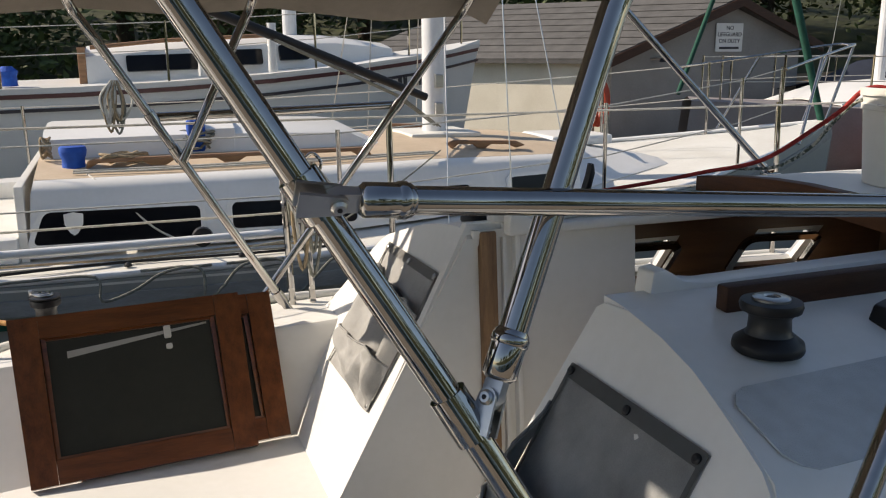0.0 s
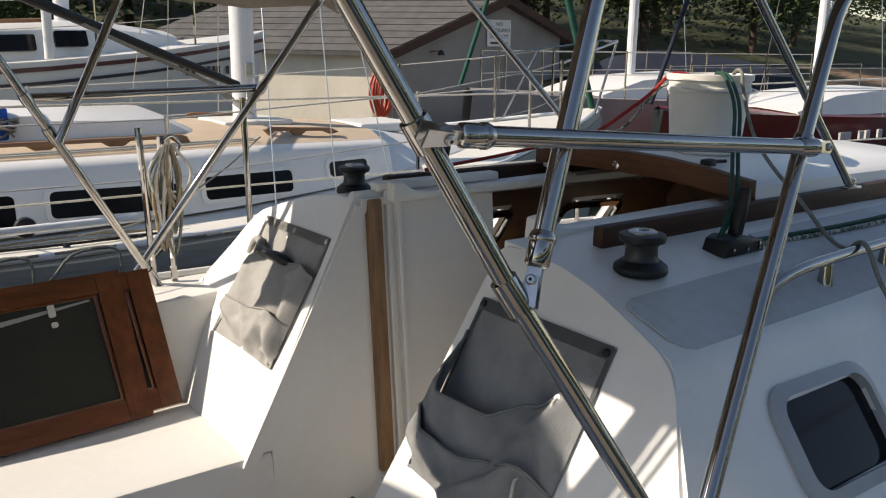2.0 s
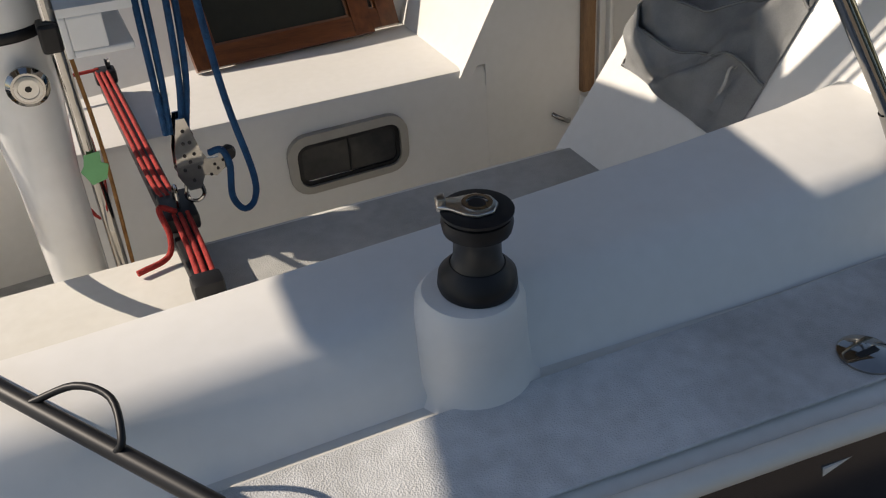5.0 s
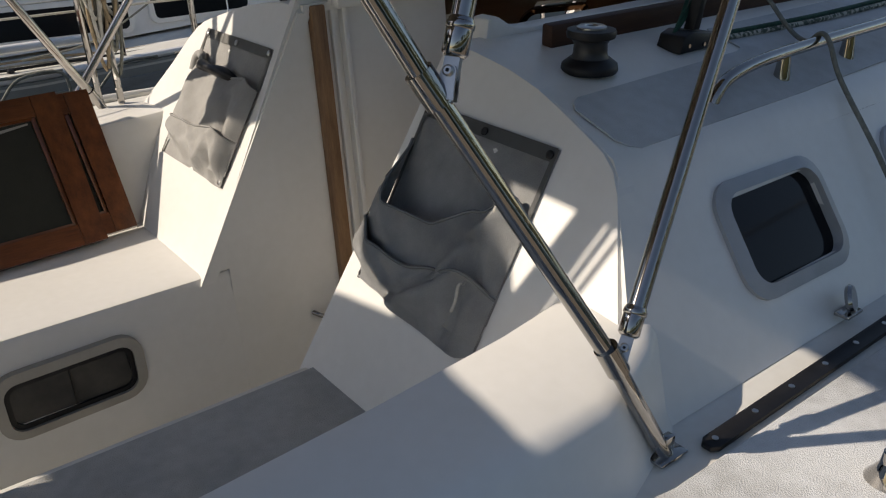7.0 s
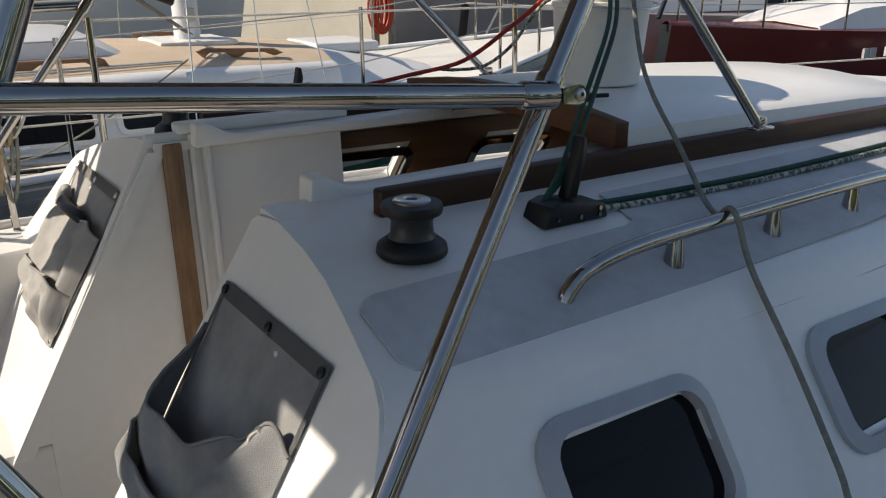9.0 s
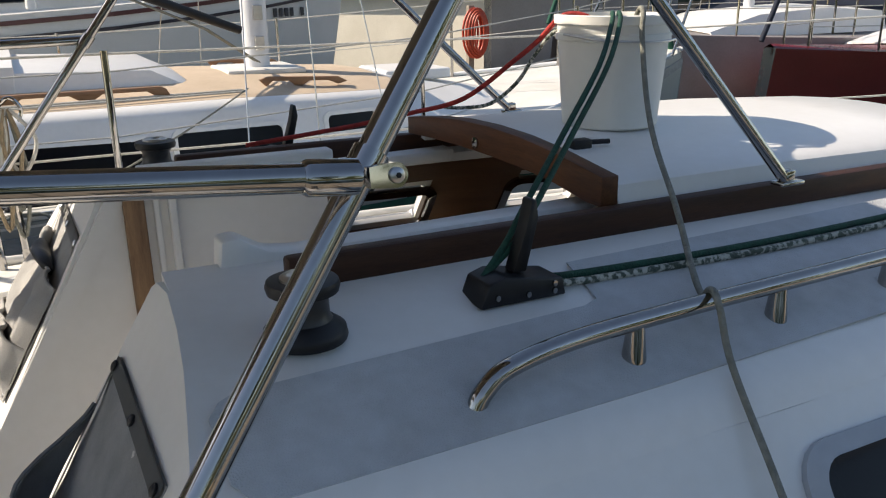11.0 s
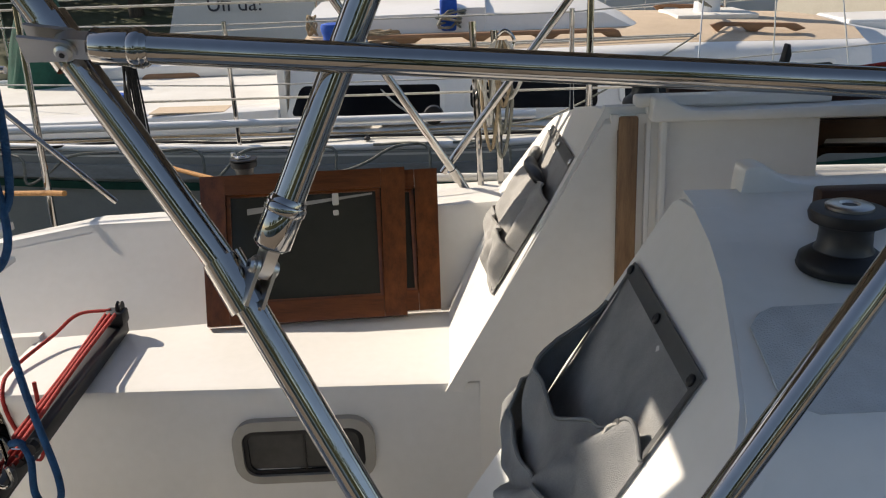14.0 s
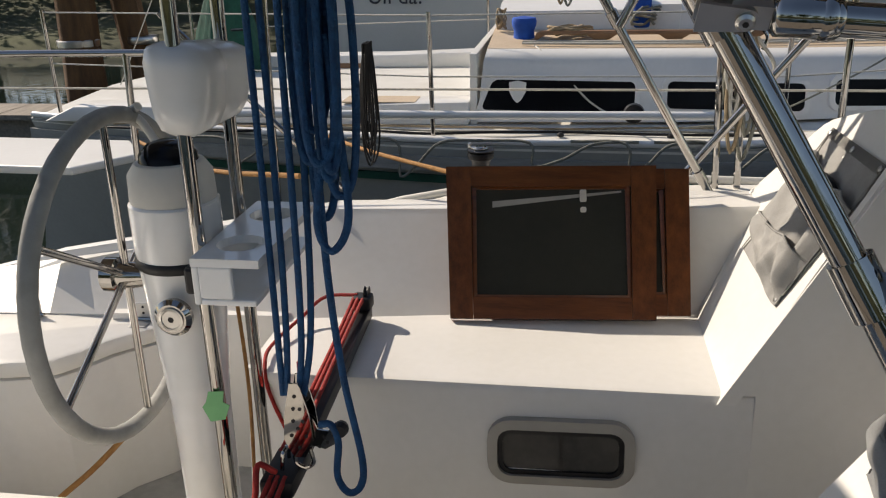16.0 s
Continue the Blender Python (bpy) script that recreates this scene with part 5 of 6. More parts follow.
for k in range(6):
    pts = [Vector((-0.90 + (0.12 - 0.008 * k) * math.cos(a), 1.66 + (0.11 - 0.006 * k) * math.sin(a), 0.485 + 0.016 * k)) for a in (2 * math.pi * q / 20 for q in range(21))]
    part("turn", T(pts, 0.009, 7), BROWNROPE, brown)
rope("steering_line", [(-0.565, 2.12, 0.975), (-0.56, 2.06, 0.90), (-0.61, 1.98, 0.80), (-0.70, 1.88, 0.70), (-0.80, 1.80, 0.62), (-0.86, 1.72, 0.56)], 0.008, BROWNROPE, "tan line led from the wheel to the locker")
# lines hung on the port side
for x0, y0, z0, mt, lb in ((1.0, 2.96, 1.63, TANROPE, "tan and grey lines hung from the port lifeline"), (0.43, 4.62, 1.86, TANROPE, "coiled tan rope hanging from rigging")):
    e = empty("rope_coil", lb, "rope")
    rr = random.Random(7)
    for k in range(9):
        w, ln = rr.uniform(0.012, 0.05), rr.uniform(0.18, 0.40 if y0 < 3 else 0.26)
        dx, dy = rr.uniform(-0.04, 0.04), rr.uniform(-0.02, 0.02)
        pts = [(x0 + dx * 0.3, y0, z0), (x0 + dx - w, y0 + dy, z0 - ln * 0.45), (x0 + dx, y0 + dy, z0 - ln), (x0 + dx + w, y0 + dy, z0 - ln * 0.5), (x0 + dx * 0.3 + 0.01, y0, z0)]
        part("turn", T(smoothpath(pts, 6), 0.006, 6), (mt, GREYROPE, WHITEROPE)[k % 3], e)
post = empty("stanchion", "steel stanchions with lines beside the port bimini leg", "stanchion")
for x, t in ((0.915, 1.69), (0.985, 1.66)):
    part("post", T([(x + 0.02, 2.97, 1.14), (x, 2.98, t)], 0.0115, 10), STEEL, post)
part("hook", T(smoothpath([(0.985, 2.98, 1.63), (1.02, 2.97, 1.66), (1.05, 2.97, 1.63), (1.04, 2.97, 1.59)], 5), 0.006, 8), STEEL, post)


# ---- the neighbouring sailboat, parallel to port ----
nb = empty("sailboat", "white sailboat with tan deck and dark cabin windows, moored alongside", "sailboat")
NC = 5.75


def nb_gun(x):
    return 4.10 + (0.069 * (x - 1.2) ** 2 if x > 1.2 else 0.045 * (x - 1.2) ** 2)


def nb_sheer(x):
    return 0.99 + 0.012 * max(0, x - 0.5) ** 2 + 0.004 * x


NX = (-2.7, -2.0, -1.0, 0.0, 1.0, 2.0, 3.0, 4.0, 5.0, 5.6, 6.1)
for s in (0, 1):
    g = (lambda y: 2 * NC - y) if s else (lambda y: y)
    rows = [[(x, g(min(nb_gun(x), NC)), nb_sheer(x)), (x + 0.03, g(min(nb_gun(x) + 0.01, NC)), nb_sheer(x) - 0.10), (x - 0.05, g(min(nb_gun(x) + 0.08, NC)), 0.5), (x - 0.3, g(min(nb_gun(x) + 0.3, NC)), -0.1)] for x in NX]
    part("hull_side", slab(rows, 0.02, (0, 1 if s else -1, 0)), HULLG, nb, "hull side with shade put into its grey", 40)
    rows = [[(x, g(min(nb_gun(x), NC) - 0.022), nb_sheer(x) - 0.055), (x, g(min(nb_gun(x), NC) - 0.025), nb_sheer(x) - 0.125)] for x in NX]
    part("rub_rail", slab(rows, 0.02, (0, 1 if s else -1, 0)), RUBRAIL, nb, "weathered grey rub rail", 40)
    rows = [[(x, g(min(nb_gun(x) + 0.002, NC)), 0.835), (x + 0.0, g(min(nb_gun(x) + 0.008, NC)), 0.795)] for x in NX]
    part("boot_stripe", slab(rows, 0.01, (0, 1 if s else -1, 0)), GREENCOVER, nb, "dark green stripe")
    part("toe_rail", T([(x, g(min(nb_gun(x), NC) + 0.02), nb_sheer(x) + 0.02) for x in NX], 0.018, 8), PLASTIC, nb, "white toe rail", 50)
rows = [[(x, min(nb_gun(x), NC), nb_sheer(x)), (x, NC, nb_sheer(x) + 0.04), (x, 2 * NC - min(nb_gun(x), NC), nb_sheer(x))] for x in NX]
part("deck", slab(rows, 0.02), GELD, nb, "white deck", 40)


def nb_wall(x):
    return 4.60 + 0.085 * max(0, x - 1.3) ** 2


HX = (-0.08, 0.3, 0.9, 1.5, 2.1, 2.7, 3.2)
for s in (0, 1):
    g = (lambda y: 2 * NC - y) if s else (lambda y: y)
    rows = [[(x + (0.06 if x < 0 else 0), g(nb_wall(x)), nb_sheer(x) + 0.03), (x + (0.09 if x < 0 else 0), g(nb_wall(x) + 0.06), 1.33 - 0.035 * max(0, x - 2.2)), (x + (0.1 if x < 0 else 0), g(nb_wall(x) + 0.10), 1.365 - 0.04 * max(0, x - 2.2)), (x + 0.1 * (x < 0), g(nb_wall(x) + 0.16), 1.378 - 0.04 * max(0, x - 2.2))] for x in HX]
    part("cabin_side", slab(rows, 0.02, (0, 1 if s else -1, 0.3)), GEL, nb, "white cabin side", 40)
    rows = [[(x + 0.1 * (x < 0), g(nb_wall(x) + 0.16), 1.379 - 0.04 * max(0, x - 2.2)), (x + 0.1 * (x < 0), g(5.2), 1.43 - 0.04 * max(0, x - 2.2)), (x + 0.1 * (x < 0), g(NC), 1.45 - 0.04 * max(0, x - 2.2))] for x in HX]
    part("cabin_top", slab(rows, 0.02), TANDECK, nb, "tan nonskid cabin top", 40)
rows = [[(3.2, nb_wall(3.2), nb_sheer(3.2) + 0.03), (3.2, 5.3, 1.385), (3.2, NC, 1.41), (3.2, 2 * NC - 5.3, 1.385), (3.2, 2 * NC - nb_wall(3.2), nb_sheer(3.2) + 0.03)], [(4.15, 5.30, nb_sheer(4.1) + 0.03), (4.2, 5.5, nb_sheer(4.1) + 0.05), (4.2, NC, nb_sheer(4.1) + 0.06), (4.2, 6.0, nb_sheer(4.1) + 0.05), (4.15, 6.2, nb_sheer(4.1) + 0.03)]]
part("cabin_front", slab(rows, 0.02), GEL, nb, "white sloping cabin front", 50)
part("cabin_aft", B((-0.06, 4.62, 1.0), (-0.02, 6.88, 1.37), 0.005), GEL, nb)
for x0, x1, z0, z1 in ((0.06, 0.79, 1.075, 1.232), (0.95, 1.62, 1.088, 1.225), (1.76, 2.34, 1.105, 1.235), (2.62, 2.96, 1.15, 1.245)):
    cx, cz = (x0 + x1) / 2, (z0 + z1) / 2
    sl = 0.17 * max(0, cx - 1.3)
    m = basis((cx, nb_wall(cx) + 0.03 + 0.028 * (cz - 1.15) / 0.15 - 0.012, cz), (1, sl, -0.015), (0, 0.2, 1))
    w, h = x1 - x0, z1 - z0
    shear = 0.06 if x0 < 0.1 else 0.0
    out = [(x - shear * (0.5 - y / h) * (1 if x < 0 else 0.0), y) for x, y in rounded(w, h, 0.03)]
    out2 = [(x - shear * (0.5 - y / h) * (1 if x < 0 else 0.0), y) for x, y in rounded(w + 0.05, h + 0.045, 0.045)]
    win = new("window")
    win.parent = nb
    part("window_frame", ring_plate(m, out2, out, -0.03, 0.008, 0.004), GEL, win, "raised white window surround", 40)
    part("pane", plate(m, out, -0.02, 0.001), DARKGLASS, win, "dark smoked pane")
    if x0 < 0.1:
        part("shield_sticker", plate(m @ pose(-w / 2 + 0.13, 0.015, 0), [(-0.045, 0.05), (0, 0.06), (0.045, 0.05), (0.042, 0.0), (0.02, -0.04), (0, -0.055), (-0.02, -0.04), (-0.042, 0.0)], 0.002, 0.004), SIGNW, win, "white shield-shaped sticker")
# sea hood and sliding hatch
rows = [[(x, y, z) for y, z in ((5.22, 1.42), (5.24, 1.53 + d), (5.34, 1.56 + d), (NC, 1.58 + d), (6.16, 1.56 + d), (6.26, 1.53 + d), (6.28, 1.42))] for x, d in ((0.05, 0), (0.9, 0.005), (0.905, 0.03), (1.05, 0.03), (1.055, 0.0), (1.75, -0.02), (1.95, -0.12))]
part("sea_hood", slab(rows, 0.02), GEL, nb, "white moulded hatch hood", 30)
part("hood_end", B((0.05, 5.24, 1.42), (0.08, 6.26, 1.54)), TEAKNB, nb, "teak hatch end")
part("mast_step", B((2.25, 5.5, 1.42), (2.75, 6.0, 1.455), 0.01), GELD, nb)
part("mast", L([(0.082, 0.0), (0.082, 9.0)], 24, pose(2.50, NC, 1.45)), ALLOY, nb, "white painted mast", 60)
for z in (1.56, 1.75):
    part("mast_fitting", B((2.47, NC - 0.115, z), (2.53, NC - 0.075, z + 0.09), 0.006), STEELD, nb)
for s in (0, 1):
    g = (lambda y: 2 * NC - y) if s else (lambda y: y)
    rail2 = empty("teak_grab_rail", "scalloped teak grab rail along the cabin top", "grab rail", "teak grab rails")
    poly = [(0.30, 1.452), (1.75, 1.452), (1.78, 1.44), (1.80, 1.405)]
    for k in range(4):
        a = 1.66 - 0.38 * k
        poly += [(a + 0.06, 1.405), (a + 0.02, 1.43), (a - 0.20, 1.43), (a - 0.24, 1.405)]
    poly += [(0.26, 1.405), (0.27, 1.44)]
    part("bar", prism(poly, "y", *sorted((g(4.92), g(4.95))), 0.004), TEAKNB, rail2, "", 40)
    rail2 = empty("teak_grab_rail", "short teak grab rail beside the mast", "grab rail", "teak grab rails")
    part("bar", prism([(2.32, 1.44), (2.38, 1.455), (2.80, 1.435), (2.86, 1.405), (2.80, 1.39), (2.74, 1.415), (2.62, 1.42), (2.58, 1.395), (2.53, 1.40), (2.50, 1.425), (2.40, 1.43), (2.36, 1.40)], "y", *sorted((g(5.05), g(5.08))), 0.004), TEAKNB, rail2, "", 40)
part("deck_hatch", B((3.3, 5.5, 1.33), (3.8, 6.0, 1.40), 0.02), GEL, nb)
# cockpit aft
part("cockpit_coaming", prism([(-2.5, 1.0), (-0.06, 1.0), (-0.06, 1.13), (-0.9, 1.10), (-2.3, 1.09)], "y", 4.58, 4.80, 0.02), GEL, nb, "white cockpit coaming", 40)
part("cockpit_coaming", prism([(-2.5, 1.0), (-0.06, 1.0), (-0.06, 1.13), (-0.9, 1.10), (-2.3, 1.09)], "y", 6.70, 6.92, 0.02), GEL, nb, "white cockpit coaming", 40)
part("cockpit_side", B((-2.5, 6.70, 0.70), (-0.06, 6.74, 1.0), 0.005), GEL, nb, "white inner side of the cockpit")
pm = basis((-1.28, 6.70, 0.94), (1, 0, 0), (0, 0, 1))
part("pocket_frame", ring_plate(pm, rounded(0.47, 0.19, 0.07), rounded(0.36, 0.10, 0.04), -0.004, 0.014, 0.004), TEAKNB, nb, "oval teak frame of a coaming pocket", 40)
part("pocket_back", plate(pm, rounded(0.36, 0.10, 0.04), 0.002, 0.005), TEAKNB, nb)
part("coaming_pad", B((-0.75, 4.60, 1.115), (-0.35, 4.78, 1.122)), TANDECK, nb)


def cover(x, y, z, k=1.0):
    w = empty("winch_cover", "bright blue canvas cover drawn over a winch", "winch cover", "blue winch covers", at=(x, y, z))
    part("cloth", L([(0.062 * k, 0), (0.058 * k, 0.015), (0.056 * k, 0.05 * k), (0.066 * k, 0.075 * k), (0.070 * k, 0.10 * k), (0.064 * k, 0.118 * k), (0.03 * k, 0.125 * k)], 18), BLUECOVER, w, "", 50)


cover(0.20, 5.02, 1.395)
cover(-0.95, 4.70, 1.10, 0.95)
cover(-1.55, 6.8, 1.09)
cover(0.25, 6.4, 1.40)
# boom vang tackle, blue bag and rope tail on the hood
part("blue_bag", B((0.80, 5.2, 1.43), (0.90, 5.3, 1.62), 0.02), BLUECOVER, nb, "faded blue tackle bag", 50)


def lifelines(owner, xs, gun, sheer, g, tall=0.62, mat=STEEL):
    tops = []
    for x in xs:
        y, z = g(min(gun(x) + 0.06, NC)), sheer(x)
        part("stanchion", T([(x, y, z), (x - 0.01, y, z + tall)], 0.0115, 10), mat, owner, "", 60)
        tops.append((x, y, z))
    for h in (0.32, tall - 0.015):
        part("lifeline", T([(x, y, z + h) for x, y, z in tops], 0.004, 6), WHITEROPE, owner, "white coated lifeline")


lifelines(nb, (-2.5, -0.20, 1.42, 3.05, 4.4, 5.0), nb_gun, nb_sheer, lambda y: y)
lifelines(nb, (-2.5, -0.20, 1.42, 3.05, 4.4, 5.2), nb_gun, nb_sheer, lambda y: 2 * NC - y)
# bow rail
for dy in (-1, 1):
    part("bow_rail", T(smoothpath([(5.0, NC + dy * 0.62, nb_sheer(5.0) + 0.6), (5.6, NC + dy * 0.35, nb_sheer(5.6) + 0.62), (6.15, NC + dy * 0.12, nb_sheer(6.1) + 0.64), (6.22, NC, nb_sheer(6.1) + 0.64)], 5), 0.012, 10), STEEL, nb, "", 60)
    part("bow_rail_leg", T([(5.3, NC + dy * 0.5, nb_sheer(5.3)), (5.6, NC + dy * 0.35, nb_sheer(5.6) + 0.62)], 0.012, 10), STEEL, nb, "", 60)
    part("bow_rail_leg", T([(5.9, NC + dy * 0.12, nb_sheer(5.9)), (6.15, NC + dy * 0.12, nb_sheer(6.1) + 0.64)], 0.012, 10), STEEL, nb, "", 60)
    part("shroud", T([(2.42, NC + dy * 1.45, 1.05), (2.50, NC + dy * 0.1, 9.0)], 0.004, 6), STEELD, nb)
    part("shroud", T([(2.05, NC + dy * 1.42, 1.05), (2.48, NC + dy * 0.1, 5.2)], 0.004, 6), STEELD, nb)
    part("shroud", T([(2.85, NC + dy * 1.40, 1.05), (2.52, NC + dy * 0.1, 5.2)], 0.004, 6), STEELD, nb)
part("forestay", T([(6.0, NC, 1.40), (2.55, NC, 10.2)], [0.03, 0.055], 10), GREENCOVER, nb, "rolled jib in a dark green cover", 60)
part("backstay", T([(-2.65, NC, 1.0), (2.45, NC, 10.2)], 0.004, 6), STEELD, nb)
# boom with black cover and tackle, and the topping gear
part("whisker_pole", T([(2.33, NC - 0.3, 1.70), (1.1, NC - 0.62, 2.16), (0.6, NC - 0.78, 2.34)], [0.026, 0.03, 0.03], 12), BLACK, nb, "black covered strut sloping to the mast", 60)
for dy in (-0.06, 0.0, 0.06):
    part("tackle_line", T([(2.45, NC - 0.2 + dy, 1.50), (2.1, NC - 0.42 + dy, 1.72), (1.3, NC - 0.62 + dy, 2.06)], 0.005, 6), GREYROPE, nb)
# control lines on the cabin top and hull-side lines
rnd = random.Random(4)
for k, y in enumerate((4.80, 4.845, 4.885)):
    part("deck_line", T(smoothpath([(0.2, y + 0.02, 1.398), (0.8, y - 0.01, 1.40), (1.5, y + 0.015, 1.402), (2.2, y + 0.1, 1.40)], 5), 0.006, 6), WHITEROPE if k != 1 else GREYROPE, nb, "line along the cabin top")
part("piled_rope", T(smoothpath([(0.86 + 0.09 * math.cos(q * 2.3) + 0.03 * math.sin(q * 4), 5.22 + 0.07 * math.sin(q * 1.7), 1.46 + 0.018 * (q % 6)) for q in range(26)], 4), 0.007, 6), GREYROPE, nb, "heap of grey rope over the tackle", 60)
for k, (y, z, r, mat) in enumerate(((4.46, 1.020, 0.006, TANROPE), (4.40, 1.016, 0.005, GREYROPE), (4.36, 1.016, 0.007, CABLEB))):
    part("deck_line", T(smoothpath([(-2.0 + 0.35 * q, y + 0.03 * math.sin(1.7 * q + k), z + 0.004 * math.sin(2.3 * q)) for q in range(14)], 4), r, 6), mat, nb, "line lying along the side deck", 60)
part("piled_rope", T(smoothpath([(0.45 + 0.11 * math.cos(q * 1.9) + 0.03 * math.sin(q * 5), 5.0 + 0.08 * math.sin(q * 2.1), 1.43 + 0.012 * (q % 4)) for q in range(22)], 4), 0.008, 6), TANROPE, nb, "heap of tan rope", 60)
for x0, w, dz in ((-0.35, 0.22, 0.16), (0.28, 0.30, 0.10), (0.72, 0.20, 0.14), (1.1, 0.26, 0.18), (1.9, 0.3, 0.15), (-1.2, 0.25, 0.12)):
    y = 4.07
    part("hanging_line", T(smoothpath([(x0 - 0.25, y + 0.05, 1.03), (x0, y - 0.01, 1.035), (x0 + 0.02, y - 0.03, 1.03 - dz), (x0 + w * 0.5, y - 0.03, 1.0 - dz * 0.4), (x0 + w, y - 0.02, 1.035), (x0 + w + 0.2, y + 0.05, 1.03)], 5), 0.007, 6), GREYROPE, nb, "grey line draped over the gunwale")
part("rail_tube", T([(-1.6, 4.22, 1.13), (0.2, 4.20, 1.135), (1.25, 4.20, 1.14)], 0.02, 10), PLASTIC, nb, "white tube along the side deck", 60)
part("deck_block", L([(0.045, -0.02), (0.05, 0.0), (0.045, 0.02)], 18, pose(0.76, 4.24, 1.14, 90)), BLACK, nb, "round black block", 50)
for x in (0.42, 0.95, 1.30, 1.85):
    part("fairlead", L([(0.018, 0), (0.016, 0.012), (0.006, 0.02)], 12, pose(x, 4.34, 1.005)), BLACK, nb, "small black fairlead", 40)
part("slack_line", T(smoothpath([(0.22, 5.0, 1.40), (0.30, 4.74, 1.372), (0.42, 4.66, 1.27), (0.56, 4.605, 1.13), (0.70, 4.56, 1.055), (0.76, 4.30, 1.10)], 6), 0.0055, 6), WHITEROPE, nb, "slack white line down the cabin side", 60)
part("slack_line", T(smoothpath([(1.0, 4.30, 1.06), (1.35, 4.34, 1.10), (1.8, 4.50, 1.28), (2.2, 4.85, 1.42)], 6), 0.005, 6), GREYROPE, nb, "slack grey line down the cabin side", 60)
part("rope_bundle", T(smoothpath([(0.06 + 0.03 * math.cos(2.1 * q), 5.15 + 0.03 * math.sin(1.3 * q), 1.44 + 0.14 * ((q * 7) % 5) / 5) for q in range(20)], 4), 0.006, 6), TANROPE, nb, "tan rope bundle at the hood's aft end", 60)
rope("mooring_line", [(-0.4, 2.75, 1.22), (-0.95, 3.2, 1.12), (-1.7, 4.1, 1.02)], 0.009, BROWNROPE, "orange-brown mooring line to the neighbouring boat")
rope("mooring_line", [(0.3, 2.72, 1.20), (-0.3, 3.4, 1.14), (-0.7, 4.1, 1.05)], 0.009, BROWNROPE, "orange-brown mooring line to the neighbouring boat")
# black cable coil hanging from the port lifeline
coilb = empty("cable_coil", "black cable coil hanging from the port lifeline", "cable", at=(-0.21, 2.95, 1.50))
for k in range(9):
    w = 0.006 + 0.005 * (k % 4)
    ln = 0.17 + 0.03 * ((k * 7) % 5)
    part("turn", T(smoothpath([(0, 0.01 * k - 0.04, 0.12), (-w, 0.008 * k - 0.03, 0.0), (-w * 1.3, 0.008 * k - 0.03, -ln * 0.7), (0, 0.008 * k - 0.03, -ln), (w * 1.3, 0.008 * k - 0.03, -ln * 0.7), (w, 0.008 * k - 0.03, 0.0), (0.01, 0.01 * k - 0.04, 0.12)], 5), 0.0035, 6), CABLEB, coilb)
# port lifelines of the main boat
pl = empty("lifeline", "white coated lifelines on steel stanchions along the port side", "lifeline")
for x in (-1.9, -0.56, 1.3, 3.0):
    part("stanchion", T([(x, 2.965, 0.95 if x < 0 else 1.13), (x, 3.0, 1.78)], 0.0115, 10), STEEL, pl, "", 60)
for z in (1.46, 1.77):
    part("wire", T([(-1.9, 2.99, z), (1.3, 3.0, z), (3.0, 2.96, z), (5.2, 2.0, z + 0.1)], 0.004, 6), WHITEROPE, pl, "white coated wire")
part("stern_rail", T(smoothpath([(-2.1, 2.70, 1.585), (-1.6, 2.93, 1.585), (-1.06, 2.97, 1.585), (-0.62, 2.97, 1.584)], 5), 0.0125, 12), STEEL, pl, "polished stern rail tube", 60)
part("stern_post", T([(-1.075, 2.95, 0.80), (-1.06, 2.97, 1.585)], 0.0125, 12), STEEL, pl, "", 60)
part("brace", T([(-0.9, 2.93, 1.72), (-0.30, 2.9, 1.14)], 0.010, 10), STEEL, pl, "", 60)

# ---- third boat, beyond ----
far = empty("sailboat", "grey-white sailboat with dark stripes and black windows, moored beyond", "sailboat")
FY = 9.6


def far_gun(x):
    return FY + 0.13 * max(0, x - 1.6) ** 2 + 0.02 * min(0, x - 1.6) ** 2


def far_sheer(x):
    return 1.62 + 0.010 * (x + 1.8) ** 2


FX = (-2.2, -1.2, 0.0, 1.0, 2.0, 3.0, 3.8, 4.5, 5.1)
FC = 11.2
rows = [[(x + 0.12, min(far_gun(x), FC), far_sheer(x)), (x + 0.05, min(far_gun(x) + 0.02, FC), far_sheer(x) - 0.25), (x - 0.12, min(far_gun(x) + 0.10, FC), 0.9), (x - 0.5, min(far_gun(x) + 0.45, FC), -0.1)] for x in FX]
part("hull_side", slab(rows, 0.02, (0, -1, 0)), HULLW, far, "grey-white hull side", 40)
for z0, z1, mt in ((0.055, 0.10, MAROON), (0.20, 0.235, STRIPE)):
    rows = [[(x + 0.10, min(far_gun(x), FC) - 0.012, far_sheer(x) - z0), (x + 0.09, min(far_gun(x), FC) - 0.010, far_sheer(x) - z1)] for x in FX]
    part("stripe", slab(rows, 0.004, (0, -1, 0)), mt, far, "dark sheer stripe")
rows = [[(x - 0.16, min(far_gun(x) + 0.15, FC) - 0.03, 0.62), (x - 0.2, min(far_gun(x) + 0.2, FC) - 0.03, 0.45)] for x in FX]
part("boot_stripe", slab(rows, 0.004, (0, -1, 0)), STRIPE, far, "dark waterline stripe")
rows = [[(x + 0.12, min(far_gun(x), FC), far_sheer(x)), (x + 0.12, FC, far_sheer(x) + 0.05)] for x in FX]
part("deck", slab(rows, 0.02), GEL, far)
part("transom", slab([[(-2.08, far_gun(-2.2), far_sheer(-2.2)), (-2.08, 12.6, far_sheer(-2.2))], [(-2.5, far_gun(-2.2) + 0.3, 0.1), (-2.5, 12.3, 0.1)]], 0.02), HULLW, far)
rows = []
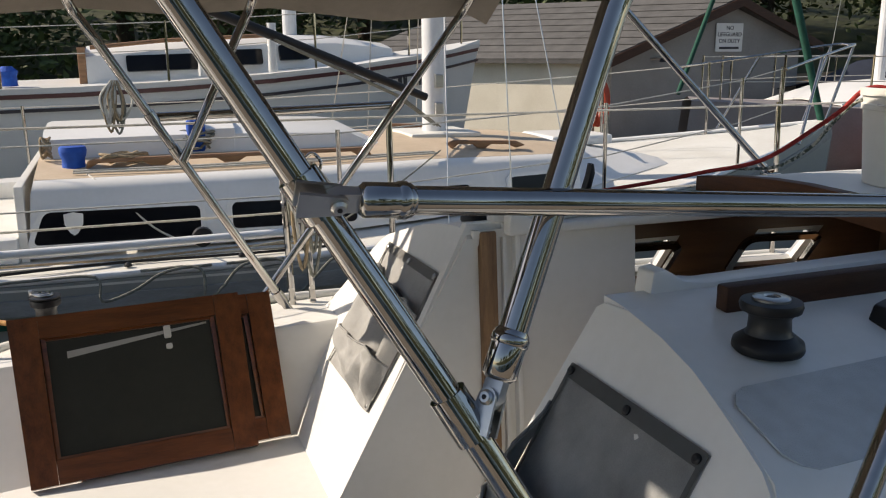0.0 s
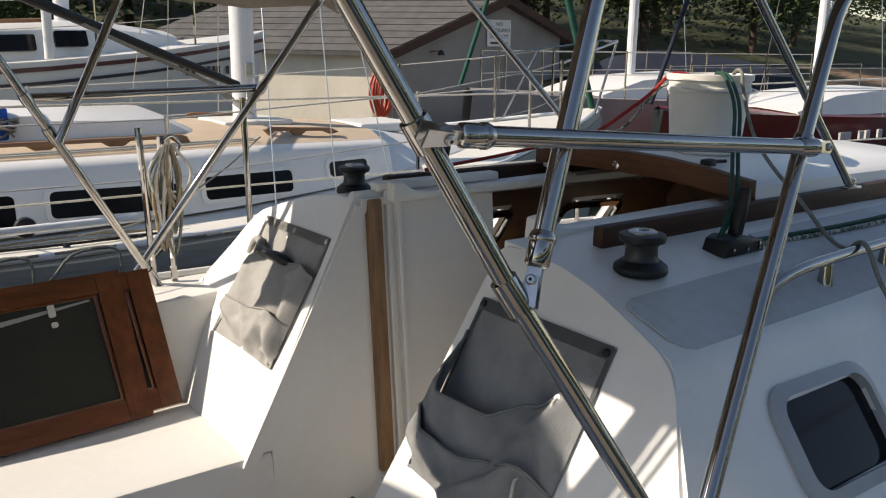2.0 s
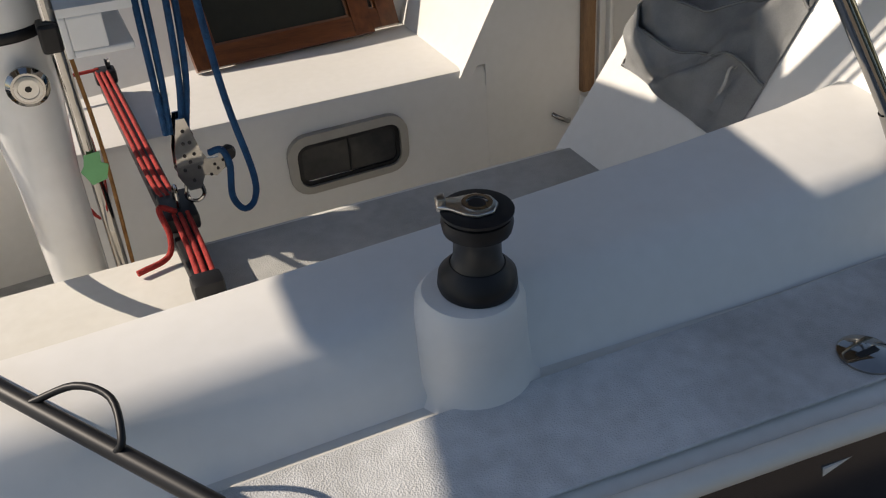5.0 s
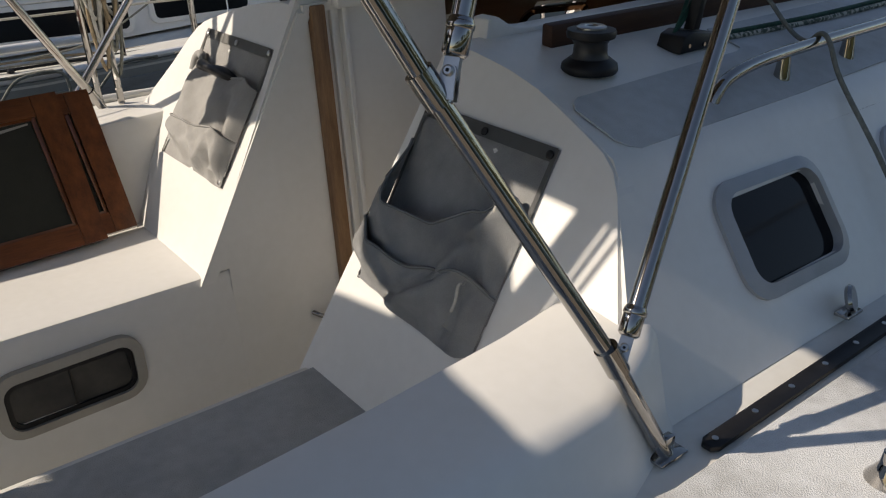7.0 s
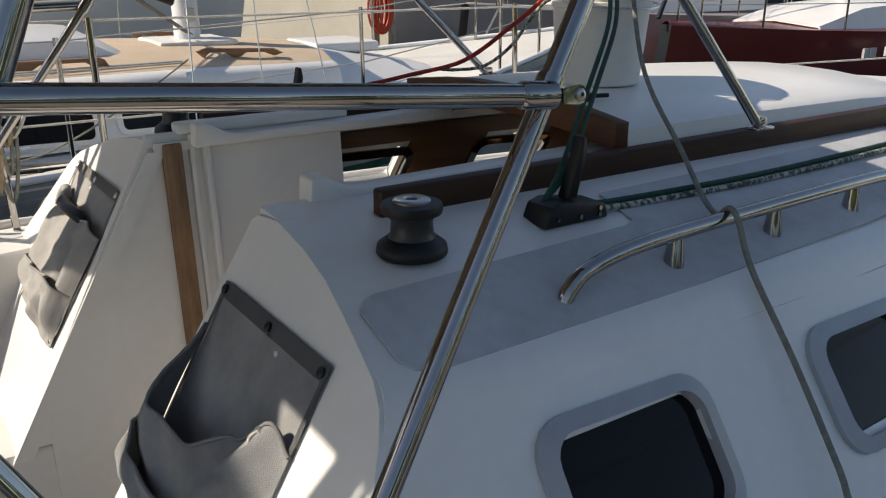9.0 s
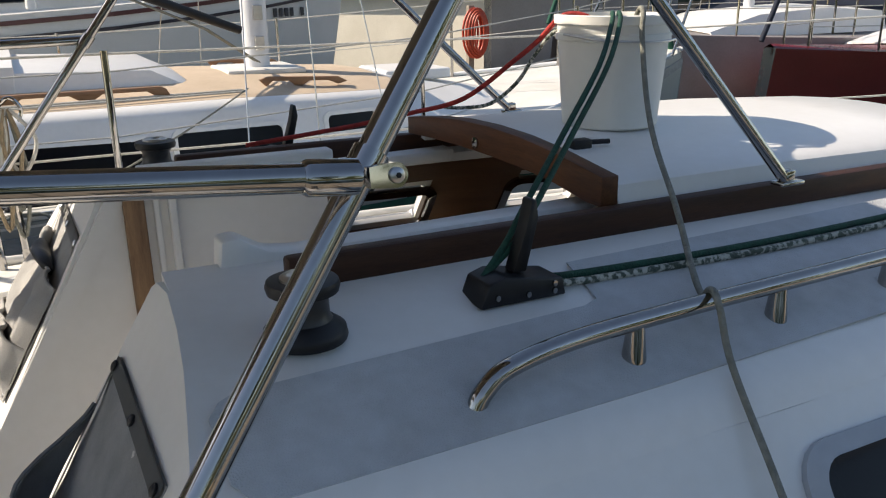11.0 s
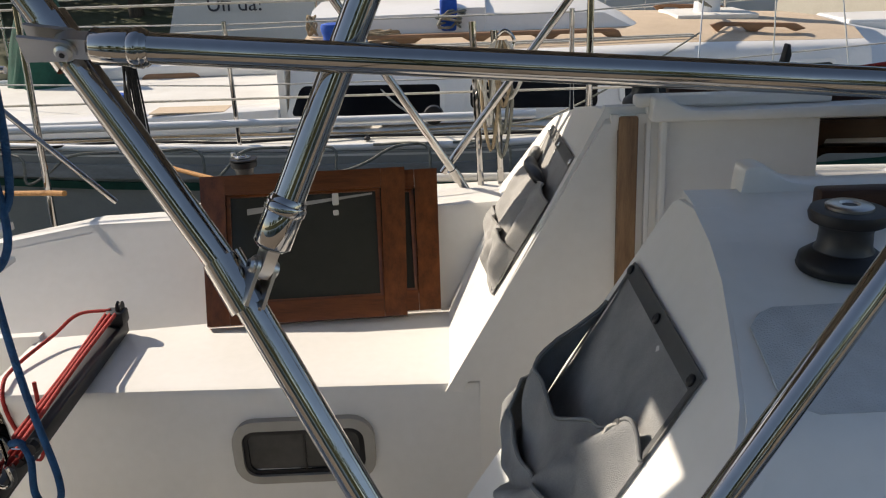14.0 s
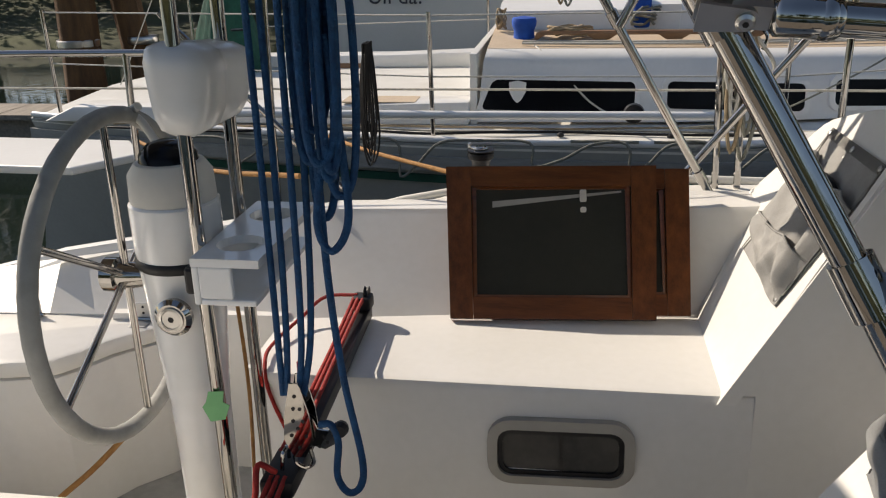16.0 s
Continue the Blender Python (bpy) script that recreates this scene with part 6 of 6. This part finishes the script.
for x, h in ((0.2, 0.36), (1.0, 0.40), (2.2, 0.38), (3.0, 0.30), (3.8, 0.12)):
    y0 = far_gun(x) + 0.42
    rows.append([(x, y0, far_sheer(x)), (x, y0 + 0.08, far_sheer(x) + h * 0.8), (x, y0 + 0.2, far_sheer(x) + h), (x, FC, far_sheer(x) + h + 0.05)])
part("cabin", slab(rows, 0.02, (0, -1, 1)), GEL, far, "white cabin with rounded top", 40)
part("cabin_trim", T([(0.25, far_gun(0.3) + 0.52, far_sheer(0.3) + 0.38), (1.0, far_gun(1) + 0.53, far_sheer(1) + 0.42), (2.2, far_gun(2.2) + 0.53, far_sheer(2.2) + 0.40)], 0.022, 8), TEAKNB, far, "teak handrail", 50)
for x0, x1 in ((0.6, 1.35), (1.42, 2.05), (2.25, 2.6)):
    c = (x0 + x1) / 2
    m = basis((c, far_gun(c) + 0.435, far_sheer(c) + 0.19), (1, 0.15 * max(0, c - 1.6), 0.03), (0, 0.25, 1))
    part("window", plate(m, rounded(x1 - x0, 0.17, 0.02), -0.03, 0.012), DARKGLASS, far, "black cabin window")
part("companion_frame", B((0.12, 10.1, 1.66), (0.2, 10.9, 2.05), 0.01), TEAKNB, far, "orange-brown teak companionway")
for x in (-1.9, -0.6, 1.0, 2.6, 3.9, 4.9):
    part("stanchion", T([(x, min(far_gun(x), FC) + 0.06, far_sheer(x)), (x, min(far_gun(x), FC) + 0.06, far_sheer(x) + 0.62)], 0.014, 8), STEEL, far)
for h in (0.32, 0.6):
    part("lifeline", T([(x, min(far_gun(x), FC) + 0.06, far_sheer(x) + h) for x in (-1.9, -0.6, 1.0, 2.6, 3.9, 4.9)], 0.005, 6), WHITEROPE, far)
part("fender", T([(1.35, 9.62, 1.75), (1.35, 9.60, 2.35)], 0.05, 10), PLASTIC, far, "white post fender", 60)
part("fender", T([(2.1, 9.70, 1.78), (2.1, 9.68, 2.30)], 0.05, 10), PLASTIC, far, "white post fender", 60)
part("winch_cover", L([(0.09, 0), (0.085, 0.1), (0.1, 0.15), (0.05, 0.2)], 16, pose(-0.55, 10.0, 1.66)), BLUECOVER, far, "blue winch cover")
part("mast", L([(0.09, 0), (0.09, 9)], 16, pose(2.6, FC, 2.0)), ALLOY, far)
for k in range(9):
    if k in (2, 7):
        continue
    m = basis((3.72 + 0.085 * k, far_gun(3.72 + 0.085 * k) - 0.004, far_sheer(3.9) - 0.31), (1, 0.26 * (2.12 + 0.085 * k), 0.03), (0, 0, 1))
    part("registration_bar", plate(m, [(-0.03, -0.05), (0.03, -0.05), (0.03, 0.05), (-0.03, 0.05)], 0.0, 0.008), INK, far)


def letters(text, size, m, mat, parent, name="lettering"):
    cu = bpy.data.curves.new(name, "FONT")
    cu.body, cu.size, cu.extrude, cu.align_x, cu.align_y = text, size, 0.002, "CENTER", "CENTER"
    ob = new("tmp_text", cu)
    me = bpy.data.meshes.new_from_object(ob.evaluated_get(bpy.context.evaluated_depsgraph_get()))
    bpy.data.objects.remove(ob)
    me.materials.append(mat)
    t = new(name, me)
    t.parent = parent
    t.matrix_local = m
    return t


letters("Uff da!", 0.24, basis((-1.48, far_gun(-1.48) + 0.030, 1.33), (1, -0.12, 0), (0, 0.08, 1)), STRIPE, far, "boat_name")

# ---- fourth boats to the right: navy cover, maroon hull ----


def simple_boat(name, label, x0, x1, y0, y1, z, hull, cabin, extra=None):
    b = empty(name, label, "sailboat", "boats at the far docks")
    rows = []
    n = 8
    for i in range(n + 1):
        q = i / n
        x = x0 + (x1 - x0) * q
        c = (y0 + y1) / 2
        half = (y1 - y0) / 2 * (1 - max(0, q - 0.35) ** 2 * 2.2) * (0.85 + 0.15 * min(1, q * 3))
        half = max(half, 0.02)
        zz = z + 0.22 * q * q
        rows.append([(x - 0.5, c - half * 0.6, -0.1), (x - 0.1, c - half * 0.95, z * 0.5), (x, c - half, zz), (x, c, zz + 0.05), (x, c + half, zz), (x - 0.1, c + half * 0.95, z * 0.5), (x - 0.5, c + half * 0.6, -0.1)])
    bm = bmesh.new()
    vr = loft(bm, rows)
    for f in bm.faces:
        f.material_index = 1 if abs(f.normal.z) > 0.8 else 0
    ob = part("hull", bm, [hull, GEL], b, "", 35)
    c = (y0 + y1) / 2
    rows = []
    for q, h in ((0.28, 0.25), (0.45, 0.32), (0.62, 0.26), (0.74, 0.06)):
        x = x0 + (x1 - x0) * q
        w = (y1 - y0) * 0.30
        rows.append([(x, c - w, z + 0.08), (x, c - w * 0.9, z + 0.1 + h), (x, c, z + 0.15 + h), (x, c + w * 0.9, z + 0.1 + h), (x, c + w, z + 0.08)])
    part("cabin", slab(rows, 0.02), cabin, b, "", 40)
    part("mast", L([(0.075, 0), (0.07, 9)], 14, pose(x0 + (x1 - x0) * 0.55, c, z + 0.2)), ALLOY, b)
    for q in (0.12, 0.3, 0.5, 0.7, 0.85, 0.95):
        x = x0 + (x1 - x0) * q
        half = max((y1 - y0) / 2 * (1 - max(0, q - 0.35) ** 2 * 2.2) - 0.08, 0.05)
        for d in (-1, 1):
            part("stanchion", T([(x, c + d * half, z + 0.1), (x, c + d * half, z + 0.78)], 0.014, 8), STEEL, b)
    for h in (0.45, 0.76):
        for d in (-1, 1):
            part("lifeline", T([(x0 + (x1 - x0) * q, c + d * max((y1 - y0) / 2 * (1 - max(0, q - 0.35) ** 2 * 2.2) - 0.08, 0.05), z + h) for q in (0.12, 0.3, 0.5, 0.7, 0.85, 0.95)], 0.006, 6), WHITEROPE, b)
    for d in (-1, 1):
        part("shroud", T([(x0 + (x1 - x0) * 0.54, c + d * (y1 - y0) * 0.42, z), (x0 + (x1 - x0) * 0.55, c, z + 8)], 0.006, 6), STEELD, b)
    part("forestay", T([(x1 - 0.15, c, z + 0.3), (x0 + (x1 - x0) * 0.55, c, z + 9)], 0.03, 8), extra or NAVYCOVER, b, "rolled headsail", 60)
    return b


B5X = 8.9
b4 = simple_boat("sailboat", "sailboat with shade-darkened brown-grey hull and steel rails at the far dock", 14.5, 7.3, 8.0, 10.6, 1.15, HULLT, GEL, GREENCOVER)
b5 = simple_boat("sailboat", "maroon-hulled sailboat with white deck at the far dock", B5X + 8.2, B5X, 6.1, 8.6, 0.98, HULLR, GEL)
for k in range(7):
    if k in (2, 5):
        continue
    part("registration_bar", B((B5X + 2.3 + 0.17 * k, 6.11, 0.78), (B5X + 2.41 + 0.17 * k, 6.14, 0.90)), PALEINK, b5)
nc = empty("boat_cover", "dark navy boat cover stretched over a moored boat", "boat cover")
rows = [[(x, 12.2 + dy, z) for dy, z in ((-1.1, 0.9), (-0.9, 1.25 + h * 0.4), (0, 1.35 + h), (0.9, 1.25 + h * 0.4), (1.1, 0.9))] for x, h in ((12.2, 0.1), (13.2, 0.45), (14.6, 0.6), (16.5, 0.5), (18.5, 0.3))]
part("cloth", slab(rows, 0.02), NAVYCOVER, nc, "", 40)
part("hull", B((12.4, 11.2, 0.0), (18.5, 13.2, 0.95), 0.1), HULLW, nc)

# ---- shed on the shore ----
shed = empty("shed", "low block shed with grey shingle roof and a white sign", "shed")
SC = Vector((8.35, 13.0, 0.3))
GD = Vector((1.0, 0.02, 0)).normalized()     # along the gable
SD = Vector((-0.62, 0.80, 0)).normalized()     # along the side wall
GW, SL, EV, RG = 4.3, 5.2, 1.81, 2.80


def spt(a, b, z):
    return SC + GD * a + SD * b + Vector((0, 0, z - SC.z))


def wall_bm(pts, n, t):
    bm = bmesh.new()
    a = [bm.verts.new(p) for p in pts]
    c = [bm.verts.new(p + n * t) for p in pts]
    bm.faces.new(a)
    bm.faces.new(c)
    for k in range(len(a)):
        bm.faces.new((a[k], a[(k + 1) % len(a)], c[(k + 1) % len(a)], c[k]))
    return bm


part("gable_wall", wall_bm([spt(0, 0, 0.1), spt(GW, 0, 0.1), spt(GW, 0, EV + 0.35), spt(GW * 0.60, 0, RG), spt(0, 0, EV)], SD, 0.15), WALLG, shed, "plastered gable wall with shade put into its grey")
part("side_wall", wall_bm([spt(0, 0.0, 0.1) - GD * 0.004, spt(0, SL, 0.1) - GD * 0.004, spt(0, SL, EV) - GD * 0.004, spt(0, 0.0, EV) - GD * 0.004], GD, 0.15), WALLC, shed, "cream side wall with sunlight put into its colour")
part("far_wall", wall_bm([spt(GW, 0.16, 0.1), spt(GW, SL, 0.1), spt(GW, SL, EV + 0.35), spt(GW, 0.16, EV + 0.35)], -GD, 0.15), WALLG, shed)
for a0, z0, a1, z1 in ((-0.25, EV - 0.03, GW * 0.6, RG + 0.06), (GW + 0.25, EV + 0.25, GW * 0.6, RG + 0.06)):
    part("roof", wall_bm([spt(a0, -0.22, z0), spt(a1, -0.22, z1), spt(a1, SL + 0.2, z1), spt(a0, SL + 0.2, z0)], Vector((0, 0, 1)), 0.07), SHINGLE, shed, "grey asphalt shingle roof")
    part("fascia", wall_bm([spt(a0, -0.225, z0 - 0.10), spt(a1, -0.225, z1 - 0.10), spt(a1, -0.225, z1 + 0.06), spt(a0, -0.225, z0 + 0.06)], -SD, 0.03), RUNNER, shed, "dark roof edge board")
# courses of shingles, slightly proud, on the visible slope
for i in range(9):
    q0, q1 = i / 9, (i + 1) / 9
    sl0 = Vector((0, 0, 0.075 + 0.012))
    w = spt(-0.25, 0, EV - 0.03).lerp(spt(GW * 0.6, 0, RG + 0.06), q0)
    w2 = spt(-0.25, 0, EV - 0.03).lerp(spt(GW * 0.6, 0, RG + 0.06), q1)
    part("shingle_course", wall_bm([w - SD * 0.22 + sl0, w2 - SD * 0.22 + Vector((0, 0, 0.073)), w2 + SD * (SL + 0.2) + Vector((0, 0, 0.073)), w + SD * (SL + 0.2) + sl0], Vector((0, 0, -1)), 0.006), SHINGLE, shed)
sign = empty("sign", "white warning sign with dark capital letters on the gable", "sign")
sm = basis(spt(2.58, -0.03, 2.22), GD, (0, 0, 1))
part("panel", plate(sm, rounded(0.60, 0.50, 0.02), 0.0, 0.015), SIGNW, sign)
for k, tx in enumerate(("NO", "LIFEGUARD", "ON DUTY")):
    letters(tx, 0.105, sm @ pose(0, 0.165 - 0.115 * k, 0.018), INK, sign)
part("small_print_bar", plate(sm @ pose(0, -0.185, 0), [(-0.22, -0.02), (0.22, -0.02), (0.22, 0.02), (-0.22, 0.02)], 0.015, 0.019), INK, sign)
lamp = empty("wall_lamp", "small wall lamp on the shed gable", "lamp")
part("arm", T([spt(0.95, 0.0, 1.85), spt(0.95, -0.2, 1.86)], 0.02, 8), STEELD, lamp)
part("hood", L([(0.07, 0), (0.06, 0.05), (0.02, 0.09)], 14, Matrix.Translation(spt(0.95, -0.22, 1.80))), BLACK, lamp)
hose = empty("hose_reel", "coiled red hose hanging on a post by the shed", "hose")
HC = Vector((7.75, 12.2, 1.18))
for k in range(9):
    r = 0.10 + 0.045 * (k % 4)
    pts = [HC + Vector((r * 0.85 * math.cos(a), -0.10 + 0.025 * k, (0.20 + r * 0.75) * math.sin(a))) for a in (2 * math.pi * q / 24 for q in range(25))]
    part("turn", T(pts, 0.020, 8), HOSE, hose)
part("post", B((HC.x - 0.05, HC.y + 0.15, 0.2), (HC.x + 0.05, HC.y + 0.25, 1.6), 0.01), DOCKWOOD, hose, "weathered post")

# docks
for x0, x1, y0, y1, z in ((-12, 20, -2.3, 0.16, 0.40), (-10, 22, 7.6, 8.2, 0.42), (6.2, 24, 11.2, 12.6, 0.55)):
    d = empty("dock", "weathered plank dock beside the boat" if y0 < 0 else "weathered plank dock on the water", "dock", "docks", kind="structure")
    n = int((x1 - x0) / 0.5)
    bm = bmesh.new()
    for k in range(n):
        box(bm, (x0 + 0.5 * k, y0, z - 0.05), (x0 + 0.5 * k + 0.485, y1, z))
    part("planking", bm, DOCKWOOD, d)
    part("beam", B((x0, y0 + 0.1, z - 0.25), (x1, y1 - 0.1, z - 0.05)), DOCKWOOD, d)



def piling(x, y, r, tall, tilt):
    p = empty("piling", "rough brown timber piling standing in the water", "piling", "timber pilings", at=(x, y, 0))
    rings = []
    for k in range(13):
        q = k / 12
        rings.append((r * (1.0 - 0.12 * q) * (1 + 0.05 * math.sin(5 * q + x)), -0.3 + (tall + 0.3) * q))
    bm = L(rings + [(r * 0.6, tall + 0.02)], 20)
    for v in bm.verts:
        a = math.atan2(v.co.y, v.co.x)
        v.co.x += tilt * v.co.z + 0.012 * math.sin(9 * a + 4 * v.co.z)
        v.co.y += 0.012 * math.sin(7 * a)
    part("timber", bm, PILE, p, "", 50)
    part("band", L([(r * 1.0, 0.9), (r * 1.04, 0.91), (r * 1.04, 0.97), (r * 1.0, 0.98)], 20), STEELD, p, "", 40)


piling(-4.86, 9.0, 0.22, 2.6, 0.02)
piling(-4.27, 9.3, 0.17, 2.4, -0.10)

# ---- shore bank and trees ----
bm = bmesh.new()
rows = []
for j in range(30):
    y = 14.0 + 1.6 * j + (8 if j == 29 else 0)
    row = []
    for i in range(60):
        x = -75 + 2.7 * i
        h = -0.3 + 0.55 * min(1, (y - 14) / 2.0) + 0.16 * max(0, y - 18) ** 1.05
        row.append((x, y, h + 0.25 * noise.noise(Vector((x * 0.16, y * 0.2, 0)))))
    rows.append(row)
loft(bm, rows)
for f in bm.faces:
    c = f.calc_center_median()
    f.material_index = 1 if (c.x > 13 and 15 < c.y < 24 and noise.noise(Vector((c.x * 0.2, c.y * 0.25, 3))) > -0.25) else 0
thing("ground", bm, [GRASS, DIRT], "grassy bank with bare earth rising behind the marina", "ground", kind="structure", smooth=60)


def leaf_mesh(seed, n, spread, tall):
    """A crown of many small leaf clumps, uneven and open."""
    rnd = random.Random(seed)
    centres = [Vector((rnd.gauss(0, spread * 0.45), rnd.gauss(0, spread * 0.45), tall * rnd.uniform(0.25, 1.0))) for _ in range(26)]
    verts, faces = [], []
    for k in range(n):
        c = centres[k % len(centres)]
        r = spread * 0.28
        p = c + Vector((rnd.gauss(0, r), rnd.gauss(0, r), rnd.gauss(0, r * 0.75)))
        u = Vector((rnd.gauss(0, 1), rnd.gauss(0, 1), rnd.gauss(0, 0.6))).normalized()
        v = u.orthogonal().normalized()
        s = rnd.uniform(0.10, 0.24)
        i = len(verts)
        verts += [p - u * s, p + v * s * 0.45, p + u * s, p - v * s * 0.45]
        faces.append((i, i + 1, i + 2, i + 3))
    me = bpy.data.meshes.new("crown")
    me.from_pydata([tuple(v) for v in verts], [], faces)
    me.materials.append(LEAF)
    return me


def tree(seed, n):
    rnd = random.Random(seed)
    t = empty("tree", "dark leafy tree standing on the bank", "tree", "trees on the bank")
    trunk = smoothpath([(0, 0, -0.4), (0.1, 0.05, 1.5), (-0.05, 0.1, 3.2), (0.1, 0, 5.2)], 4)
    part("trunk", T(trunk, [0.28 - 0.018 * k for k in range(len(trunk))], 10), BARK, t, "", 60)
    for k in range(6):
        a = rnd.uniform(0, 6.28)
        z = rnd.uniform(1.6, 4.2)
        part("limb", T(smoothpath([(0, 0, z), (math.cos(a) * 0.9, math.sin(a) * 0.9, z + 0.7), (math.cos(a) * 2.0, math.sin(a) * 2.0, z + 1.3)], 3), [0.10, 0.09, 0.08, 0.06, 0.05, 0.04, 0.03], 7), BARK, t, "", 60)
    c = new("crown", leaf_mesh(seed, n, 3.4, 6.0))
    c.parent = t
    c.location = (0, 0, 1.0)
    return t


# near bank on the camera's side, behind the dock: unseen, added to darken reflections
bm = bmesh.new()
rows = []
for j in range(10):
    y = -22.0 - 3.0 * j
    rows.append([(-90 + 6 * i, y, -0.3 + 0.6 * min(1, j) + 0.45 * j + 0.4 * noise.noise(Vector((i * 0.9, j * 0.7, 5)))) for i in range(31)])
loft(bm, rows)
thing("bank", bm, GRASS, "unseen grassy bank added behind the dock to darken reflections", "ground", kind="structure", smooth=60)
protos = [tree(11, 5200), tree(23, 5200)]
# trees at negative y are unseen too, added to darken steel and glass
spots = [(-28, -27), (-18, -29), (-9, -26), (0, -28), (9, -27), (18, -29), (27, -27), (37, -30), (48, -28), (-22, 31), (-15, 27), (-9, 30), (-4, 26), (1, 29), (5.5, 25), (9, 30), (12, 26), (16, 31), (21, 33), (26, 29), (31, 33), (37, 31), (43, 35), (-30, 28), (40, 27), (47, 29), (54, 33), (61, 30), (70, 35), (50, 40), (60, 42), (-38, 32), (-46, 29), (-6, 19.5), (-11, 20.5), (-17, 21), (-2.5, 21.5), (-24, 22), (3, 21.5), (-31, 23), (18, 26), (29, 25), (-2, 34), (7, 36), (14, 37), (24, 39), (34, 41)]
rnd = random.Random(9)
for i, (x, y) in enumerate(spots):
    z = -0.05 + 0.16 * max(0, y - 18) ** 1.05 if y > 0 else 0.3 + 0.15 * (-22 - y)
    k = rnd.uniform(0.85, 1.25)
    m = Matrix.Translation((x, y, z)) @ Matrix.Rotation(rnd.uniform(0, 6.28), 4, "Z")
    k = k * (0.62 if 0 < y < 24 else 1.0)
    if i < 2:
        protos[i].matrix_basis = m
    else:
        t = copy_thing(protos[i % 2], m)
        t.scale = (k, k, k)

# green-covered outboard and small white tender seen past the stern


def fold_cloth(bm, cx, cy):
    """Hanging folds round an upright bundle."""
    for v in bm.verts:
        a = math.atan2(v.co.y - cy, v.co.x - cx)
        k = 1 + 0.10 * math.sin(5 * a + 3 * v.co.z) + 0.06 * math.sin(11 * a - 4 * v.co.z)
        v.co.x, v.co.y = cx + (v.co.x - cx) * k, cy + (v.co.y - cy) * k
    return bm


ob = empty("covered_outboard", "tall bundle under a dark green canvas cover", "covered engine")
part("cloth", fold_cloth(L([(0.24, -0.10), (0.27, 0.15), (0.21, 0.45), (0.13, 0.75), (0.03, 0.92)], 40, pose(-2.16, 6.6, 0.85)), -2.16, 6.6), GREENCOVER, ob, "", 60)
tender = empty("tender", "flat white board projecting over the water near the stern", "tender")
part("board", prism([(-2.6, 3.35), (-1.55, 3.30), (-1.38, 3.55), (-1.55, 3.80), (-2.6, 3.85)], "z", 1.05, 1.085, 0.008), GEL, tender)
part("bracket", B((-2.5, 3.5, 0.0), (-2.4, 3.65, 1.05), 0.01), STEELD, tender)

# unreadable pale lettering on the navy hull
name_bars = empty("hull_lettering", "pale letters along the top of the navy hull", "lettering", at=(0.55, 0.372, 1.0))
for k, (w, h) in enumerate(((0.05, 0.045), (0.03, 0.03), (0.028, 0.03), (0.03, 0.03))):
    part("bar", B((-0.06 + 0.062 * k, -0.002, 0.055), (-0.06 + 0.062 * k + w, 0.0015, 0.055 + h)), GEL, name_bars)
